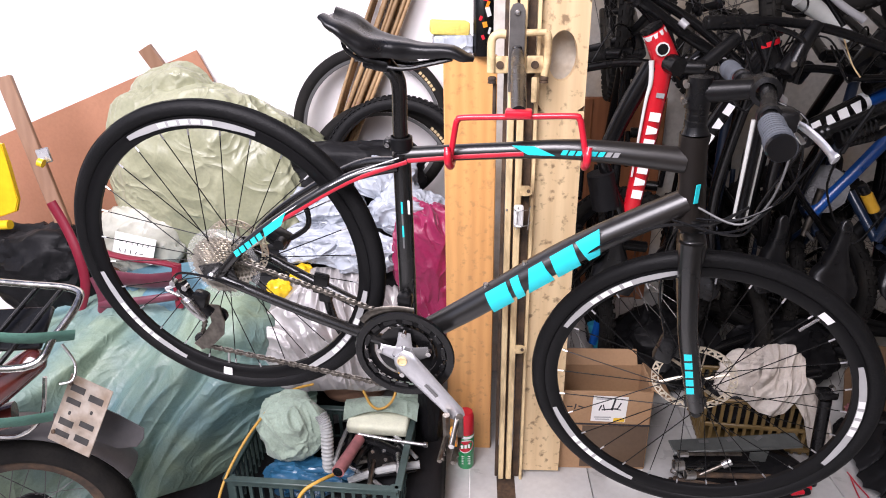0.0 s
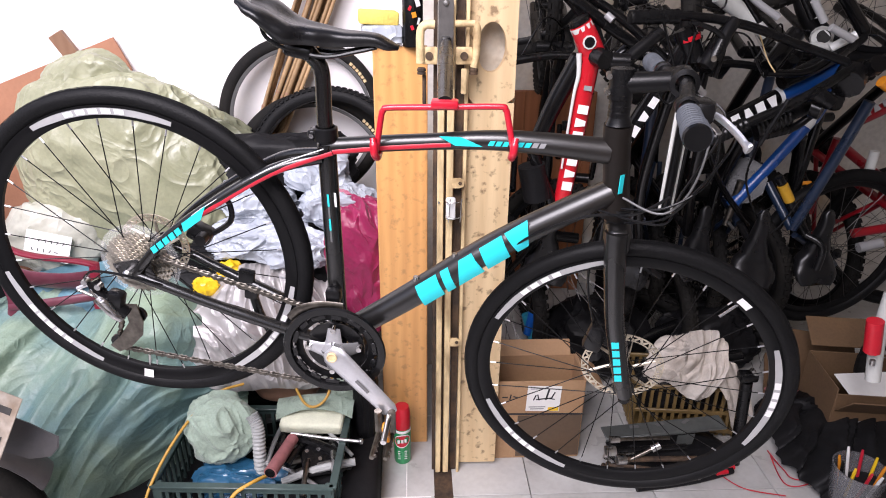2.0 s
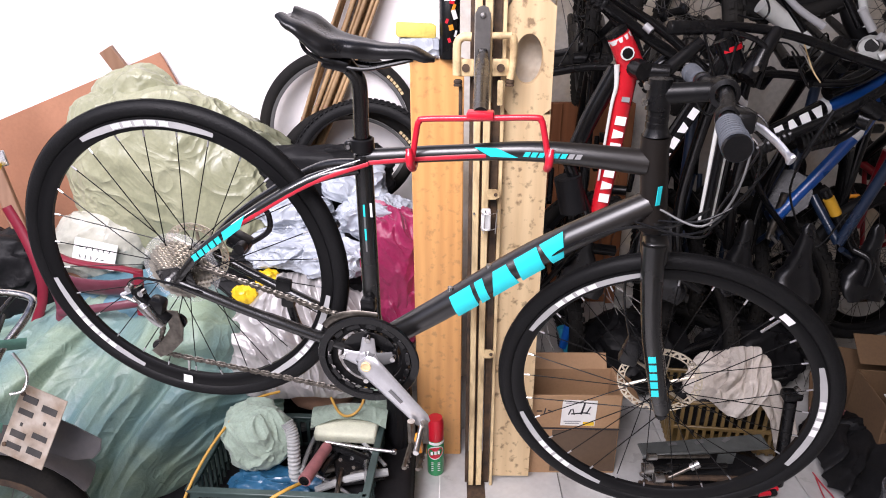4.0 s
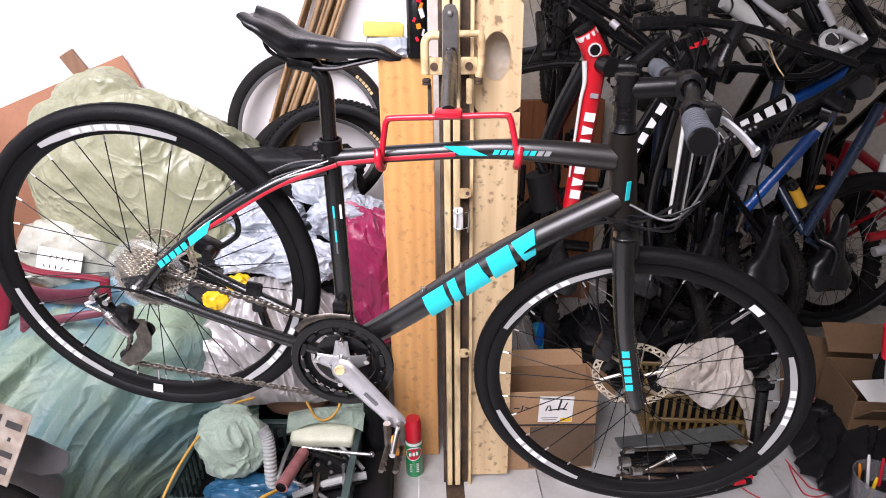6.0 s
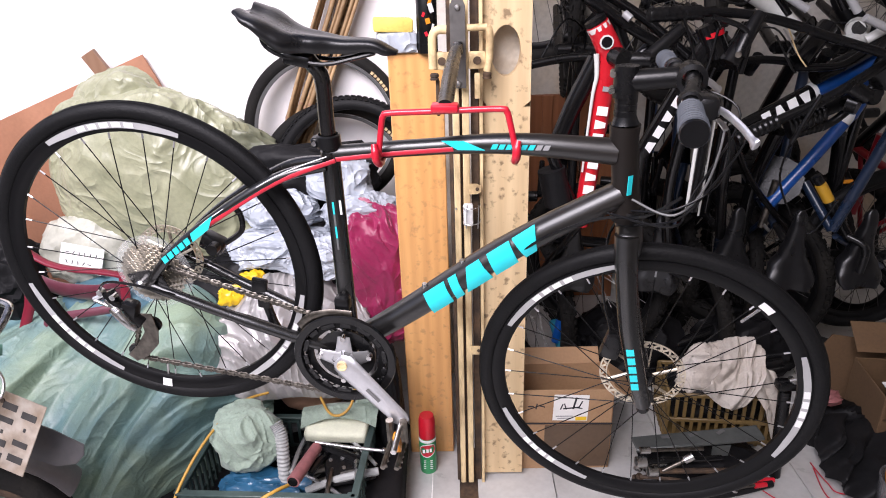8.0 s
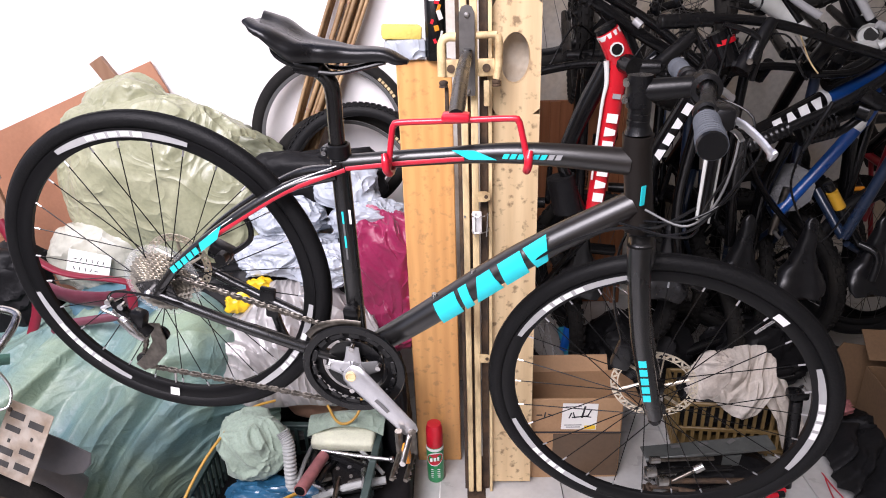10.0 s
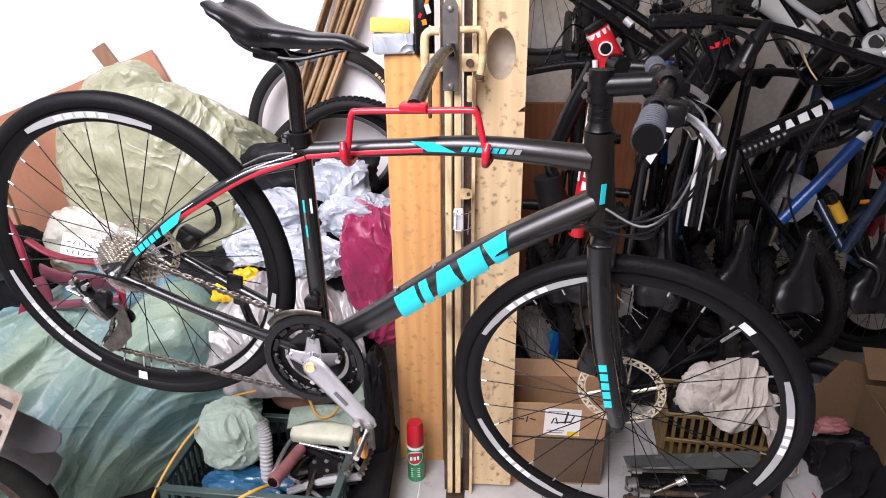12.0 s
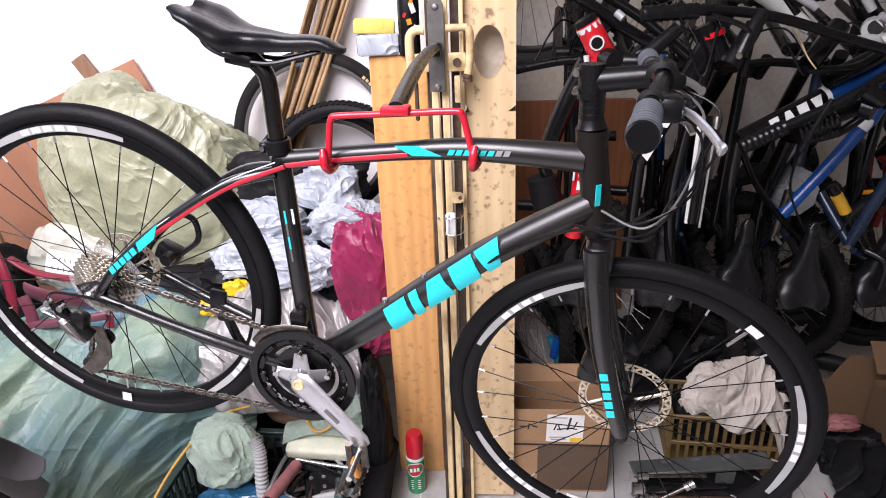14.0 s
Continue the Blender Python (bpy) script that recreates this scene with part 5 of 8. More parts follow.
# ---- left: the heap against the white wall ----
def left_wall_things():
    # hardboard panel leaning on the wall, tilted in its plane
    bm = B()
    slab(bm, [(-1.80, 0.975), (-1.121, 1.232), (-0.905, 1.315), (-0.865, 1.225), (-0.66, 0.62), (-1.58, 0.25), (-2.0, 0.5)], 0.012, frame_of((1, 0, 0), (0, -1, 0.05), (0, 1.022, 0.0)), 0.002)
    p = solo("hardboard_panel", bm, M_BROWN, (-1.3, 1.07, 0.25), "tilted brown hardboard panel leaning on the white wall", "panel")
    bm = B()
    d = frame_of((0.16, 0.02, -0.29), (0, -1, 0.05), (-0.957, 1.025, 1.148))
    block(bm, (0.42, 0.050, 0.022), d, 0.002)
    solo("batten", bm, M_BATTEN, (-0.9, 1.02, 1.0), "short brown batten standing behind the olive sack", "batten")
    b = thing("door_batten", (-1.33, 0.74, 0.5), "old dark batten with a steel catch leaning on the wall", "batten")
    bm = B()
    block(bm, (0.85, 0.048, 0.022), frame_of((0.145, -0.10, -0.52), (0.2, -1, 0.1), (-1.352, 0.76, 0.86)), 0.003)
    part("batten_strip", bm, M_BATTEN, b)
    bm = B()
    block(bm, (0.050, 0.042, 0.010), frame_of((0.145, -0.10, -0.52), (0.2, -1, 0.1), (-1.320, 0.725, 1.025)), 0.003)
    part("catch", bm, M_STEEL, b, "bright steel catch")
    bm = B()
    rod(bm, (-1.324, 0.695, 1.013), (-1.308, 0.695, 1.007), 0.014)
    part("roller", bm, M_YELLOW, b, "yellow plastic roller")
    # yellow steel frame at the edge of the heap
    y = thing("yellow_rack", (-1.62, 0.75, 0.3), "yellow steel rack partly hidden beside the heap", "rack")
    bm = B()
    slab(bm, [(-1.532, 1.069), (-1.430, 1.073), (-1.428, 1.003), (-1.428, 0.882), (-1.447, 0.841), (-1.621, 0.787)], 0.018, frame_of((1, 0, 0), (0, -1, 0), (0, 0.71, 0)), 0.003)
    part("panel", bm, M_YELLOW, y, "bent yellow steel panel")
    bm = B()
    rod(bm, (-1.75, 0.70, 0.775), (-1.47, 0.68, 0.80), 0.016)
    part("crossbar", bm, M_YELLOW, y)
    bm = B()
    rod(bm, (-1.70, 0.70, 0.40), (-1.64, 0.70, 1.1), 0.018)
    part("upright", bm, M_YELLOW, y)
    # tyres
    for i, (c, R, tr, tilt, yaw, tread) in enumerate((((-0.275, 1.02, 1.045), 0.287, 0.024, 8, 4, 0), ((-0.175, 0.885, 0.90), 0.282, 0.027, 12, -6, 1), ((-0.235, 0.955, 0.86), 0.29, 0.024, 12, 3, 0))):
        t = thing("spare_tyre", (c[0], c[1], c[2] - R), ("slick black tyre leaning on the white wall", "knobbly black tyre leaning in front of another", "worn black tyre wedged behind the bags")[i], "tyre", "tyres by the wall")
        m = Matrix.Translation(c) @ pose(0, 0, 0, 90 - tilt, 0, yaw)
        bm = B()
        prof = [(R - tr + tr * math.sin(a), tr * math.cos(a)) for a in [k * math.tau / 18 for k in range(18)] if not (math.sin(a) < -0.72)]
        lathe(bm, prof, m, 96)
        part("carcass", bm, M_DUSTY if i != 1 else M_RUBBER, t)
        if tread:
            bm = B()
            for k in range(84):
                for h in (-0.85, -0.3, 0.3, 0.85):
                    mm = m @ pose(0, 0, 0, 0, 0, k * 360 / 84 + (2.1 if abs(h) < 0.5 else 0)) @ pose(R - tr + tr * math.cos(h), 0, tr * math.sin(h), 0, math.degrees(-h), 0)
                    bmesh.ops.create_cube(bm, size=1.0, matrix=mm @ Matrix.Diagonal((0.006, 0.011, 0.010, 1)))
            part("tread", bm, M_RUBBER, t, "rubber tread knobs", kind="stuff")
        else:
            bm = B()
            lathe(bm, [(R - 0.052, 0.0135), (R - 0.044, 0.0175), (R - 0.040, 0.0185), (R - 0.050, 0.0145)], m, 96)
            part("bead", bm, M_DGREY, t)
            for k in range(6):
                bm = B()
                arc_decal(bm, m, R - 0.036, R - 0.026, 30 + k * 3.2, 32.3 + k * 3.2, 0.0245, 3)
                part("sidewall_mark", bm, M_BRASS, t, "dull gold mark")
    # bamboo canes
    random.seed(5)
    for k in range(18):
        u = k / 17
        a = V(-0.475 + 0.10 * u, 1.055 - 0.02 * (k % 3), 0.93 + 0.02 * random.random())
        c = V(-0.165 + 0.12 * u, 1.085 - 0.02 * (k % 3), 1.68 + 0.05 * random.random())
        t = thing("bamboo_cane", a, "dry brown bamboo cane in a bundle on the wall", "cane", "bundle of canes")
        n = 15
        bm = B()
        j = V(random.uniform(-0.012, 0.012), 0, 0)
        pts = [a.lerp(c, i / (n - 1)) + j * math.sin(i / n * 3.1) for i in range(n)]
        r0 = random.uniform(0.006, 0.0098)
        sweep(bm, pts, [r0 * (1.0 - 0.2 * i / n) for i in range(n)], 9)
        part("cane", bm, M_BAMBOO, t)
        for q in (0.22, 0.5, 0.78):
            bm = B()
            p = a.lerp(c, q + random.uniform(-0.05, 0.05)) + j * math.sin(q * 3.1)
            d = (c - a).normalized()
            sweep(bm, [p - d * 0.006, p, p + d * 0.006], [r0 * 0.9, r0 * 1.12, r0 * 0.9], 9)
            part("node", bm, M_BATTEN, t)


left_wall_things()


def heap():
    s = thing("sack", (-0.88, 0.88, 0.5), "big olive tarpaulin sack, stuffed full and creased", "sack")
    part("sack_body", bag((-0.835, 0.90, 0.880), (0.355, 0.15, 0.375), 3, 0.14, 1.7, 7, power=2.1, crease=0.34, tip=-0.16), M_OLIVE, s)
    part("sack_neck", bag((-0.94, 0.93, 1.15), (0.15, 0.08, 0.13), 6, 0.12, 1.6, 6, crease=0.6, power=2.6), M_OLIVE, s, "gathered neck of the sack")
    part("loose_fold", bag((-0.60, 0.94, 1.00), (0.20, 0.09, 0.13), 8, 0.15, 1.9, 6, tip=-0.5, crease=0.9), M_OLIVE2, s, "crumpled dark olive fold")
    b = thing("parcel_bag", (-1.10, 0.80, 0.55), "pale plastic bag with a white paper note", "bag")
    part("bag_body", bag((-1.10, 0.83, 0.69), (0.17, 0.11, 0.13), 12, 0.12, 2.6, 5), M_PALEBAG, b)
    bm = B()
    m = frame_of((0.136, 0.01, -0.038), (0.0, -1.0, 0.25), (-1.075, 0.705, 0.705))
    block(bm, (0.136, 0.090, 0.0015), m, 0)
    note = part("paper_note", bm, M_PAPER, b, "white paper note with black marks")
    random.seed(9)
    for row, (y, n) in enumerate(((0.016, 6), (-0.016, 5))):
        for k in range(n):
            bm = B()
            block(bm, (0.012, 0.0026, 0.001), m @ pose(-0.045 + 0.018 * k, y, 0.0012, 0, 0, random.choice((90, 80, 100, 0, 60, 120))), 0)
            part("ink_stroke", bm, M_INK, note)
    solo("tarp_sheet", drape([(-1.42, 0.66, 0.50), (-1.18, 0.72, 0.56), (-0.97, 0.72, 0.60), (-0.72, 0.70, 0.60), (-0.56, 0.68, 0.46), (-0.44, 0.66, 0.30)], [(-1.40, -0.02, 0.02), (-1.20, 0.12, 0.01), (-0.98, 0.24, 0.01), (-0.80, 0.34, 0.01), (-0.64, 0.44, 0.02), (-0.46, 0.56, 0.05)], 300, 180, (0.02, -0.13, 0.10), 0.115, 4, (3.6, 6.2), fine=0.6, crumple=0.022), M_TEAL, (-0.95, 0.45, 0), "faded teal tarp draped over the heap down to the floor", "tarp")
    solo("tarp_sheet", drape([(-1.15, 0.78, 0.58), (-0.98, 0.78, 0.61), (-0.85, 0.76, 0.62), (-0.70, 0.74, 0.57)], [(-1.15, 0.60, 0.45), (-0.98, 0.58, 0.50), (-0.85, 0.57, 0.52), (-0.72, 0.60, 0.5)], 50, 24, (0, -0.03, 0.05), 0.03, 11, (2, 5)), mat("blue_green_sheet", (0.12, 0.26, 0.33), 0.6, 0, 0.25, 8, 0.2, 110), (-0.92, 0.68, 0.5), "blue-green cloth bunched under the chair", "cloth")
    solo("silver_sheet", drape([(-0.60, 0.68, 0.54), (-0.50, 0.64, 0.62), (-0.36, 0.66, 0.66), (-0.22, 0.70, 0.62), (-0.12, 0.68, 0.50)], [(-0.62, 0.50, 0.33), (-0.50, 0.46, 0.30), (-0.36, 0.47, 0.30), (-0.22, 0.52, 0.26), (-0.08, 0.56, 0.26)], 220, 110, (0, -0.06, 0.06), 0.050, 7, (-3.0, 8.0), fine=1.0, crumple=0.020), M_SILVER, (-0.35, 0.58, 0.28), "creased silver-grey tarpaulin under the back wheel", "tarpaulin")
    bl = (((-0.20, 0.80, 0.93), (0.10, 0.08, 0.085), 21), ((-0.13, 0.72, 0.83), (0.12, 0.08, 0.07), 22), ((-0.39, 0.76, 0.84), (0.13, 0.09, 0.07), 23), ((-0.40, 0.68, 0.74), (0.16, 0.08, 0.07), 24), ((-0.26, 0.64, 0.72), (0.10, 0.07, 0.06), 25))
    for c, r, s in bl:
        solo("plastic_bag", bag(c, r, s, 0.17, 1.5, 6, crease=0.9), M_PBAG, (c[0], c[1], c[2] - r[2]), "milky grey plastic bag, tied and crumpled", "bag", "heap of plastic bags")
    solo("black_bag", bag((-0.30, 0.84, 0.94), (0.22, 0.07, 0.10), 31, 0.16, 2.2, 5, power=3.2), M_BLACKBAG, (-0.30, 0.84, 0.83), "black nylon bag behind the plastic bags", "bag")
    solo("black_bag", bag((-0.36, 0.78, 0.62), (0.34, 0.14, 0.14), 33, 0.2, 2.2, 5), M_BLACKBAG, (-0.3, 0.8, 0.4), "dark stuffed bag at the bottom of the heap", "bag")
    solo("black_bag", bag((-1.42, 0.72, 0.62), (0.20, 0.12, 0.16), 35, 0.2, 2.2, 5), M_BLACKBAG, (-1.42, 0.72, 0.4), "dark bag behind the maroon chair", "bag")
    k = thing("jacket", (-0.07, 0.66, 0.45), "magenta nylon jacket stuffed against the board", "jacket")
    part("jacket_body", bag((-0.068, 0.665, 0.705), (0.105, 0.085, 0.185), 41, 0.12, 1.7, 6, crease=0.9, stretch=(1.0, 1, 0.9), power=3.0), M_PINK, k)
    part("sleeve", bag((-0.04, 0.63, 0.535), (0.085, 0.06, 0.12), 43, 0.14, 1.8, 5, crease=0.9, stretch=(1.3, 1, 0.8)), M_PINK, k, "gathered sleeve")
    for c, r, s in (((-0.475, 0.60, 0.672), (0.036, 0.022, 0.020), 51), ((-0.545, 0.57, 0.622), (0.038, 0.022, 0.030), 52)):
        solo("yellow_wrapper", bag(c, r, s, 0.2, 1.6, 4, crease=0.9, power=4), M_YELLOW, (c[0], c[1], c[2] - r[2]), "crumpled bright yellow wrapper", "wrapper", "yellow wrappers")
    # near-black bulk added to fill the space under the tarp and bags
    solo("heap_bulk", bag((-0.60, 0.76, 0.35), (0.5, 0.20, 0.32), 61, 0.12, 2, 5), M_BLACKBAG, (-0.6, 0.76, 0.02), "dark bulk under the tarp and bags", "bag")
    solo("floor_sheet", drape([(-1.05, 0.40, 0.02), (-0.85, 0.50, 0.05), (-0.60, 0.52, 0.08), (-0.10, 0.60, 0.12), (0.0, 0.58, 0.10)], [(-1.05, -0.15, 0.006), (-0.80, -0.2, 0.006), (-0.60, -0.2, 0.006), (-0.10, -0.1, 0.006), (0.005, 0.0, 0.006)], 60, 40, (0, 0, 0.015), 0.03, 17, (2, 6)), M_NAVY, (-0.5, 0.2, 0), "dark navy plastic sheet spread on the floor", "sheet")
    # near-black blob put in for the shaded gap beside the board
    solo("gap_filler", bag((-0.055, 0.50, 0.24), (0.045, 0.07, 0.24), 71, 0.15, 2.4, 5), M_BLACKBAG, (-0.055, 0.5, 0), "near-black blob standing in for the dark gap beside the orange board", "bundle")


heap()


def plastic_chair():
    c = thing("plastic_chair", (-1.05, 0.58, 0.40), "dusty maroon plastic chair sunk into the heap", "chair")
    bm = B()
    sweep(bm, curve([(-1.251, 0.600, 0.909), (-1.217, 0.590, 0.828), (-1.185, 0.570, 0.732), (-1.182, 0.560, 0.635), (-1.218, 0.550, 0.541), (-1.252, 0.540, 0.460), (-1.285, 0.540, 0.351)], 24), 0.017, 10, squash=0.6, up=(1, 0, 0))
    part("back_post", bm, M_CHAIRR, c, "red edge of the back")
    bm = B()
    sweep(bm, curve([(-1.142, 0.560, 0.667), (-1.124, 0.550, 0.589), (-1.151, 0.540, 0.498), (-1.206, 0.530, 0.393)], 14), 0.021, 10, squash=0.5, up=(1, 0, 0))
    part("leg", bm, M_CHAIR, c)
    bm = B()
    sweep(bm, curve([(-1.152, 0.570, 0.792), (-1.090, 0.560, 0.755), (-1.014, 0.550, 0.739), (-0.913, 0.545, 0.728), (-0.848, 0.550, 0.710)], 22), 0.0085, 10, squash=1.6, up=(0, 0, 1))
    part("arm_rail", bm, M_CHAIRR, c, "red arm rail")
    bm = B()
    cv = curve([(-1.155, 0.600, 0.672), (-1.082, 0.590, 0.648), (-0.977, 0.585, 0.639), (-0.886, 0.585, 0.648)], 16)
    sweep(bm, cv, 0.036, 12, squash=0.28, up=(0, -0.35, 1))
    part("seat", bm, M_CHAIR, c)
    bm = B()
    sweep(bm, curve([(-1.137, 0.545, 0.570), (-1.046, 0.530, 0.588), (-0.946, 0.525, 0.604), (-0.864, 0.530, 0.615)], 16), 0.015, 10, squash=0.6, up=(0, 0, 1))
    part("seat_edge", bm, M_CHAIR, c)
    bm = B()
    sweep(bm, [(-0.855, 0.545, 0.721), (-0.862, 0.540, 0.649), (-0.867, 0.535, 0.569)], [0.016, 0.016, 0.013], 10, squash=0.5, up=(1, 0, 0))
    part("leg", bm, M_CHAIRR, c, "red front leg")


plastic_chair()


def motorcycle():
    m = thing("motorcycle", (-1.05, -0.1, 0), "tail of a parked motorcycle with rack, plate and mudguard", "motorcycle")
    ax = Matrix.Translation((-1.07, -0.06, 0.262)) @ pose(0, 0, 0, 90, 0, 16)
    mm = Matrix.Translation((1.05, 0.1, 0)) @ ax
    wheel(m, mm, 0.262, 0.034, 0.03, M_DUSTY, M_RUST, 28, M_SPOKE_L, 0, "rear_wheel", "dusty rear wheel", each=False, hub_r=0.05, half=0.04)
    bm = B()
    pts = []
    for k in range(15):
        a = radians(150 - k * 9)
        pts.append(ax @ V(0.30 * math.cos(a), 0.30 * math.sin(a), 0))
    sweep(bm, pts, 0.052, 12, squash=0.28, up=ax.to_3x3() @ V(0, 0, 1))
    part("rear_fender", bm, M_MUD, m, "scuffed grey rear fender")
    ex, ey = V(0.063, 0.082, 0.163).normalized(), V(-0.124, 0.033, 0.027)
    pm = frame_of(ex, ex.cross(ey), (-0.811, -0.112, 0.645)) @ Matrix.Scale(0.836, 4)
    bm = B()
    block(bm, (0.190, 0.140, 0.0035), pm, 0.0012)
    pl = part("number_plate", bm, M_PLATE, m, "dirty cream number plate with dark bars")
    M_PBAR = mat("worn_dark_plate_paint", (0.035, 0.032, 0.03), 0.6, 0, 0.4, 30, 0.2)
    for x, y, kind in ((-0.066, 0.032, 1), (-0.034, 0.032, 2), (-0.006, 0.032, 0), (0.026, 0.032, 1), (0.062, 0.032, 2), (-0.060, -0.031, 2), (-0.020, -0.031, 1), (0.018, -0.031, 0), (0.054, -0.031, 2)):
        bm = B()
        block(bm, ((0.010, 0.015, 0.018)[kind], 0.046 if kind else 0.008, 0.0015), pm @ pose(x, y, 0.0026), 0.0005)
        part("plate_bar", bm, M_PBAR, pl)
    for x in (-0.07, 0.07):
        bm = B()
        rod(bm, pm @ V(x, 0.058, 0.001), pm @ V(x, 0.058, 0.006), 0.005)
        part("bolt", bm, M_RUST, pl)
    # mudguard flap behind the plate
    bm = B()
    fx = V(0.11, 0, -0.055)
    slab(bm, [(-0.08, -0.04), (0.075, -0.036), (0.115, -0.016), (0.122, 0.009), (0.112, 0.032), (0.04, 0.040), (-0.08, 0.045)], 0.006, frame_of(fx, V(-0.2, -0.8, 0.55), (-0.835, -0.04, 0.565)), 0.002)
    part("mudguard_flap", bm, M_MUD, m, "grey plastic mudguard flap")
    # rack of bent chrome tube with slats, rubber and webbing
    bm = B()
    sweep(bm, curve([(-1.20, 0.02, 0.935), (-0.95, 0.0, 0.925), (-0.82, -0.01, 0.918), (-0.795, -0.04, 0.90), (-0.815, -0.12, 0.855), (-0.85, -0.18, 0.82), (-1.10, -0.18, 0.82)], 44), 0.0085, 12)
    part("rack_loop", bm, M_CHROME, m, "pitted chrome rack tube")
    for k in range(2):
        bm = B()
        x = -0.885 - 0.06 * k
        sweep(bm, [(x + 0.035, 0.0, 0.915), (x - 0.03, -0.18, 0.815)], 0.0055, 8)
        part("rack_slat", bm, M_BLACKPL, m)
    bm = B()
    block(bm, (0.20, 0.11, 0.012), pose(-0.96, -0.08, 0.85, 28, 0, 8), 0.004)
    part("rack_pad", bm, M_BLACKPL, m)
    for o, z in ((0.0, 0.872), (-0.13, 0.755)):
        bm = B()
        sweep(bm, curve([(-1.22, -0.13 + o, z + 0.01), (-1.0, -0.15 + o, z + 0.012), (-0.86, -0.15 + o, z), (-0.78, -0.10 + o, z - 0.02)], 20), 0.021, 10, squash=0.22, up=(0, -0.5, 1))
        part("webbing_strap", bm, M_STRAP, m, "teal webbing strap")
    bm = B()
    sweep(bm, curve([(-0.80, -0.12, 0.84), (-0.775, -0.13, 0.80), (-0.775, -0.15, 0.77), (-0.80, -0.16, 0.765)], 14), 0.003, 8)
    part("hook", bm, M_STEEL, m)
    bm = B()
    sweep(bm, curve([(-1.02, -0.17, 0.70), (-0.95, -0.15, 0.745), (-0.885, -0.125, 0.79), (-0.855, -0.11, 0.808)], 16), [0.03, 0.034, 0.037, 0.038, 0.038, 0.038, 0.037, 0.036, 0.035, 0.034, 0.033, 0.032, 0.03, 0.027, 0.02, 0.012], 14, squash=0.75)
    part("tail_light", bm, M_LENS, m, "dark red tail light lens")
    bm = B()
    sweep(bm, curve([(-0.82, -0.17, 0.79), (-0.84, -0.19, 0.70), (-0.90, -0.20, 0.655), (-1.0, -0.20, 0.66)], 16), 0.0045, 8)
    part("wire_hook", bm, M_CHROME, m)
    bm = B()
    sweep(bm, curve([(-1.25, -0.18, 0.83), (-1.10, -0.20, 0.75), (-1.02, -0.20, 0.69), (-1.06, -0.21, 0.655), (-1.2, -0.2, 0.66)], 20), 0.012, 10)
    part("grab_rail", bm, M_CHROME, m)
    bm = B()
    sweep(bm, curve([(-1.25, -0.16, 0.60), (-1.05, -0.15, 0.64), (-0.95, -0.13, 0.66)], 10), 0.03, 10, squash=0.5)
    part("tail_cowl", bm, M_LENS, m, "dark red tail cowl")
    bm = B()
    block(bm, (0.5, 0.16, 0.12), pose(-1.32, -0.08, 0.62, 0, 8, 12), 0.04, 3)
    part("body", bm, M_BLACKPL, m)


motorcycle()


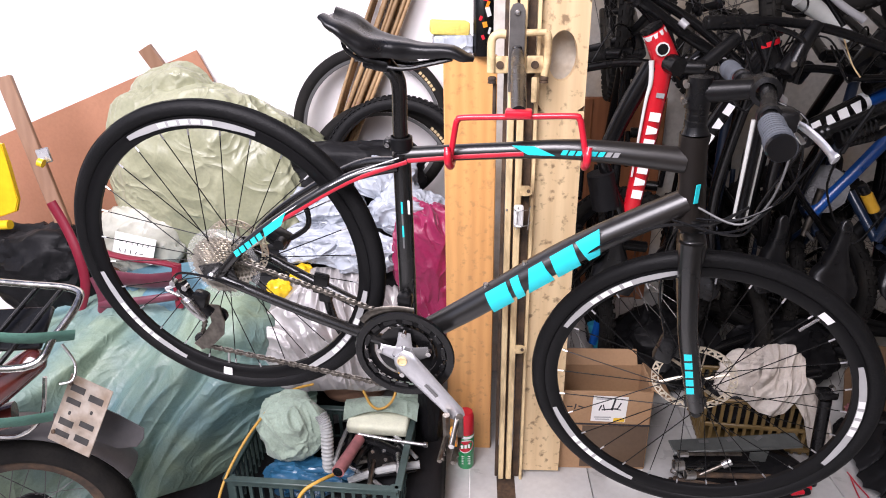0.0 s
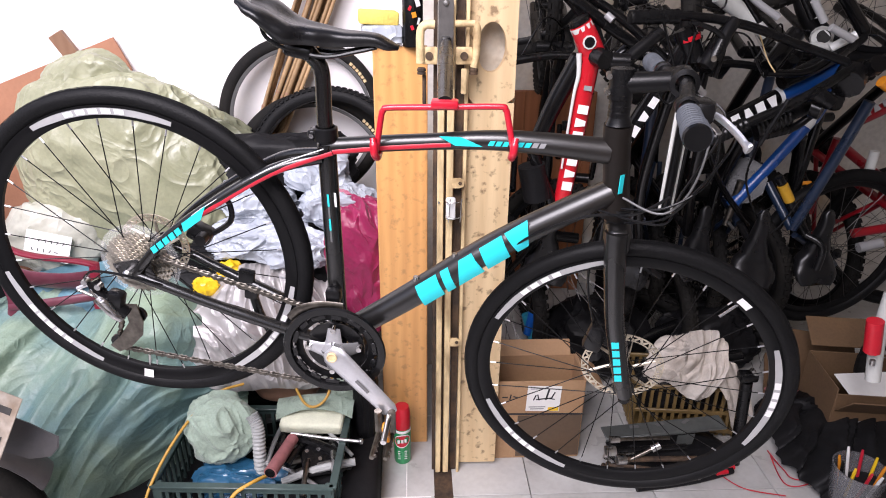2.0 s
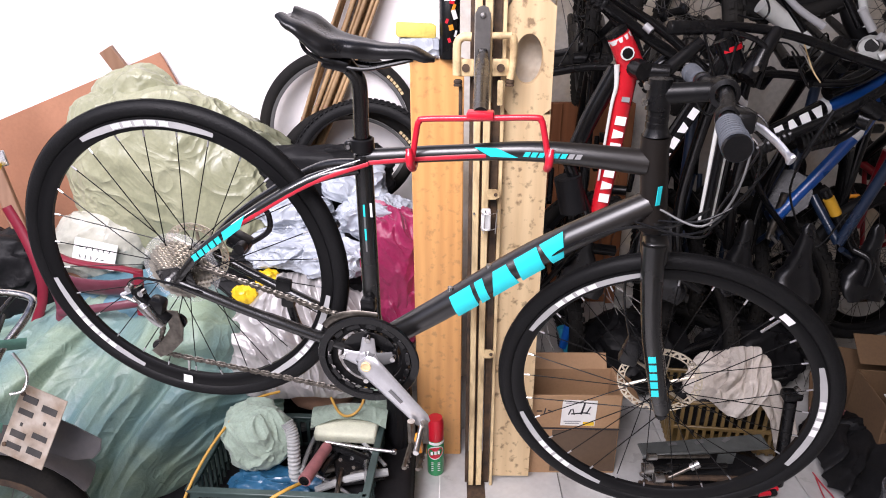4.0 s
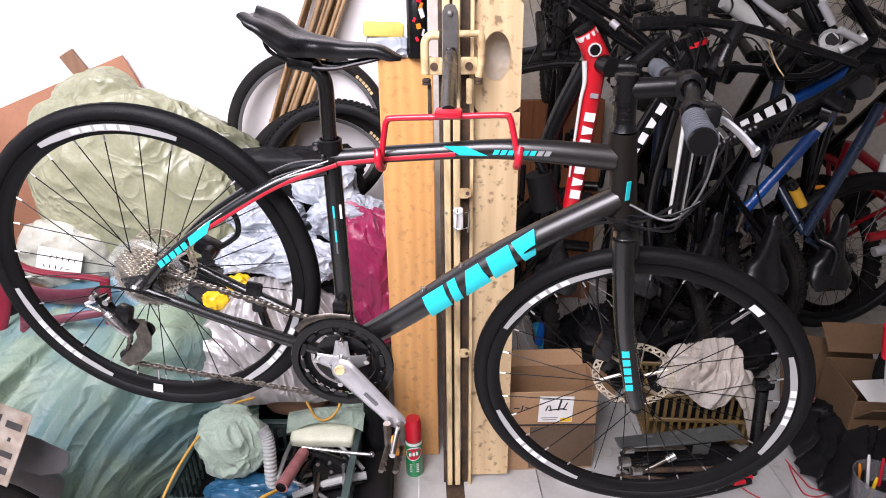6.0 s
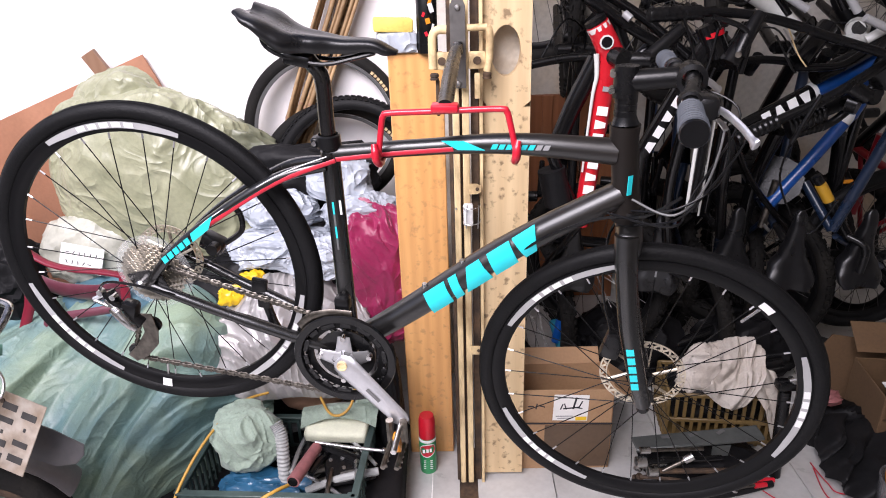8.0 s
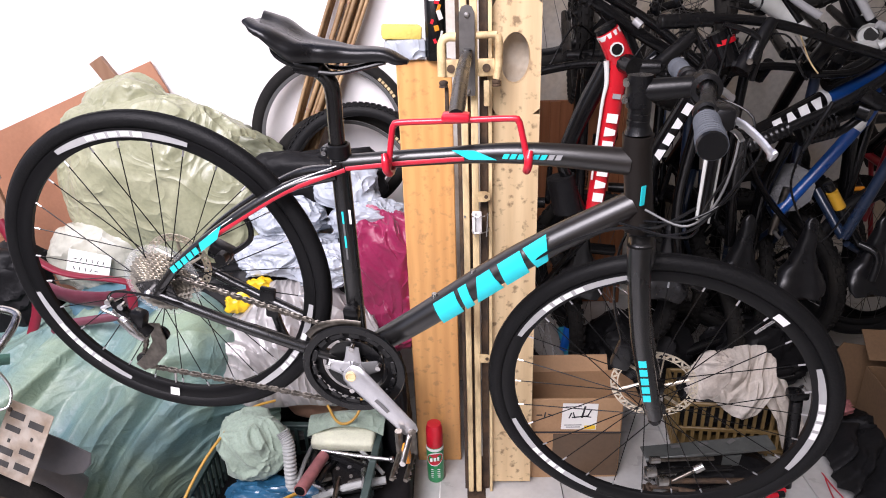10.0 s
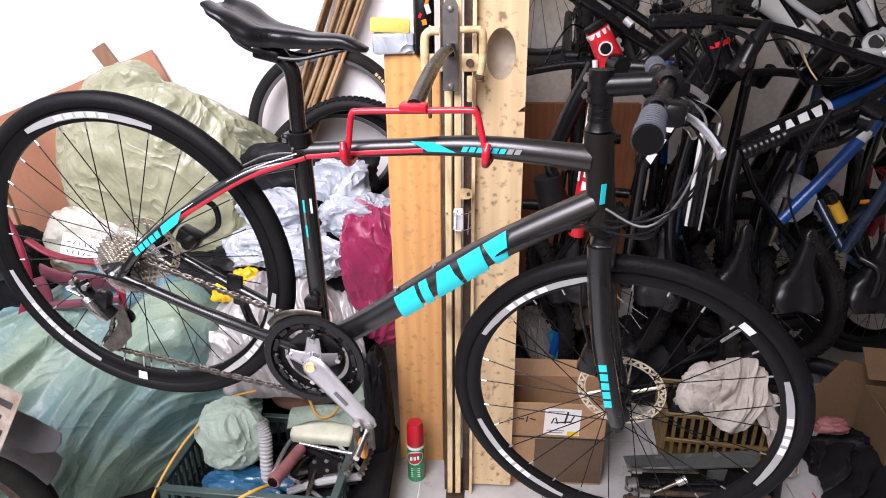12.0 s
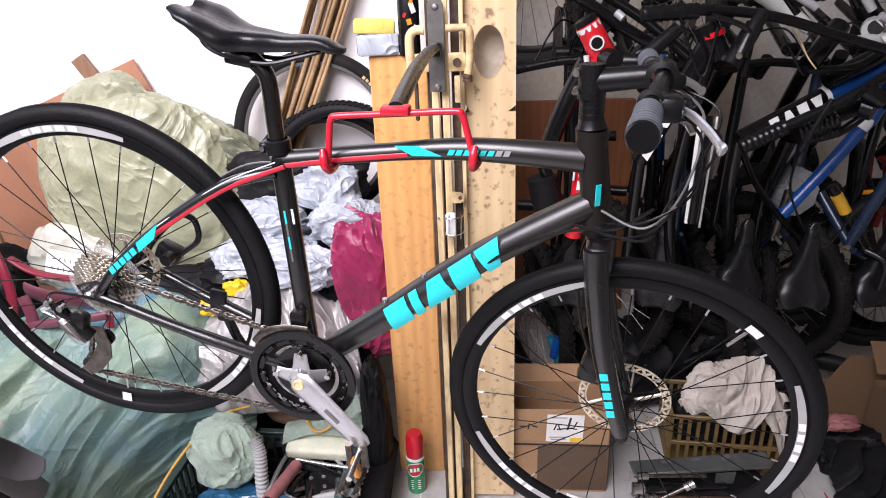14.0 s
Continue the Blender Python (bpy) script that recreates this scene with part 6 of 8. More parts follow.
def crate():
    """Open plastic crate with slotted sides, and what lies in it."""
    c = thing("plastic_crate", (-0.36, 0.31, 0.006), "dark green slotted plastic crate full of tools and rags", "crate")
    yaw = -3.0
    m = Matrix.Translation((-0.365, 0.305, 0.006)) @ pose(0, 0, 0, 0, 0, yaw)
    W, D, Hh = 0.50, 0.34, 0.215
    sides = ((0, -D / 2, 0, W), (0, D / 2, 180, W), (-W / 2, 0, -90, D), (W / 2, 0, 90, D))
    for sx, sy, ang, ln in sides:
        s = m @ pose(sx, sy, 0, 0, 0, ang)
        for w, t, h, z in ((ln, 0.010, 0.022, Hh - 0.011), (ln + 0.012, 0.022, 0.008, Hh), (ln, 0.010, 0.03, 0.015), (ln, 0.008, 0.012, 0.10)):
            bm = B()
            block(bm, (w, t, h), s @ pose(0, -0.003, z), 0.002)
            part("rail", bm, M_CRATE, c)
        n = int(ln / 0.030)
        for k in range(n + 1):
            bm = B()
            block(bm, (0.010, 0.008, Hh - 0.02), s @ pose(-ln / 2 + 0.005 + k * (ln - 0.01) / n, 0.001, Hh / 2), 0)
            part("slat", bm, M_CRATE, c)
    bm = B()
    block(bm, (W, D, 0.006), m @ pose(0, 0, 0.006), 0)
    part("base", bm, M_CRATE, c)
    for sx in (-1, 1):
        for sy in (-1, 1):
            bm = B()
            block(bm, (0.026, 0.026, Hh), m @ pose(sx * (W / 2 - 0.008), sy * (D / 2 - 0.008), Hh / 2), 0.004)
            part("corner_post", bm, M_CRATE, c)
    solo("cloth_sack", bag((-0.475, 0.33, 0.265), (0.105, 0.085, 0.105), 81, 0.12, 1.8, 6, crease=0.7), M_SAGE, (-0.475, 0.33, 0.15), "sage green cloth bundle tied with string in the crate", "bundle")
    solo("drain_hose", hose([(-0.372, 0.30, 0.335), (-0.355, 0.285, 0.30), (-0.352, 0.262, 0.22), (-0.352, 0.25, 0.12), (-0.35, 0.25, 0.05)], 0.0195), M_HOSE, (-0.35, 0.25, 0.02), "grey corrugated plastic hose in the crate", "hose")
    bm = B()
    block(bm, (0.20, 0.10, 0.045), pose(-0.215, 0.42, 0.225, 14, 0, -4), 0.012, 3)
    solo("foam_block", bm, M_FOAM, (-0.215, 0.42, 0.19), "cream foam block wrapped in green cloth", "foam")
    solo("cloth", drape([(-0.33, 0.47, 0.265), (-0.24, 0.48, 0.272), (-0.15, 0.48, 0.272), (-0.085, 0.47, 0.26)], [(-0.33, 0.40, 0.235), (-0.24, 0.405, 0.268), (-0.15, 0.405, 0.262), (-0.09, 0.40, 0.235)], 30, 14, (0, 0, 0.012), 0.012, 5, (2, 5)), M_SAGE, (-0.2, 0.45, 0.22), "green cloth folded over the foam block", "cloth")
    solo("cloth", bag((-0.11, 0.50, 0.29), (0.055, 0.045, 0.06), 83, 0.15, 1.8, 5, crease=0.8), M_SAGE, (-0.11, 0.5, 0.2), "green rag hanging at the crate's back edge", "cloth")
    g = thing("handle_tube", (-0.30, 0.22, 0.15), "dusty maroon pipe lying across the crate", "pipe")
    bm = B()
    rod(bm, (-0.262, 0.315, 0.232), (-0.300, 0.165, 0.238), 0.0175, 0.0195, 18)
    part("pipe", bm, M_TUBE, g)
    bm = B()
    rod(bm, (-0.3005, 0.1645, 0.2382), (-0.301, 0.162, 0.2383), 0.0145, 0.0145, 18)
    part("pipe_bore", bm, M_BLACKPL, g)
    bm = B()
    sweep(bm, [(-0.27, 0.335, 0.235), (-0.17, 0.315, 0.232), (-0.06, 0.30, 0.228)], [0.0055, 0.0055, 0.0055], 10)
    block(bm, (0.014, 0.014, 0.016), pose(-0.055, 0.30, 0.228), 0.003)
    solo("socket_wrench", bm, M_STEEL, (-0.16, 0.31, 0.22), "bright steel socket bar lying on the crate edge", "wrench")
    random.seed(21)
    for k in range(16):
        bm = B()
        x, y = random.uniform(-0.34, -0.14), random.uniform(0.22, 0.38)
        z = 0.14 + 0.06 * random.random()
        a = random.uniform(0, 3.14)
        L = random.uniform(0.05, 0.11)
        d = V(math.cos(a), math.sin(a), random.uniform(-0.1, 0.3)) * L
        sweep(bm, curve([V(x, y, z) - d, V(x, y, z + 0.01), V(x, y, z) + d], 8), random.uniform(0.005, 0.013), 8)
        solo("hand_tool", bm, (M_BLACKPL, M_STEEL, M_HOSE, M_CHAIN)[k % 4], (x, y, z - 0.02), ("black-handled hand tool in the crate", "bright steel tool in the crate", "grey plastic part in the crate", "oily steel part in the crate")[k % 4], "tool", "tools in the crate")
    lid = thing("perforated_cover", (-0.17, 0.29, 0.15), "dark perforated plate among the tools", "plate")
    bm = B()
    block(bm, (0.15, 0.10, 0.012), pose(-0.165, 0.30, 0.165, 25, 8, 20), 0.004)
    part("plate", bm, M_BLACKPL, lid)
    for k in range(12):
        bm = B()
        q = pose(-0.165, 0.30, 0.165, 25, 8, 20)
        rod(bm, q @ V(-0.055 + 0.036 * (k % 4), -0.03 + 0.03 * (k // 4), 0.006), q @ V(-0.055 + 0.036 * (k % 4), -0.03 + 0.03 * (k // 4), 0.0075), 0.006)
        part("stud", bm, M_STEEL, lid)
    solo("blue_sheet", bag((-0.42, 0.25, 0.13), (0.13, 0.06, 0.05), 85, 0.2, 1.8, 5, crease=0.9), M_BLUE, (-0.36, 0.26, 0.05), "crumpled blue plastic in the crate", "plastic")
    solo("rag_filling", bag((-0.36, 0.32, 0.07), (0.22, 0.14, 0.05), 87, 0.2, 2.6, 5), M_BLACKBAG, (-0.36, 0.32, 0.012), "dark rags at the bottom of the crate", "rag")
    M_YCAB = mat("yellow_cable", (0.55, 0.31, 0.05), 0.5, 0, 0.15, 12, 0.05)
    bm = B()
    sweep(bm, curve([(-0.42, 0.42, 0.36), (-0.50, 0.36, 0.36), (-0.58, 0.24, 0.30), (-0.635, 0.12, 0.20), (-0.635, 0.06, 0.10), (-0.60, 0.02, 0.02)], 40), 0.0042, 10)
    solo("cable", bm, M_YCAB, (-0.55, 0.2, 0.01), "yellow rubber cable looped over the crate", "cable")
    bm = B()
    sweep(bm, curve([(-0.29, 0.50, 0.32), (-0.24, 0.42, 0.285), (-0.20, 0.40, 0.285), (-0.165, 0.42, 0.31), (-0.15, 0.47, 0.37), (-0.14, 0.52, 0.41)], 36), 0.0042, 10)
    solo("cable", bm, M_YCAB, (-0.2, 0.45, 0.28), "yellow rubber cable curling over the foam", "cable")
    bm = B()
    sweep(bm, curve([(-0.30, 0.22, 0.19), (-0.35, 0.14, 0.225), (-0.40, 0.11, 0.20), (-0.43, 0.09, 0.10), (-0.45, 0.08, 0.015)], 30), 0.0055, 10)
    solo("cable", bm, M_YCAB, (-0.40, 0.1, 0.008), "thick yellow cable hanging over the crate front", "cable")


def hose(ctrl, r):
    bm = B()
    cv = curve(ctrl, 120)
    sweep(bm, cv, [r * (1.0 if i % 4 < 2 else 0.86) for i in range(len(cv))], 16)
    return bm


crate()


def lube_can():
    c = thing("spray_can", (0.066, 0.475, -0.001), "green and white spray can with a red cap", "spray can")
    x, y = 0.066, 0.475
    m = Matrix.Translation((x, y, 0))
    part("can_body", lathe(B(), [(0.0001, 0.0), (0.027, 0.0), (0.0285, 0.004), (0.0285, 0.13), (0.026, 0.142), (0.018, 0.150), (0.0001, 0.150)], m, 36, closed=False), M_GREEN, c, "green can")
    part("label_band", lathe(B(), [(0.0284, 0.128), (0.0290, 0.129), (0.0284, 0.137), (0.0276, 0.138)], m, 36), M_WHITE, c, "white band")

    def oval(r, z, ha, hz, mt, lean=0.0):
        bm = B()
        n = 28
        ring = []
        for k in range(n):
            t = k * math.tau / n
            a = -math.pi / 2 + ha * math.cos(t)
            ring.append(bm.verts.new(m @ V(r * math.cos(a), r * math.sin(a), z + hz * math.sin(t) + lean * math.cos(t))))
        mid = bm.verts.new(m @ V(0, -r - 0.0003, z))
        for k in range(n):
            bm.faces.new((mid, ring[k], ring[(k + 1) % n]))
        part("label_patch", bm, mt, c)

    oval(0.0291, 0.098, 1.05, 0.027, M_WHITE, 0.004)
    oval(0.0296, 0.098, 0.95, 0.023, M_RED, 0.004)
    for x, w in ((-0.012, 0.008), (0.0, 0.008), (0.011, 0.007)):
        bm = B()
        block(bm, (w, 0.0014, 0.014), m @ pose(x, -0.0300 + 9 * x * x, 0.099 + 0.2 * x), 0.0004)
        part("label_patch", bm, M_WHITE, c)
    for k in range(5):
        bm = B()
        block(bm, (0.030, 0.0012, 0.002), m @ pose(0.001, -0.0270, 0.056 - 0.008 * k), 0)
        part("label_bar", bm, M_WHITE, c)
    part("cap", lathe(B(), [(0.0268, 0.140), (0.0278, 0.142), (0.0270, 0.205), (0.0225, 0.222), (0.0001, 0.224)], m, 36, closed=False), M_REDCAP, c, "red plastic cap")


lube_can()


def shelf_things():
    s = thing("sponge_pack", (0.035, 0.58, 1.353), "clear pack of yellow and grey scouring sponges on the board", "sponge pack")
    bm = B()
    block(bm, (0.105, 0.07, 0.035), pose(0.02, 0.575, 1.425, 0, 3, 8), 0.006, 2)
    part("sponge", bm, mat("yellow_sponge", (0.80, 0.62, 0.14), 0.85, 0, 0.15, 25, 0.4, 160), s, "yellow sponge")
    bm = B()
    block(bm, (0.11, 0.075, 0.055), pose(0.028, 0.575, 1.381, 0, 0, 6), 0.010, 2)
    part("wrapping", bm, M_PBAG, s, "milky plastic wrapping")
    c = thing("spray_can", (0.112, 0.555, 1.353), "black spray can with a flame picture on the board", "spray can")
    m = Matrix.Translation((0.112, 0.555, 1.353))
    part("can_body", lathe(B(), [(0.0001, 0), (0.0265, 0), (0.0275, 0.004), (0.0275, 0.19), (0.02, 0.205), (0.0001, 0.205)], m, 32, closed=False), M_BLACKPL, c)
    random.seed(4)
    for k in range(7):
        bm = B()
        block(bm, (random.uniform(0.006, 0.014), 0.0012, random.uniform(0.010, 0.028)), m @ pose(0, 0, 0, 0, 0, random.uniform(-30, 40)) @ pose(0, -0.0282, 0.05 + 0.016 * k, 0, random.uniform(-30, 30), 0), 0.0003)
        part("print_patch", bm, (M_REDCAP, M_WHITE, M_ORANGE)[k % 3], c)
    for k in range(3):
        bm = B()
        block(bm, (0.028, 0.0012, 0.004), m @ pose(0, -0.0282, 0.15 + 0.009 * k), 0)
        part("print_bar", bm, M_WHITE, c)
    # small caged socket on the track
    w = thing("wire_guard_socket", (0.222, 0.385, 0.94), "small white socket in a wire guard on the track", "socket")
    bm = B()
    block(bm, (0.026, 0.020, 0.062), pose(0.211, 0.378, 0.952), 0.005, 2)
    part("socket_body", bm, M_WHITE, w)
    for z in (0.930, 0.975):
        bm = B()
        sweep(bm, curve([(0.198, 0.385, z), (0.20, 0.362, z), (0.222, 0.358, z), (0.240, 0.372, z), (0.244, 0.395, z)], 16), 0.0014, 6)
        part("guard_wire", bm, M_STEEL, w)
    for x in (0.205, 0.236):
        bm = B()
        sweep(bm, [(x, 0.362, 0.918), (x + 0.003, 0.36, 0.985)], 0.0014, 6)
        part("guard_wire", bm, M_STEEL, w)


shelf_things()

# ---- right: boxes, tools and the stored bikes ----
def floor_tiles():
    bm = B()
    block(bm, (0.397, 0.397, 0.010), None, 0.0015)
    me = bpy.data.meshes.new("tile")
    bm.to_mesh(me)
    bm.free()
    me.materials.append(M_FLOOR)
    for i in range(-5, 8):
        for j in range(-6, 5):
            o = new("tile", me)
            o.parent = floor
            o.matrix_basis = Matrix.Translation((0.28 + 0.4 * i - 0.6, 0.1 + 0.4 * j + 1.2, 0.105))


floor_tiles()


def carton():
    c = thing("cardboard_box", (0.52, 0.56, 0.0), "open cardboard box with a shipping label and brown tape", "box")
    x0, x1, y0, y1, h = 0.372, 0.668, 0.470, 0.625, 0.316
    t = 0.006
    for nm, sz, at in (("front_panel", (x1 - x0, t, h), ((x0 + x1) / 2, y0, h / 2)), ("back_panel", (x1 - x0, t, h), ((x0 + x1) / 2, y1, h / 2)), ("side_panel", (t, y1 - y0, h), (x0, (y0 + y1) / 2, h / 2)), ("side_panel", (t, y1 - y0, h), (x1, (y0 + y1) / 2, h / 2)), ("base_panel", (x1 - x0 - 0.01, y1 - y0 - 0.01, t), ((x0 + x1) / 2, (y0 + y1) / 2, t))):
        bm = B()
        block(bm, sz, pose(*at), 0.0015)
        part(nm, bm, M_CARD, c)
    bm = B()
    block(bm, (x1 - x0 - 0.01, t, 0.060), pose((x0 + x1) / 2 - 0.01, y1 + 0.018, h + 0.016, -42, 0, 0), 0.0015)
    part("flap", bm, M_CARD, c, "raised cardboard flap")
    bm = B()
    block(bm, (0.09, y1 - y0, t), pose(x1 + 0.035, (y0 + y1) / 2, h - 0.02, 0, 38, 0), 0.0015)
    part("flap", bm, M_CARD, c, "loose side flap")
    bm = B()
    block(bm, (0.215, 0.0015, 0.17), pose(x1 - 0.109, y0 - 0.0042, 0.095), 0)
    part("wrap", bm, M_CARDD, c, "dark brown printed wrap")
    bm = B()
    block(bm, (0.30, 0.0012, 0.006), pose(0.52, y0 - 0.0052, 0.187, 0, 1, 0), 0)
    part("tape_seam", bm, M_INK, c)
    bm = B()
    block(bm, (0.112, 0.0012, 0.100), pose(0.533, y0 - 0.0060, 0.250, 0, 2, 0), 0)
    lb = part("shipping_label", bm, M_PAPER, c, "white shipping label with ink bars")
    for x, z, w, h2, a, mt in ((0.012, 0.018, 0.006, 0.045, 12, M_INK), (0.0, 0.0, 0.05, 0.004, -6, M_INK), (-0.03, 0.005, 0.004, 0.022, 20, M_INK), (-0.018, 0.006, 0.004, 0.024, -16, M_INK), (0.03, 0.012, 0.004, 0.03, 24, M_INK), (0.022, 0.0, 0.030, 0.003, 10, M_INK), (0.034, -0.042, 0.036, 0.014, 0, M_YELLOW), (-0.02, 0.04, 0.05, 0.003, 0, M_LGREY), (-0.02, -0.032, 0.055, 0.003, 0, M_LGREY), (-0.02, -0.04, 0.045, 0.003, 0, M_LGREY)):
        bm = B()
        block(bm, (w, 0.0010, h2), pose(0.533 + x, y0 - 0.0072, 0.250 + z, 0, a, 0), 0)
        part("label_bar", bm, mt, lb)
    for k in range(3):
        bm = B()
        block(bm, (0.004 if k % 2 else 0.018, 0.001, 0.022 if k % 2 else 0.004), pose(0.405 + 0.018 * k, y0 - 0.0042, 0.256, 0, 10 * k, 0), 0)
        part("pen_mark", bm, M_INK, c)


carton()


def basket_and_rag():
    c = thing("plastic_basket", (1.08, 0.66, 0.006), "ochre slotted plastic basket under a dirty rag", "basket")
    W, D, Hh = 0.36, 0.20, 0.20
    m = Matrix.Translation((1.08, 0.665, 0.006)) @ pose(0, 0, 0, 0, 0, -6)
    for sx, sy, ang, ln in ((0, -D / 2, 0, W), (0, D / 2, 180, W), (-W / 2, 0, -90, D), (W / 2, 0, 90, D)):
        s = m @ pose(sx, sy, 0, 0, 0, ang)
        for z in (0.02, 0.10, Hh):
            bm = B()
            block(bm, (ln, 0.010, 0.016), s @ pose(0, 0, z), 0.003)
            part("rail", bm, M_BASKET, c)
        n = int(ln / 0.026)
        for k in range(n + 1):
            bm = B()
            block(bm, (0.011, 0.006, Hh), s @ pose(-ln / 2 + k * ln / n, 0, Hh / 2 + 0.004), 0)
            part("slat", bm, M_BASKET, c)
    bm = B()
    block(bm, (W, D, 0.006), m @ pose(0, 0, 0.012), 0)
    part("base", bm, M_BASKET, c)
    solo("black_bag", bag((1.08, 0.665, 0.15), (0.165, 0.085, 0.11), 95, 0.12, 2.2, 5, power=3.5), M_BLACKBAG, (1.08, 0.665, 0.04), "dark stuffing in the basket", "bag")
    solo("rag", bag((1.055, 0.645, 0.262), (0.105, 0.075, 0.085), 91, 0.2, 1.5, 6, crease=0.9, tip=0.15, power=2.8, stretch=(1.4, 1, 0.7)), M_RAG, (1.05, 0.655, 0.16), "dirty white rag heaped on the basket", "rag")
    solo("rag", drape([(1.068, 0.660, 0.375), (1.130, 0.650, 0.385), (1.180, 0.640, 0.352)], [(0.979, 0.550, 0.243), (1.074, 0.540, 0.168), (1.148, 0.550, 0.207)], 110, 90, (0.0, -0.05, 0.03), 0.042, 9, (2.2, 6.5), fine=1.1), M_RAG, (1.05, 0.6, 0.2), "dirty white rag thrown over the basket", "rag")
    solo("rag", drape([(1.094, 0.570, 0.342), (1.161, 0.600, 0.310), (1.238, 0.620, 0.261)], [(1.225, 0.530, 0.066), (1.284, 0.530, 0.016), (1.331, 0.560, 0.002)], 60, 60, (0.0, -0.02, 0.02), 0.03, 6, (1.5, 3)), M_RAG, (1.15, 0.57, 0.05), "dirty white cloth hanging over the basket edge", "rag")
    solo("grey_pouch", bag((1.045, 0.720, 0.230), (0.06, 0.03, 0.06), 97, 0.1, 2, 4), M_LGREY, (0.97, 0.72, 0.24), "grey pouch behind the rag", "pouch")


basket_and_rag()


def tool_pile():
    t = thing("steel_tray", (0.93, 0.42, 0.10), "dusty grey folded steel tray on top of the tools", "tray")
    m = frame_of((1.0, 0.10, 0.015), (-0.02, -0.12, 1), (0.935, 0.425, 0.155))
    bm = B()
    block(bm, (0.42, 0.056, 0.006), m, 0.003)
    part("top", bm, M_TRAY, t)
    bm = B()
    block(bm, (0.42, 0.005, 0.010), m @ pose(0, -0.028, -0.004), 0.002)
    part("front_lip", bm, M_TRAY, t)
    bm = B()
    slab(bm, [(-0.03, 0), (0.03, 0), (0.028, -0.05), (0.014, -0.085), (-0.014, -0.085), (-0.028, -0.05)], 0.005, m @ pose(0.065, -0.033, -0.008, 90, 0, 0), 0.001)
    tg = part("bracket", bm, M_TRAY, t)
    bm = B()
    block(bm, (0.006, 0.003, 0.024), m @ pose(0.065, -0.040, -0.058), 0)
    part("slot", bm, M_INK, tg)
    for k in range(3):
        bm = B()
        block(bm, (0.03, 0.012, 0.001), m @ pose(-0.10 + 0.09 * k, 0.01, 0.0055, 0, 0, 15 * k), 0)
        part("scuff", bm, M_DGREY, t)
    solo("tool_roll", bag((0.96, 0.45, 0.055), (0.19, 0.085, 0.052), 101, 0.12, 2.2, 5, power=3), M_BLACKBAG, (0.96, 0.46, 0.006), "black tool roll under the steel tray", "tool roll")
    for k, (a, b, r) in enumerate((((0.736, 0.345, 0.131), (0.995, 0.370, 0.120), 0.017), ((0.772, 0.335, 0.103), (1.034, 0.360, 0.077), 0.016), ((0.748, 0.355, 0.167), (0.934, 0.370, 0.157), 0.011), ((0.880, 0.340, 0.147), (0.788, 0.335, 0.093), 0.012))):
        w = thing("box_spanner", a, "steel tube spanner with a round open end", "spanner", "spanners on the floor")
        a, b = Vector(a), Vector(b)
        bm = B()
        d = (b - a).normalized()
        rod(bm, a, b, r * 0.55, None, 14)
        part("shank", bm, (M_BLACKPL, M_RUST, M_CHAIN, M_CHAIN)[k], w)
        bm = B()
        lathe(bm, [(r * 0.72, 0.0), (r, 0.0), (r, 0.03), (r * 0.72, 0.03)], frame_of(d.orthogonal(), d, a - d * 0.015), 24)
        part("socket", bm, M_STEEL, w)
    bm = B()
    sweep(bm, curve([(0.772, 0.345, 0.030), (0.901, 0.376, 0.035), (1.090, 0.390, 0.040), (1.178, 0.399, 0.040)], 16), 0.010, 10)
    solo("pry_bar", bm, M_RUST, (0.95, 0.40, 0.01), "long rusty bar lying before the tools", "bar")
    bm = B()
    sweep(bm, curve([(0.789, 0.356, 0.060), (0.863, 0.390, 0.075), (0.970, 0.426, 0.085)], 10), 0.006, 8)
    solo("ratchet", bm, M_STEEL, (0.88, 0.42, 0.05), "bright steel ratchet on the tool roll", "ratchet")
    bm = B()
    sweep(bm, curve([(1.169, 0.369, 0.015), (1.015, 0.329, 0.012), (0.824, 0.302, 0.012)], 14), 0.012, 10)
    solo("hose_piece", bm, M_NAVY, (1.0, 0.36, 0.004), "dark hose on the floor before the tools", "hose")
    random.seed(77)
    for k in range(16):
        x, y, z = random.uniform(0.80, 1.12), random.uniform(0.325, 0.40), random.uniform(0.016, 0.075)
        a, ln = random.uniform(-0.5, 0.5), random.uniform(0.05, 0.10)
        dx, dy = ln * math.cos(a), ln * 0.5 * math.sin(a)
        w = thing("hand_tool", (x, y, z - 0.012), ("black plastic-handled pliers in the tool pile", "dull steel spanner in the tool pile", "rusty steel tool in the tool pile", "red-handled tool in the tool pile")[k % 4], "tool", "tools under the tray")
        bm = B()
        sweep(bm, curve([(x - dx, y - dy, z), (x, y, z + 0.006), (x + dx, y + dy, z + 0.003)], 10), 0.0065, 10, squash=0.6, up=(0, 0, 1))
        part("shank", bm, (M_BLACKPL, M_STEEL, M_RUST, M_CHAIN)[k % 4], w)
        bm = B()
        lathe(bm, [(0.006, -0.004), (0.013, -0.004), (0.014, 0.0), (0.013, 0.004), (0.006, 0.004)], pose(x - dx, y - dy, z, random.uniform(20, 70), 0, 30 * k), 18)
        part("jaw", bm, (M_CHAIN, M_STEEL, M_RUST, M_STEEL)[k % 4], w)
        bm = B()
        sweep(bm, [(x + dx * 0.3, y + dy * 0.3, z + 0.004), (x + dx * 1.05, y + dy * 1.05, z + 0.003)], [0.009, 0.0075], 10)
        part("grip", bm, (M_BLACKPL, M_CHAIN, M_RUST, M_REDCAP)[k % 4], w)
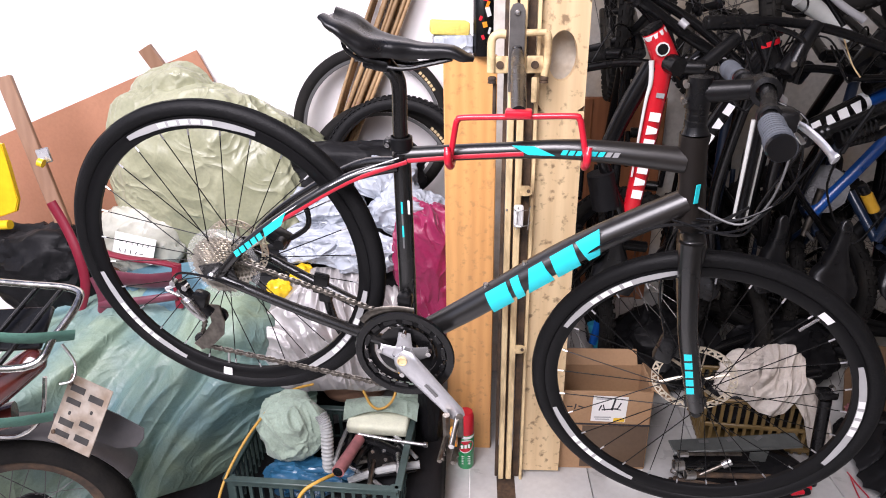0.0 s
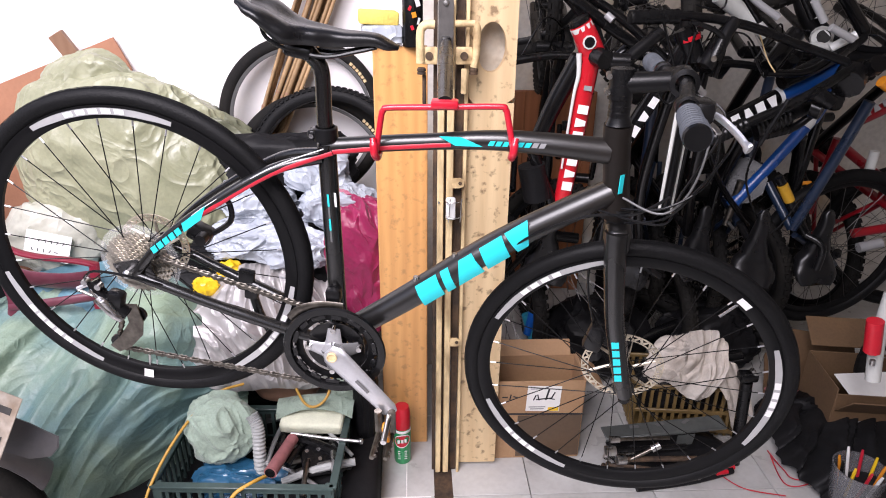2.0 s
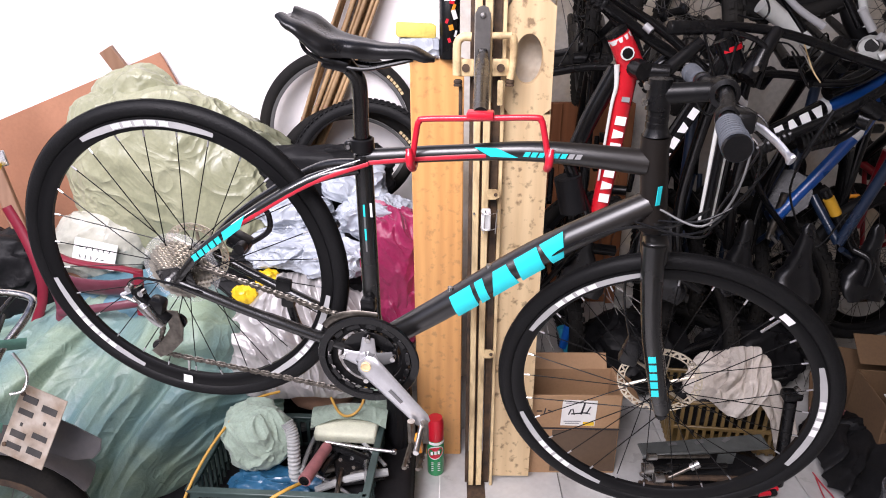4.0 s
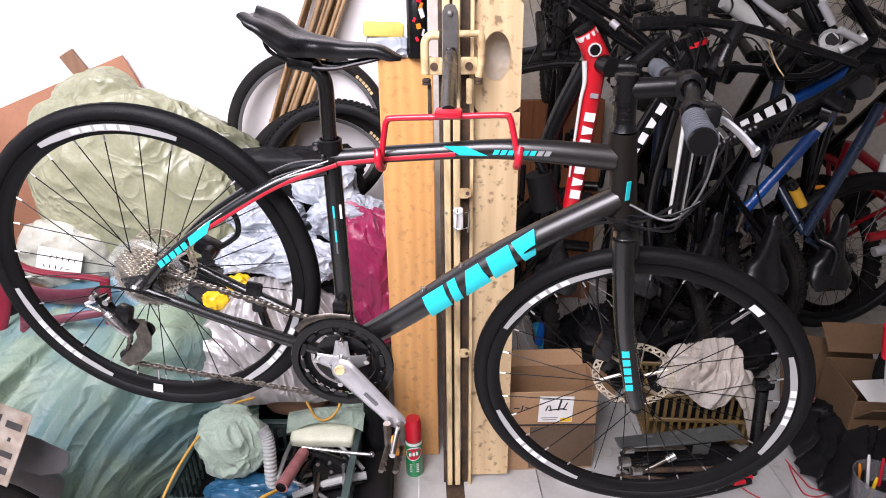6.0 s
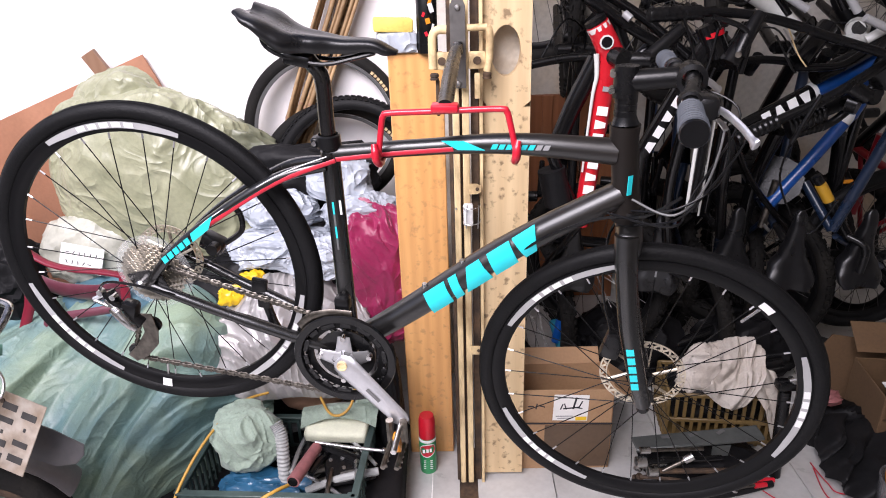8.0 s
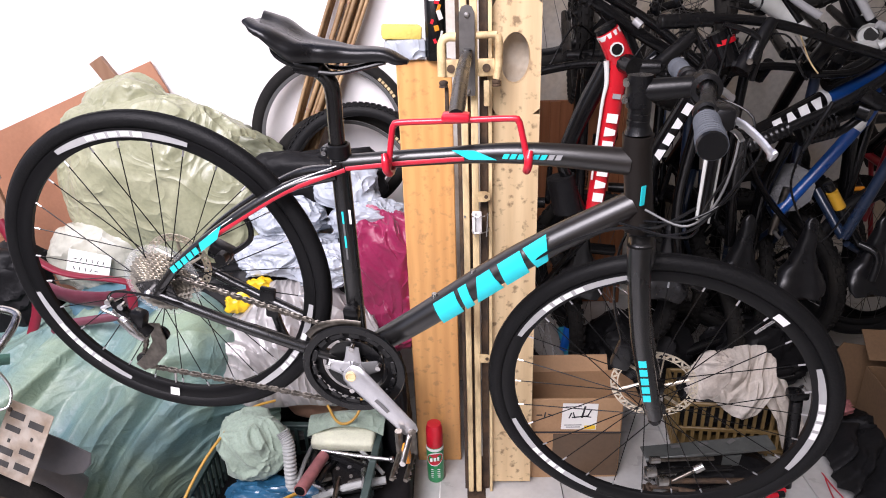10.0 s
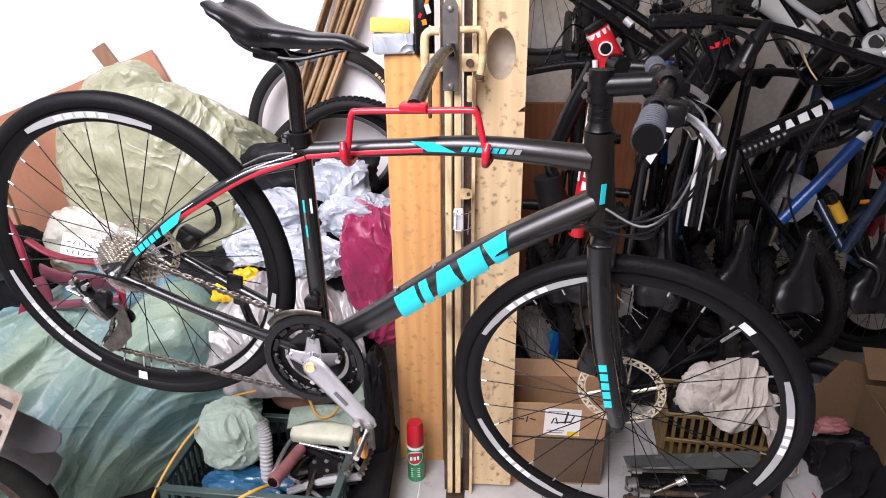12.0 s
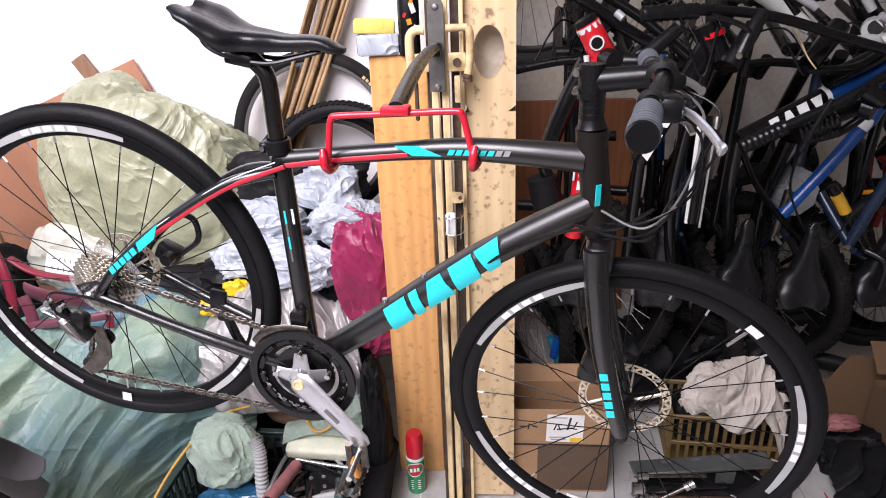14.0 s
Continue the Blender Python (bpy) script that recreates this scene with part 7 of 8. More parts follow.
    p = thing("floor_pump", (1.16, 0.43, 0.006), "black floor pump standing behind the front wheel", "pump")
    bm = B()
    sweep(bm, [(1.190, 0.440, 0.321), (1.204, 0.420, -0.033)], [0.019, 0.019], 14, squash=1.0)
    part("barrel", bm, M_BLACKPL, p)
    bm = B()
    block(bm, (0.06, 0.04, 0.03), Matrix.Translation((1.189, 0.440, 0.343)), 0.008, 2)
    part("head", bm, M_BLACKPL, p)
    bm = B()
    rod(bm, (1.191, 0.430, 0.376), (1.210, 0.430, 0.354), 0.008)
    part("clip", bm, M_STEEL, p)
    bm = B()
    block(bm, (0.11, 0.08, 0.016), Matrix.Translation((1.210, 0.420, -0.088)), 0.005)
    part("foot", bm, M_BLACKPL, p)
    bm = B()
    sweep(bm, curve([(0.543, 0.431, 0.012), (0.612, 0.399, 0.012), (0.717, 0.372, 0.012), (0.825, 0.361, 0.012)], 18), 0.017, 12, squash=0.6, up=(0, 0, 1))
    solo("plastic_strip", bm, M_PAPER, (0.65, 0.4, 0.004), "white glossy plastic strip on the floor", "strip")
    bm = B()
    sweep(bm, curve([(0.526, 0.820, 0.366), (0.554, 0.800, 0.268)], 4), 0.02, 12)
    for k, pts in enumerate(([(1.340, 0.465, 0.010), (1.346, 0.371, 0.012), (1.375, 0.323, 0.010), (1.578, 0.312, 0.010)], [(1.337, 0.438, 0.010), (1.320, 0.302, 0.012), (1.429, 0.322, 0.010), (1.549, 0.452, 0.010)], [(1.130, 0.343, 0.010), (1.178, 0.287, 0.012), (1.294, 0.256, 0.010)])):
        b3 = B()
        sweep(b3, curve(pts, 24), 0.0019, 8)
        solo("string", b3, M_REDPLASTIC, pts[0], "thin red plastic string on the floor", "string", "strings on the floor")
    # loose tube that stands in for a blue seat post behind the box
    solo("teal_post_tube", bm, mat("teal_post_paint", (0.01, 0.16, 0.24), 0.4, 0, 0.2, 10, 0.05), (0.554, 0.800, 0.268), "teal tube standing in for a bike's seat post behind the box", "bottle")


tool_pile()
solo("beige_sheet", bag((-0.323, 0.575, 0.288), (0.115, 0.05, 0.095), 63, 0.08, 1.4, 5, power=3.0, crease=0.4), mat("beige_vinyl", (0.56, 0.33, 0.22), 0.5, 0, 0.12, 6, 0.08), (-0.333, 0.575, 0.166), "beige vinyl sheet bunched behind the crate", "sheet")


# cardboard with the dimness of the right corner put into its colour
M_CARD_DIM = mat("dim_brown_cardboard", (0.13, 0.075, 0.034), 0.85, 0, 0.25, 6, 0.12, 100, second=(0.11, 0.062, 0.03))


def brown_panel():
    p = thing("wooden_panel", (0.60, 1.72, 0.0), "red-brown wooden panel standing against the plaster wall", "panel")
    bm = B()
    block(bm, (0.70, 0.024, 1.02), pose(0.60, 1.725, 0.51), 0.003)
    part("sheet", bm, M_BATTENR, p)
    for x in (0.27, 0.60, 0.93):
        bm = B()
        block(bm, (0.045, 0.016, 1.02), pose(x, 1.704, 0.51), 0.003)
        part("stile", bm, M_BATTENR, p)


M_BATTENR = wood("red_brown_wood", (0.30, 0.115, 0.045), (0.20, 0.07, 0.028), 6, 0.55, 10)
brown_panel()


def right_corner():
    c = thing("cardboard_box", (1.612, 0.452, 0.006), "open brown cardboard box with papers inside", "box", "boxes in the corner")
    o = Vector((1.651, 0.479, 0.006))
    m = Matrix.Translation(o) @ pose(0, 0, 0, 0, 0, -8)
    for nm, sz, at, rot in (("front_panel", (0.30, 0.005, 0.22), (0.05, 0.0, 0.11), 0), ("back_panel", (0.30, 0.005, 0.24), (0.05, 0.24, 0.12), 0), ("side_panel", (0.005, 0.24, 0.24), (-0.10, 0.12, 0.12), 0), ("side_panel", (0.005, 0.24, 0.24), (0.20, 0.12, 0.12), 0), ("base_panel", (0.29, 0.23, 0.005), (0.05, 0.12, 0.01), 0), ("flap", (0.29, 0.005, 0.13), (0.05, -0.045, 0.20), -42), ("flap", (0.28, 0.005, 0.12), (0.04, 0.285, 0.30), 55)):
        bm = B()
        block(bm, sz, m @ pose(*at, -rot, 0, 0), 0.001)
        part(nm, bm, M_CARD_DIM, c)
    bm = B()
    block(bm, (0.16, 0.002, 0.05), m @ pose(0.06, -0.004, 0.09), 0)
    part("print_patch", bm, M_LGREY, c)
    bm = B()
    block(bm, (0.05, 0.002, 0.04), m @ pose(0.12, -0.006, 0.09), 0)
    part("print_patch", bm, M_BLUE, c)
    bm = B()
    block(bm, (0.20, 0.12, 0.004), m @ pose(0.06, 0.10, 0.195, 12, 0, 10), 0.001)
    solo("paper_sheet", bm, M_PAPER, o + V(0.06, 0.1, 0.19), "white papers lying in the open box", "paper")
    bm = B()
    slab(bm, [(-0.22, 0), (0.20, 0), (0.16, 0.20), (-0.12, 0.26), (-0.22, 0.16)], 0.006, frame_of((1, 0.1, 0), (0, -1, 0.3), (1.703, 0.808, 0.010)), 0.001)
    solo("cardboard_sheet", bm, M_CARD_DIM, (1.703, 0.808, 0.010), "loose brown cardboard sheet leaning at the back", "cardboard")
    solo("black_bag", bag((1.509, 0.620, -0.025), (0.14, 0.10, 0.15), 111, 0.2, 2.4, 5), M_BLACKBAG, (1.414, 0.466, 0.006), "dark bag beside the cardboard boxes", "bag")
    solo("black_bag", bag((1.359, 0.450, -0.065), (0.10, 0.07, 0.05), 113, 0.3, 2.4, 5), M_BLACKBAG, (1.283, 0.337, 0.006), "small dark bag on the floor", "bag")
    solo("red_cloth", bag((1.438, 0.620, 0.158), (0.05, 0.03, 0.025), 115, 0.3, 2.4, 4), M_TUBE, (1.443, 0.620, 0.133), "red cloth on the dark bag", "cloth")
    # sheet added to darken this corner, for its shade and dark clutter
    solo("dark_filler_sheet", drape([(1.387, 0.667, 0.050), (1.591, 0.613, 0.080), (1.854, 0.535, 0.100)], [(1.340, 0.400, 0.010), (1.450, 0.190, 0.012), (1.840, 0.060, 0.012)], 90, 60, (0, 0, 0.03), 0.05, 23, (6, 16), fine=1.0), M_NAVY, (1.489, 0.322, 0.006), "dark filler sheet added over the floor by the boxes", "sheet")
    # smoky pot with pens
    p0 = Vector((1.481, 0.223, 0.006))
    p = thing("pen_pot", p0, "smoky clear plastic pot full of pens", "pot")
    part("pot_wall", lathe(B(), [(0.062, 0.0), (0.075, 0.10), (0.078, 0.145), (0.074, 0.146), (0.070, 0.10), (0.058, 0.004)], Matrix.Translation(p0), 36), M_SMOKE, p)
    part("pot_base", lathe(B(), [(0.0001, 0.001), (0.061, 0.001), (0.061, 0.006), (0.0001, 0.006)], Matrix.Translation(p0), 30, closed=False), M_BLACKPL, p)
    random.seed(33)
    for k in range(9):
        a = k * 0.7
        b = p0 + V(0.035 * math.cos(a), 0.035 * math.sin(a), 0.012)
        t = p0 + V(0.062 * math.cos(a + 0.3), 0.062 * math.sin(a + 0.3), 0.15 + 0.03 * random.random())
        bm = B()
        sweep(bm, [b, b.lerp(t, 0.9), t], [0.0045, 0.0048, 0.0035], 8)
        mt, nm = ((M_YELLOW, "yellow"), (M_RED, "red"), (M_WHITE, "white"), (M_ORANGE, "orange"), (M_BLACKPL, "black"))[k % 5]
        solo("pen", bm, mt, b, nm + " pen standing in the pot", "pen", "pens in the pot")


right_corner()

# near-black bags added as filler to darken the space under the bikes
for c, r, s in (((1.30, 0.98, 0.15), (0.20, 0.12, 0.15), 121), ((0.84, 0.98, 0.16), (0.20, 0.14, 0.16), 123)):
    solo("black_bag", bag(c, r, s, 0.16, 2.0, 5, crease=0.7), M_BLACKBAG, (c[0], c[1], 0.006), "dark bag added as filler on the floor under the bikes", "bag", "dark bags under the bikes")


def hose_like(bm, pts, r, n=20, seg=12, squash=1.0):
    cv = curve(pts, n)
    rs = r if not isinstance(r, tuple) else [r[0] + (r[1] - r[0]) * i / (len(cv) - 1) for i in range(len(cv))]
    return sweep(bm, cv, rs, seg, squash=squash)


M_B_RED = mat("gloss_red_frame", (0.50, 0.010, 0.018), 0.28, 0, 0.1, 8, 0.02, coat=0.4)
# the red frame paint again, with the shade at the back in its colour
M_B_RED_SHADED = mat("shaded_red_frame", (0.26, 0.006, 0.012), 0.3, 0, 0.15, 8, 0.02, coat=0.2)
M_B_BLACK = mat("gloss_black_frame", (0.004, 0.004, 0.0045), 0.20, 0, 0.15, 8, 0.02, coat=0.15, spec=0.3)
M_B_BLUE = mat("gloss_blue_frame", (0.004, 0.065, 0.29), 0.3, 0, 0.12, 8, 0.02, coat=0.4)
M_B_NAVY = mat("navy_frame", (0.008, 0.018, 0.042), 0.3, 0, 0.12, 8, 0.02, coat=0.4)
M_B_WHITE = mat("gloss_white_frame", (0.62, 0.63, 0.60), 0.3, 0, 0.1, 8, 0.02, coat=0.3)


def stored_bike(label, tubes, wheels=(), saddle=None, bars=(), extras=(), marks=()):
    """A parked bike given by its own tubes, wheels, saddle, bars and small parts."""
    low = min([Vector(p) for t in tubes for p in t[1]], key=lambda p: p.z)
    b = thing("bicycle", (low.x, low.y, low.z), label, "bicycle", "stored bikes")
    inv = WORLD_OF[b.name].inverted()
    for nm, pts, r, mt in tubes:
        part(nm, hose_like(B(), pts, r), mt, b)
    for c, n, R, tr, tread in wheels:
        n = Vector(n).normalized()
        wheel(b, inv @ frame_of(n.orthogonal(), n, c), R, tr, 0.022, M_DUSTY if tread else M_RUBBER, M_RIM, 28, M_SPOKE_L, tread, "wheel", "", each=False)
    if saddle:
        tail, nose, up = [Vector(v) for v in saddle]
        m = frame_of(nose - tail, up, tail)
        part("saddle", saddle_mesh(B(), m, (nose - tail).length, 0.155, 0.06), M_SADDLE, b, "black saddle standing nose up")
    for pts, r in bars:
        h = part("handlebar", hose_like(B(), pts, r, 26), M_BLACKPL, b)
        a, c = Vector(pts[0]), Vector(pts[1])
        bm = B()
        cv = [a.lerp(c, i / 23 * 0.8) for i in range(24)]
        sweep(bm, cv, [r * (1.55 if i % 3 else 1.4) for i in range(24)], 12)
        part("grip", bm, M_BLACKPL, h)
    for nm, pts, r, mt in extras:
        part(nm, hose_like(B(), pts, r, 18, 10), mt, b)
    for a, c, n, w, y, mt in marks:
        a, c = Vector(a), Vector(c)
        d = c - a
        for k in range(n):
            bm = B()
            p = a + d * ((k + 0.5) / n)
            L, W = d.length / n * (0.34, 0.28, 0.36, 0.30)[k % 4], w * 0.48
            q = (0.0, 0.30, 0.0, -0.28)[k % 4]
            slab(bm, [(-L * (1 + q), -W), (L * (0.9 + q), -W), (L * (1 - q), W), (-L * (0.9 - q), W)], 0.0015, frame_of(d, V(0, -1, 0.3), p))
            part("frame_mark", bm, mt, b)
    return b


M_SLEEVE = mat("yellow_frame_paint", (0.55, 0.30, 0.02), 0.4, 0, 0.1, 8, 0.02)


def stored_bikes():
    # red and white frame, nose up beside the post
    ht, hb, bb, st = Vector((0.549, 0.500, 1.418)), Vector((0.588, 0.500, 1.350)), Vector((0.540, 0.520, 0.860)), Vector((0.450, 0.520, 1.070))
    stored_bike("red, white and black bike frame tipped nose up by the post", [
        ("head_tube", [ht, ht.lerp(hb, 0.5), hb + V(0.004, 0, -0.012)], (0.030, 0.034), M_B_RED), ("down_tube", [hb + V(-0.004, 0, 0.0), hb.lerp(bb, 0.5), bb], (0.0300, 0.0225), M_B_RED),
        ("top_tube", [hb + V(-0.030, 0.008, -0.020), (0.500, 0.515, 1.205), st], (0.027, 0.022), M_B_BLACK),
        ("seat_tube", [st, bb], 0.017, M_B_BLACK), ("headset", [hb + V(0.006, -0.02, -0.010), hb + V(0.022, -0.055, -0.016)], 0.025, M_BLACKPL),
        ("chain_stay", [bb, (0.46, 1.02, 0.42)], 0.011, M_B_BLACK)],
        wheels=[((0.46, 1.06, 0.36), (0.9, 0.35, 0.05), 0.33, 0.026, 60)],
        extras=[("head_badge", [ht.lerp(hb, 0.62) + V(-0.004, -0.032, 0), ht.lerp(hb, 0.62) + V(-0.004, -0.0375, 0)], 0.014, M_BLACKPL), ("badge_ring", [ht.lerp(hb, 0.62) + V(-0.004, -0.032, 0), ht.lerp(hb, 0.62) + V(-0.004, -0.0365, 0)], 0.018, M_B_WHITE), ("head_band", [ht.lerp(hb, 0.04), ht.lerp(hb, 0.20)], 0.0312, M_B_WHITE), ("head_cap", [ht + V(-0.008, 0, 0.012), ht + V(-0.002, 0, 0.002)], 0.029, M_BLACKPL),
                ("white_flash", [hb + V(-0.040, -0.020, -0.004), hb + V(-0.036, -0.020, -0.060), hb + V(-0.044, -0.018, -0.12), hb + V(-0.058, -0.014, -0.32)], (0.0075, 0.003), M_B_WHITE),
                ("stem_arm", [hb + V(0.02, -0.02, -0.02), (0.681, 0.460, 1.330)], (0.022, 0.018), M_BLACKPL), ("stem_arm", [(0.660, 0.47, 1.318), (0.765, 0.5, 1.400)], (0.020, 0.017), M_BLACKPL),
                ("pannier_bag", [(0.449, 0.520, 1.031), (0.473, 0.520, 0.928)], 0.04, M_BLACKBAG)],
        marks=[(hb.lerp(bb, 0.27) + V(-0.001, -0.0292, 0), hb.lerp(bb, 0.80) + V(-0.001, -0.0250, 0), 7, 0.030, 0, M_WHITE), (hb.lerp(bb, 0.17) + V(0.0, -0.031, 0), hb.lerp(bb, 0.21) + V(0, -0.030, 0), 1, 0.022, 0, M_LGREY)])
    # black bike with white lettering blocks and a red ring at its head
    h = Vector((0.862, 0.540, 1.374))
    b0 = Vector((0.728, 0.620, 1.042))
    stored_bike("black bike with white frame marks and a red head ring", [
        ("down_tube", [h, h.lerp(b0, 0.5), b0], (0.026, 0.024), M_B_BLACK), ("head_tube", [h + V(-0.02, 0, 0.03), h + V(0.02, -0.01, -0.05)], 0.030, M_B_BLACK),
        ("head_ring", [h + V(-0.006, -0.002, 0.012), h + V(-0.002, -0.003, 0.0)], 0.0325, M_B_RED),
        ("seat_tube", [b0, (0.736, 0.720, 0.693)], 0.017, M_B_BLACK), ("top_tube", [h, (0.849, 0.700, 0.917), (0.904, 0.780, 0.579)], 0.017, M_B_BLACK),
        ("fork_leg", [(0.843, 0.500, 1.186), (0.837, 0.500, 0.901)], 0.006, M_B_WHITE), ("fork_leg", [(0.891, 0.520, 1.181), (0.879, 0.520, 0.880)], 0.0032, M_B_WHITE), ("fork_leg", [(0.859, 0.490, 1.188), (0.849, 0.490, 0.905)], 0.013, M_B_BLACK)],
        wheels=[((1.096, 1.160, 0.233), (1, 0.30, 0.05), 0.33, 0.028, 70)],
        bars=[([(0.678, 0.500, 1.435), (0.846, 0.520, 1.437), (1.007, 0.540, 1.415), (1.181, 0.560, 1.362), (1.324, 0.550, 1.317)], 0.0125)],
        extras=[
                ("cable", [(0.756, 0.500, 1.400), (0.766, 0.520, 1.282), (0.837, 0.550, 1.199), (0.871, 0.520, 1.296)], 0.0035, M_BLACKPL), ("cable", [(0.767, 0.500, 1.428), (0.834, 0.500, 1.284), (0.859, 0.500, 1.399)], 0.0035, M_BLACKPL),
                ("brake_lever", [(0.840, 0.500, 1.427), (0.931, 0.490, 1.386), (0.932, 0.500, 1.283)], 0.007, M_BLACKPL), ("crank_arm", [(0.760, 0.680, 0.711), (0.946, 0.680, 0.585)], 0.012, M_BLACKPL)],
        marks=[(h.lerp(b0, 0.45) + V(0, -0.028, 0), h.lerp(b0, 0.98) + V(0, -0.026, 0), 4, 0.022, 0, M_WHITE)])
    # black, white and blue bike, tipped on its back wheel
    a, c, d = Vector((1.020, 0.700, 1.075)), Vector((1.255, 0.730, 1.190)), Vector((1.440, 0.760, 1.262))
    e = Vector((1.249, 0.880, 0.766))
    stored_bike("black and blue bike with white frame marks, stood nose up", [
        ("top_tube", [a, a.lerp(c, 0.5), c], 0.026, M_B_BLACK), ("tube_end", [c, c.lerp(d, 0.5), d], (0.0235, 0.030), M_B_BLUE),
        ("tube_band", [c + (c - a) * -0.04, c + (c - a) * 0.01], 0.0272, M_WHITE), ("down_tube", [e, (1.371, 0.880, 0.934), (1.457, 0.860, 1.083)], 0.021, M_B_BLUE), ("tube_band", [(1.436, 0.855, 1.064), (1.455, 0.855, 1.094)], 0.0222, M_WHITE),
        ("down_tube_end", [(1.457, 0.860, 1.083), (1.499, 0.820, 1.244)], 0.024, M_B_BLUE),
        ("seat_tube", [a, (1.034, 0.750, 0.899), (1.098, 0.860, 0.672)], 0.018, M_B_BLACK), ("seat_stay", [a, (1.152, 0.800, 0.881), (1.418, 0.950, 0.608)], 0.011, M_B_BLACK)],
        wheels=[((1.334, 1.120, 0.436), (0.8, 0.6, 0.1), 0.33, 0.026, 60)],
        bars=[([(0.991, 0.600, 1.080), (1.126, 0.600, 1.145), (1.243, 0.600, 1.201), (1.392, 0.620, 1.291)], 0.0145)],
        extras=[("brake_lever", [(1.187, 0.560, 1.210), (1.150, 0.570, 1.111), (1.140, 0.580, 1.072)], 0.007, M_BLACKPL), ("shifter", [(1.266, 0.570, 1.230), (1.315, 0.560, 1.201)], 0.022, M_BLACKPL), ("cable", [(1.155, 0.600, 1.087), (1.190, 0.700, 0.914), (1.332, 0.750, 0.716), (1.384, 0.700, 0.855)], 0.0035, M_BLACKPL),
                ("spring_wire", [(1.080, 0.600, 1.395), (1.120, 0.600, 1.320), (1.152, 0.600, 1.281)], 0.002, M_BRASS)],
        marks=[(a.lerp(c, 0.30) + V(0, -0.026, 0.004), a.lerp(c, 0.93) + V(0, -0.026, 0.004), 4, 0.034, 0, M_WHITE)])
    # navy bike with a yellow sleeve in front of the far wheel
    stored_bike("dark navy bike with a yellow sleeve and black saddle", [
        ("down_tube", [(1.444, 0.800, 0.709), (1.513, 0.780, 0.943), (1.557, 0.740, 1.170)], 0.018, M_B_NAVY), ("shock_body", [(1.378, 0.840, 0.888), (1.515, 0.820, 0.677)], 0.016, M_BLACKPL), ("yellow_sleeve", [(1.392, 0.830, 0.862), (1.428, 0.825, 0.806)], 0.0185, M_SLEEVE),
        ("seat_tube", [(1.444, 0.800, 0.709), (1.377, 0.900, 0.848)], 0.016, M_B_NAVY), ("chain_stay", [(1.473, 0.820, 0.678), (1.769, 0.980, 0.481)], 0.011, M_B_NAVY)],
        wheels=[((1.750, 1.000, 0.537), (-0.12, 1, 0.10), 0.340, 0.024, 0)],
        bars=[([(1.169, 0.660, 1.079), (1.302, 0.680, 1.107), (1.420, 0.660, 1.248), (1.537, 0.660, 1.330)], 0.0125)],
        extras=[("stem", [(1.465, 0.660, 1.281), (1.467, 0.620, 1.303)], 0.026, M_BLACKPL), ("amber_clip", [(1.489, 0.620, 1.254), (1.520, 0.620, 1.236)], 0.018, M_ORANGE), ("lamp", [(1.369, 0.640, 1.185), (1.373, 0.620, 1.188)], 0.022, M_BLACKPL), ("amber_reflector", [(1.534, 0.980, 0.817), (1.589, 0.980, 0.820)], 0.008, M_ORANGE), ("hook_lever", [(1.488, 0.780, 0.694), (1.532, 0.740, 0.666), (1.532, 0.740, 0.578)], 0.013, M_BLACKPL)])
    # red bike at the far side
    stored_bike("red bike with white marks behind the others", [
        ("top_tube", [(1.762, 1.100, 0.922), (2.045, 1.100, 0.729)], 0.019, M_B_RED_SHADED), ("down_tube", [(1.745, 1.120, 0.951), (1.732, 1.140, 0.760), (1.718, 1.150, 0.635)], 0.018, M_B_RED_SHADED),
        ("seat_tube", [(1.821, 1.000, 0.605), (1.999, 1.000, 0.635)], 0.018, M_B_RED_SHADED), ("head_tube", [(1.766, 1.050, 1.043), (1.901, 1.050, 1.114)], 0.022, M_B_RED_SHADED)],
        wheels=[((2.190, 1.180, 0.507), (0.4, 1, 0.1), 0.335, 0.022, 0)],
        extras=[("fork_leg", [(1.815, 1.000, 0.936), (1.816, 1.000, 0.803)], 0.018, M_B_WHITE), ("chain_guard", [(1.845, 0.980, 0.552), (1.932, 0.980, 0.573)], 0.02, M_LGREY)],
        marks=[((1.746, 1.020, 1.061), (1.834, 1.020, 1.121), 3, 0.025, 0, M_LGREY)])
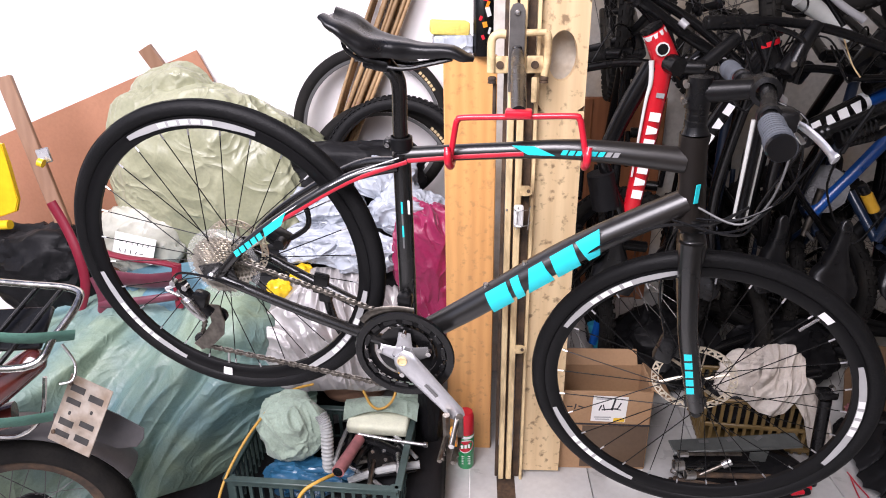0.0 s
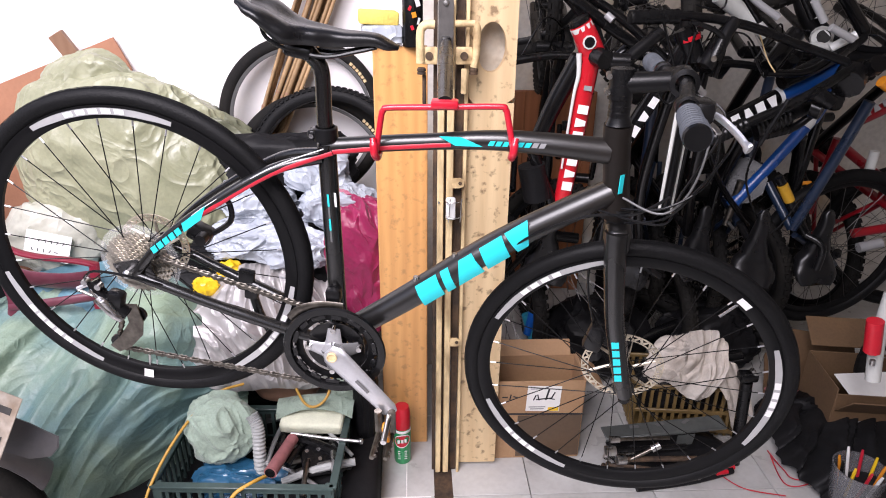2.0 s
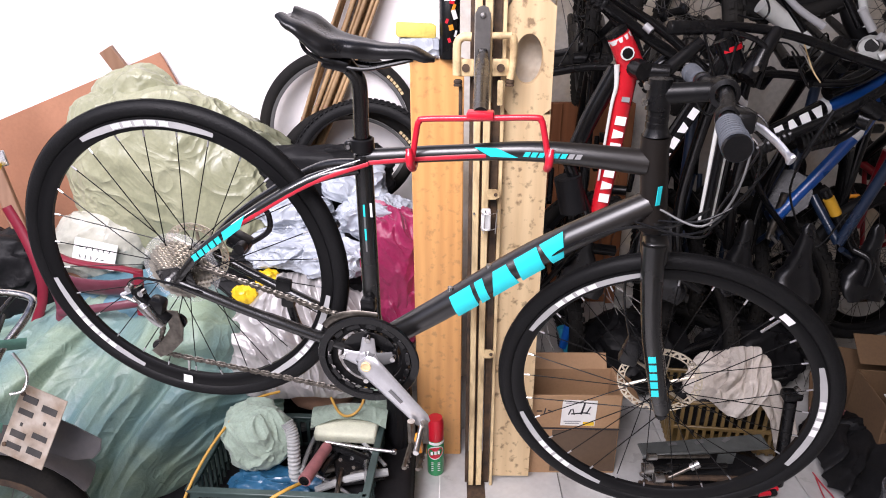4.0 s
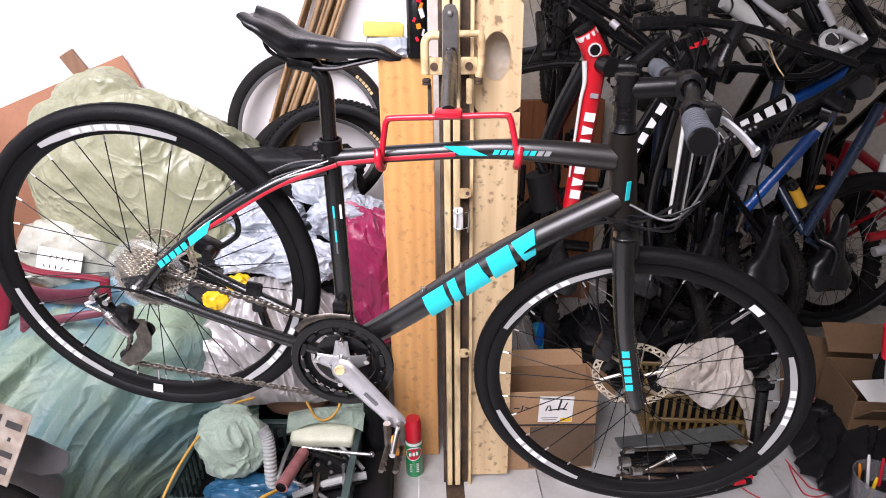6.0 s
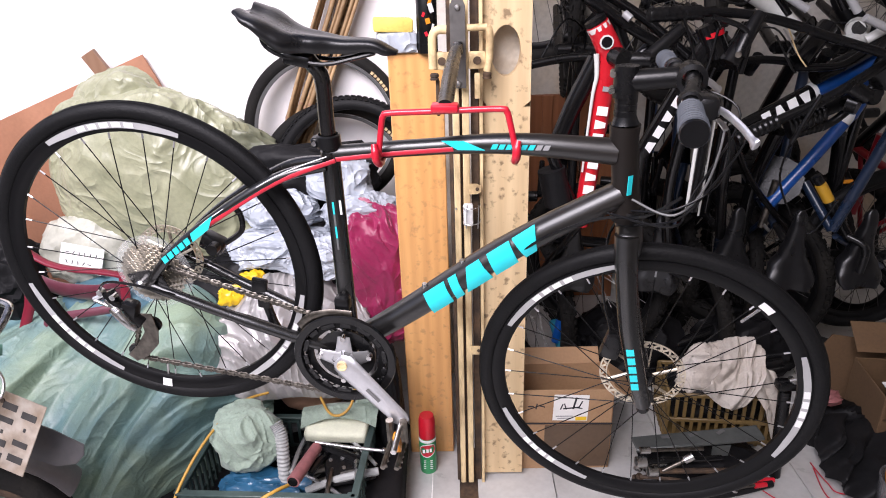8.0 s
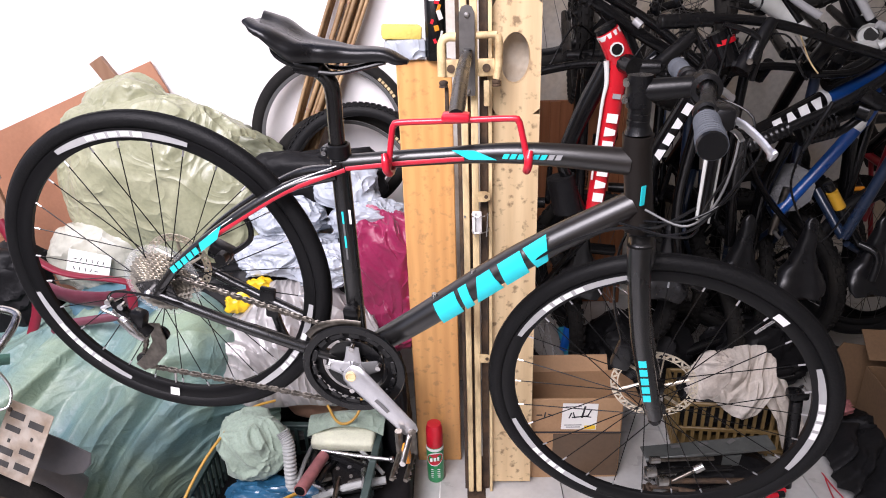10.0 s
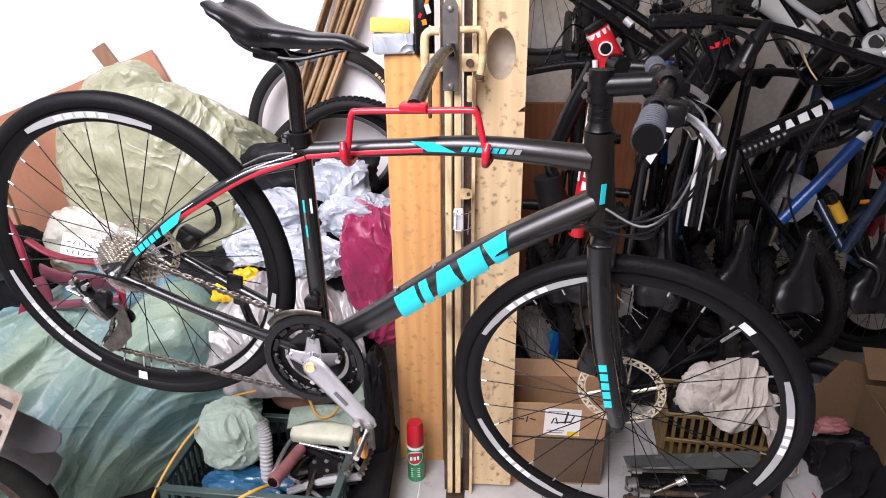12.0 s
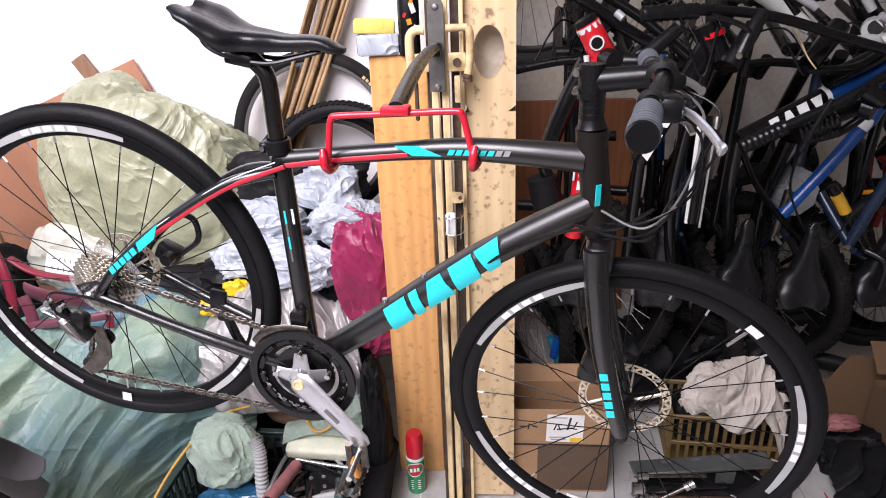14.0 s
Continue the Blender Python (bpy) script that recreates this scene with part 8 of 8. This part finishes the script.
    # white bike hung high, only its fork and wheel come into view
    stored_bike("white bike hung high with black bars and suspension fork", [
        ("fork_leg", [(1.062, 0.850, 1.478), (1.155, 0.850, 1.415), (1.226, 0.830, 1.359)], (0.030, 0.018), M_B_WHITE), ("fork_leg", [(1.315, 0.800, 1.533), (1.362, 0.800, 1.417)], 0.012, M_B_WHITE), ("fork_crown", [(1.375, 0.780, 1.359), (1.348, 0.740, 1.360)], (0.034, 0.026), M_B_WHITE), ("crown_cap", [(1.360, 0.745, 1.365), (1.354, 0.735, 1.366)], 0.020, M_BLACKPL), ("brake_arch", [(1.243, 0.740, 1.354), (1.303, 0.740, 1.334), (1.378, 0.740, 1.337)], (0.010, 0.017), M_B_WHITE),
        ("down_tube", [(1.328, 0.740, 1.549), (1.501, 0.780, 1.384)], 0.020, M_B_BLACK), ("head_tube", [(1.223, 0.660, 1.382), (1.142, 0.620, 1.292)], 0.026, M_B_BLACK), ("fork_brace", [(1.137, 0.620, 1.276), (1.277, 0.640, 1.279), (1.378, 0.660, 1.348)], 0.011, M_B_BLACK)],
        wheels=[((1.200, 1.020, 1.745), (0.25, 1, -0.2), 0.34, 0.028, 60), ((1.660, 0.950, 1.578), (0.9, 0.5, 0), 0.34, 0.028, 0)],
        bars=[([(0.405, 0.500, 1.560), (0.533, 0.520, 1.476), (0.644, 0.540, 1.404), (0.718, 0.560, 1.361)], 0.0155)],
        extras=[("clamp", [(0.621, 0.520, 1.440), (0.637, 0.510, 1.426)], 0.010, M_LGREY), ("saddle_nose", [(1.336, 0.660, 1.341), (1.391, 0.640, 1.382)], 0.013, M_B_WHITE), ("spring_wire", [(1.083, 0.620, 1.380), (1.141, 0.620, 1.300)], 0.002, M_STEEL)])
    # bike at the top beside the post
    stored_bike("black bike behind the post, its dusty wheel showing", [
        ("seat_stay", [(0.462, 0.720, 1.541), (0.561, 0.700, 1.465), (0.629, 0.680, 1.388)], 0.013, M_B_BLACK), ("chain_stay", [(0.538, 0.760, 1.524), (0.722, 0.720, 1.415), (0.870, 0.660, 1.290)], 0.014, M_B_BLACK), ("shock_body", [(0.652, 0.600, 1.287), (0.723, 0.600, 1.356)], 0.018, M_B_BLACK)],
        wheels=[((0.455, 1.150, 1.570), (0.10, 1, 0.15), 0.345, 0.028, 60), ((0.818, 0.920, 1.449), (1, 0.25, 0.2), 0.33, 0.027, 64)])
    stored_bike("pale grey bike frame hanging above the others", [
        ("seat_stay", [(0.985, 0.620, 1.539), (1.054, 0.610, 1.476), (1.127, 0.600, 1.430)], (0.008, 0.011), M_LGREY), ("down_tube", [(1.120, 0.660, 1.617), (1.184, 0.650, 1.524), (1.250, 0.640, 1.426)], (0.010, 0.012), M_B_BLACK),
        ("head_tube", [(1.219, 0.600, 1.475), (1.262, 0.600, 1.420)], 0.011, M_RIMD), ("top_tube", [(1.284, 0.600, 1.405), (1.358, 0.600, 1.372)], 0.011, M_RIMD), ("seat_tube", [(0.948, 0.720, 1.635), (1.015, 0.680, 1.532), (1.110, 0.660, 1.413)], 0.009, M_B_BLACK)],
        extras=[("cable", [(0.867, 0.580, 1.515), (0.924, 0.580, 1.528), (0.963, 0.580, 1.478), (0.946, 0.580, 1.450), (0.881, 0.580, 1.462)], 0.0028, M_BLACKPL), ("stem_arm", [(0.969, 0.520, 1.429), (0.935, 0.500, 1.379), (0.914, 0.490, 1.330)], (0.016, 0.021), M_BLACKPL), ("clamp_bolt", [(0.906, 0.468, 1.336), (0.904, 0.464, 1.336)], 0.008, M_CHAIN)])
    # bars, grips and drive parts that fill the dark between the frames
    stored_bike("black handlebar and frame of a bike leaning at the back", [
        ("handlebar_tube", [(1.233, 0.700, 1.235), (1.390, 0.740, 1.300), (1.512, 0.800, 1.362)], 0.024, M_BLACKPL), ("seat_tube", [(1.492, 0.950, 1.002), (1.536, 1.000, 0.809)], 0.022, M_B_BLACK), ("down_tube", [(1.207, 0.800, 1.053), (1.201, 0.900, 0.848), (1.213, 0.950, 0.610)], 0.024, M_B_BLACK)],
        wheels=[((1.359, 1.150, 0.548), (0.55, 1, 0.1), 0.335, 0.026, 60)],
        bars=[([(1.158, 0.660, 1.101), (1.277, 0.660, 1.154), (1.417, 0.680, 1.196)], 0.021)],
        extras=[("stem_block", [(1.421, 0.660, 1.268), (1.389, 0.620, 1.242)], 0.045, M_BLACKPL), ("shifter", [(1.300, 0.620, 1.178), (1.320, 0.600, 1.172)], 0.030, M_BLACKPL), ("chainring", [(1.280, 0.900, 0.856), (1.277, 0.895, 0.858)], 0.085, M_BLACKPL), ("crank_arm", [(1.272, 0.885, 0.861), (1.247, 0.885, 0.692)], 0.013, M_CHAIN), ("bar_end", [(0.955, 0.530, 1.398), (0.911, 0.500, 1.334), (0.892, 0.490, 1.308)], (0.022, 0.026), M_BLACKPL), ("brake_cable", [(1.055, 0.600, 1.366), (1.111, 0.600, 1.281), (1.126, 0.600, 1.265)], 0.003, M_BLACKPL), ("fork_tip", [(1.230, 0.840, 0.721), (1.254, 0.840, 0.695)], 0.006, M_STEEL), ("shock_body", [(1.491, 0.860, 0.740), (1.564, 0.900, 0.601)], 0.024, M_BLACKPL)])
    # bikes deep in the dark below
    stored_bike("black bike in the dark behind the box", [
        ("seat_tube", [(0.576, 0.780, 0.603), (0.545, 0.800, 0.389)], 0.018, M_B_BLACK), ("seat_post", [(0.545, 0.800, 0.389), (0.531, 0.800, 0.293)], 0.016, M_B_BLUE), ("down_tube", [(0.710, 0.900, 0.636), (0.524, 0.900, 0.660)], 0.02, M_B_BLACK)],
        wheels=[((0.696, 1.050, 0.474), (0.7, 0.7, 0), 0.33, 0.027, 60)])
    stored_bike("black bike in the dark behind the basket", [
        ("seat_tube", [(0.784, 0.900, 0.702), (0.910, 0.950, 0.300)], 0.018, M_B_BLACK), ("chain_stay", [(1.089, 0.920, 0.214), (1.476, 0.980, 0.200)], 0.016, M_B_BLACK), ("down_tube", [(0.955, 0.900, 0.176), (1.291, 0.950, 0.271), (1.562, 1.000, 0.160)], 0.022, M_B_BLACK)],
        wheels=[((1.042, 1.100, -0.011), (0.3, 1, 0), 0.33, 0.027, 60), ((1.593, 1.000, -0.090), (0.5, 0.8, 0.2), 0.30, 0.027, 0)],
        extras=[("crank_arm", [(1.069, 0.860, 0.201), (1.257, 0.820, 0.148)], 0.014, M_BLACKPL), ("pedal", [(1.257, 0.820, 0.148), (1.381, 0.820, 0.173)], 0.022, M_BLACKPL)])
    # city bike at the edge: white mudguard, red reflector, gum-wall tyre
    stored_bike("old bike with white mudguard, red reflector and grey tyre", [
        ("mudguard", [(1.548, 0.400, 0.663), (1.534, 0.380, 0.516), (1.543, 0.360, 0.378)], 0.022, M_B_WHITE)],
        wheels=[((1.966, 0.460, 0.222), (0.75, 0.66, 0), 0.32, 0.022, 50)],
        extras=[("reflector", [(1.473, 0.340, 0.605), (1.493, 0.340, 0.498)], 0.024, M_REDCAP), ("reflector_bolt", [(1.501, 0.335, 0.470), (1.503, 0.335, 0.453)], 0.008, M_STEEL)])


stored_bikes()


def standing_bike(label, at, yaw, pitch, mt, mt2, tread, steer=0, front=True):
    """A bike stood on its back wheel with the nose up, saddle towards the room."""
    m = Matrix.Translation(at) @ pose(0, 0, 0, 0, 0, yaw) @ pose(0, 0, 0, 0, -pitch, 0)

    def P(x, y, z):
        return m @ V(x, y, z)

    n = m.to_3x3() @ V(0, 1, 0)
    nf = m.to_3x3() @ V(math.sin(radians(steer)), math.cos(radians(steer)), 0)
    stored_bike(label, [
        ("top_tube", [P(-0.13, 0, 0.70), P(0.41, 0, 0.80)], 0.017, mt), ("down_tube", [P(0, 0, 0.29), P(0.43, 0, 0.73)], 0.022, mt2),
        ("seat_tube", [P(0, 0, 0.29), P(-0.15, 0, 0.75)], 0.017, mt), ("seat_post", [P(-0.15, 0, 0.75), P(-0.20, 0, 0.90)], 0.0135, M_BLACKPL),
        ("head_tube", [P(0.44, 0, 0.70), P(0.40, 0, 0.85)], 0.022, mt2),
        ("seat_stay", [P(-0.14, 0.02, 0.70), P(-0.43, 0.06, 0.34)], 0.009, mt), ("seat_stay", [P(-0.14, -0.02, 0.70), P(-0.43, -0.06, 0.34)], 0.009, mt),
        ("chain_stay", [P(0, 0.03, 0.29), P(-0.43, 0.06, 0.34)], 0.010, mt), ("chain_stay", [P(0, -0.03, 0.29), P(-0.43, -0.06, 0.34)], 0.010, mt),
        ("fork_leg", [P(0.45, 0.055, 0.68), P(0.60, 0.055, 0.35)], (0.020, 0.014), M_BLACKPL), ("fork_leg", [P(0.45, -0.055, 0.68), P(0.60, -0.055, 0.35)], (0.020, 0.014), M_BLACKPL), ("fork_crown", [P(0.45, -0.06, 0.685), P(0.45, 0.06, 0.685)], 0.022, M_BLACKPL)],
        wheels=[(P(-0.43, 0, 0.34), n, 0.335, 0.026, tread), (P(0.60, 0, 0.34), nf, 0.335, 0.026, tread)][:2 if front else 1],
        saddle=(P(-0.33, 0, 0.935), P(-0.05, 0, 0.945), m.to_3x3() @ V(0, 0, 1)),
        bars=[([P(0.37, -0.31, 0.95), P(0.41, -0.15, 0.94), P(0.43, 0, 0.93), P(0.41, 0.15, 0.94), P(0.37, 0.31, 0.95)], 0.0125)] if front else (),
        extras=[("stem", [P(0.39, 0, 0.88), P(0.44, 0, 0.93)], 0.019, M_BLACKPL), ("crank_arm", [P(0, -0.09, 0.29), P(0.12, -0.10, 0.17)], 0.012, M_BLACKPL), ("crank_arm", [P(0, 0.09, 0.29), P(-0.12, 0.10, 0.41)], 0.012, M_BLACKPL),
                ("chainring", [P(0, -0.056, 0.29), P(0, -0.060, 0.29)], 0.085, M_BLACKPL), 
                ("cable", [P(0.43, -0.12, 0.93), P(0.52, -0.06, 0.90), P(0.50, 0.0, 0.80), P(0.44, 0.02, 0.72)], 0.003, M_BLACKPL), ("cable", [P(0.43, 0.12, 0.93), P(0.54, 0.05, 0.90), P(0.50, -0.02, 0.78), P(0.42, -0.02, 0.70)], 0.003, M_BLACKPL),
                ("pedal", [P(0.12, -0.11, 0.17), P(0.12, -0.19, 0.17)], 0.022, M_BLACKPL), ("pedal", [P(-0.12, 0.11, 0.41), P(-0.12, 0.19, 0.41)], 0.022, M_BLACKPL)])


standing_bike("black bike stood nose up behind the cardboard box", (0.66, 1.66, 0.775), 84, 84, M_B_BLACK, M_B_BLACK, 60)
standing_bike("black bike stood nose up with a big glossy saddle", (1.02, 1.74, 0.775), 97, 86, M_B_BLACK, M_B_BLACK, 64, 14)
standing_bike("black and blue bike stood nose up against the wall", (1.13, 1.86, 0.775), 72, 88, M_B_BLACK, M_B_BLUE, 60, front=False)
standing_bike("dark bike stood nose up with a black saddle", (1.24, 1.62, 0.775), 66, 86, M_B_NAVY, M_B_BLACK, 0, -12, front=False)
standing_bike("red and black bike stood nose up by the far wall", (1.85, 1.80, 0.775), 100, 85, M_B_RED_SHADED, M_B_BLACK, 60)
standing_bike("black bike stood nose up with a wide black saddle", (1.50, 1.70, 0.775), 93, 86, M_B_BLACK, M_B_BLACK, 60, 8, front=False)
standing_bike("dark bike stood nose up beside the corner", (1.36, 1.66, 0.775), 86, 85, M_B_NAVY, M_B_BLACK, 64, -6, front=False)
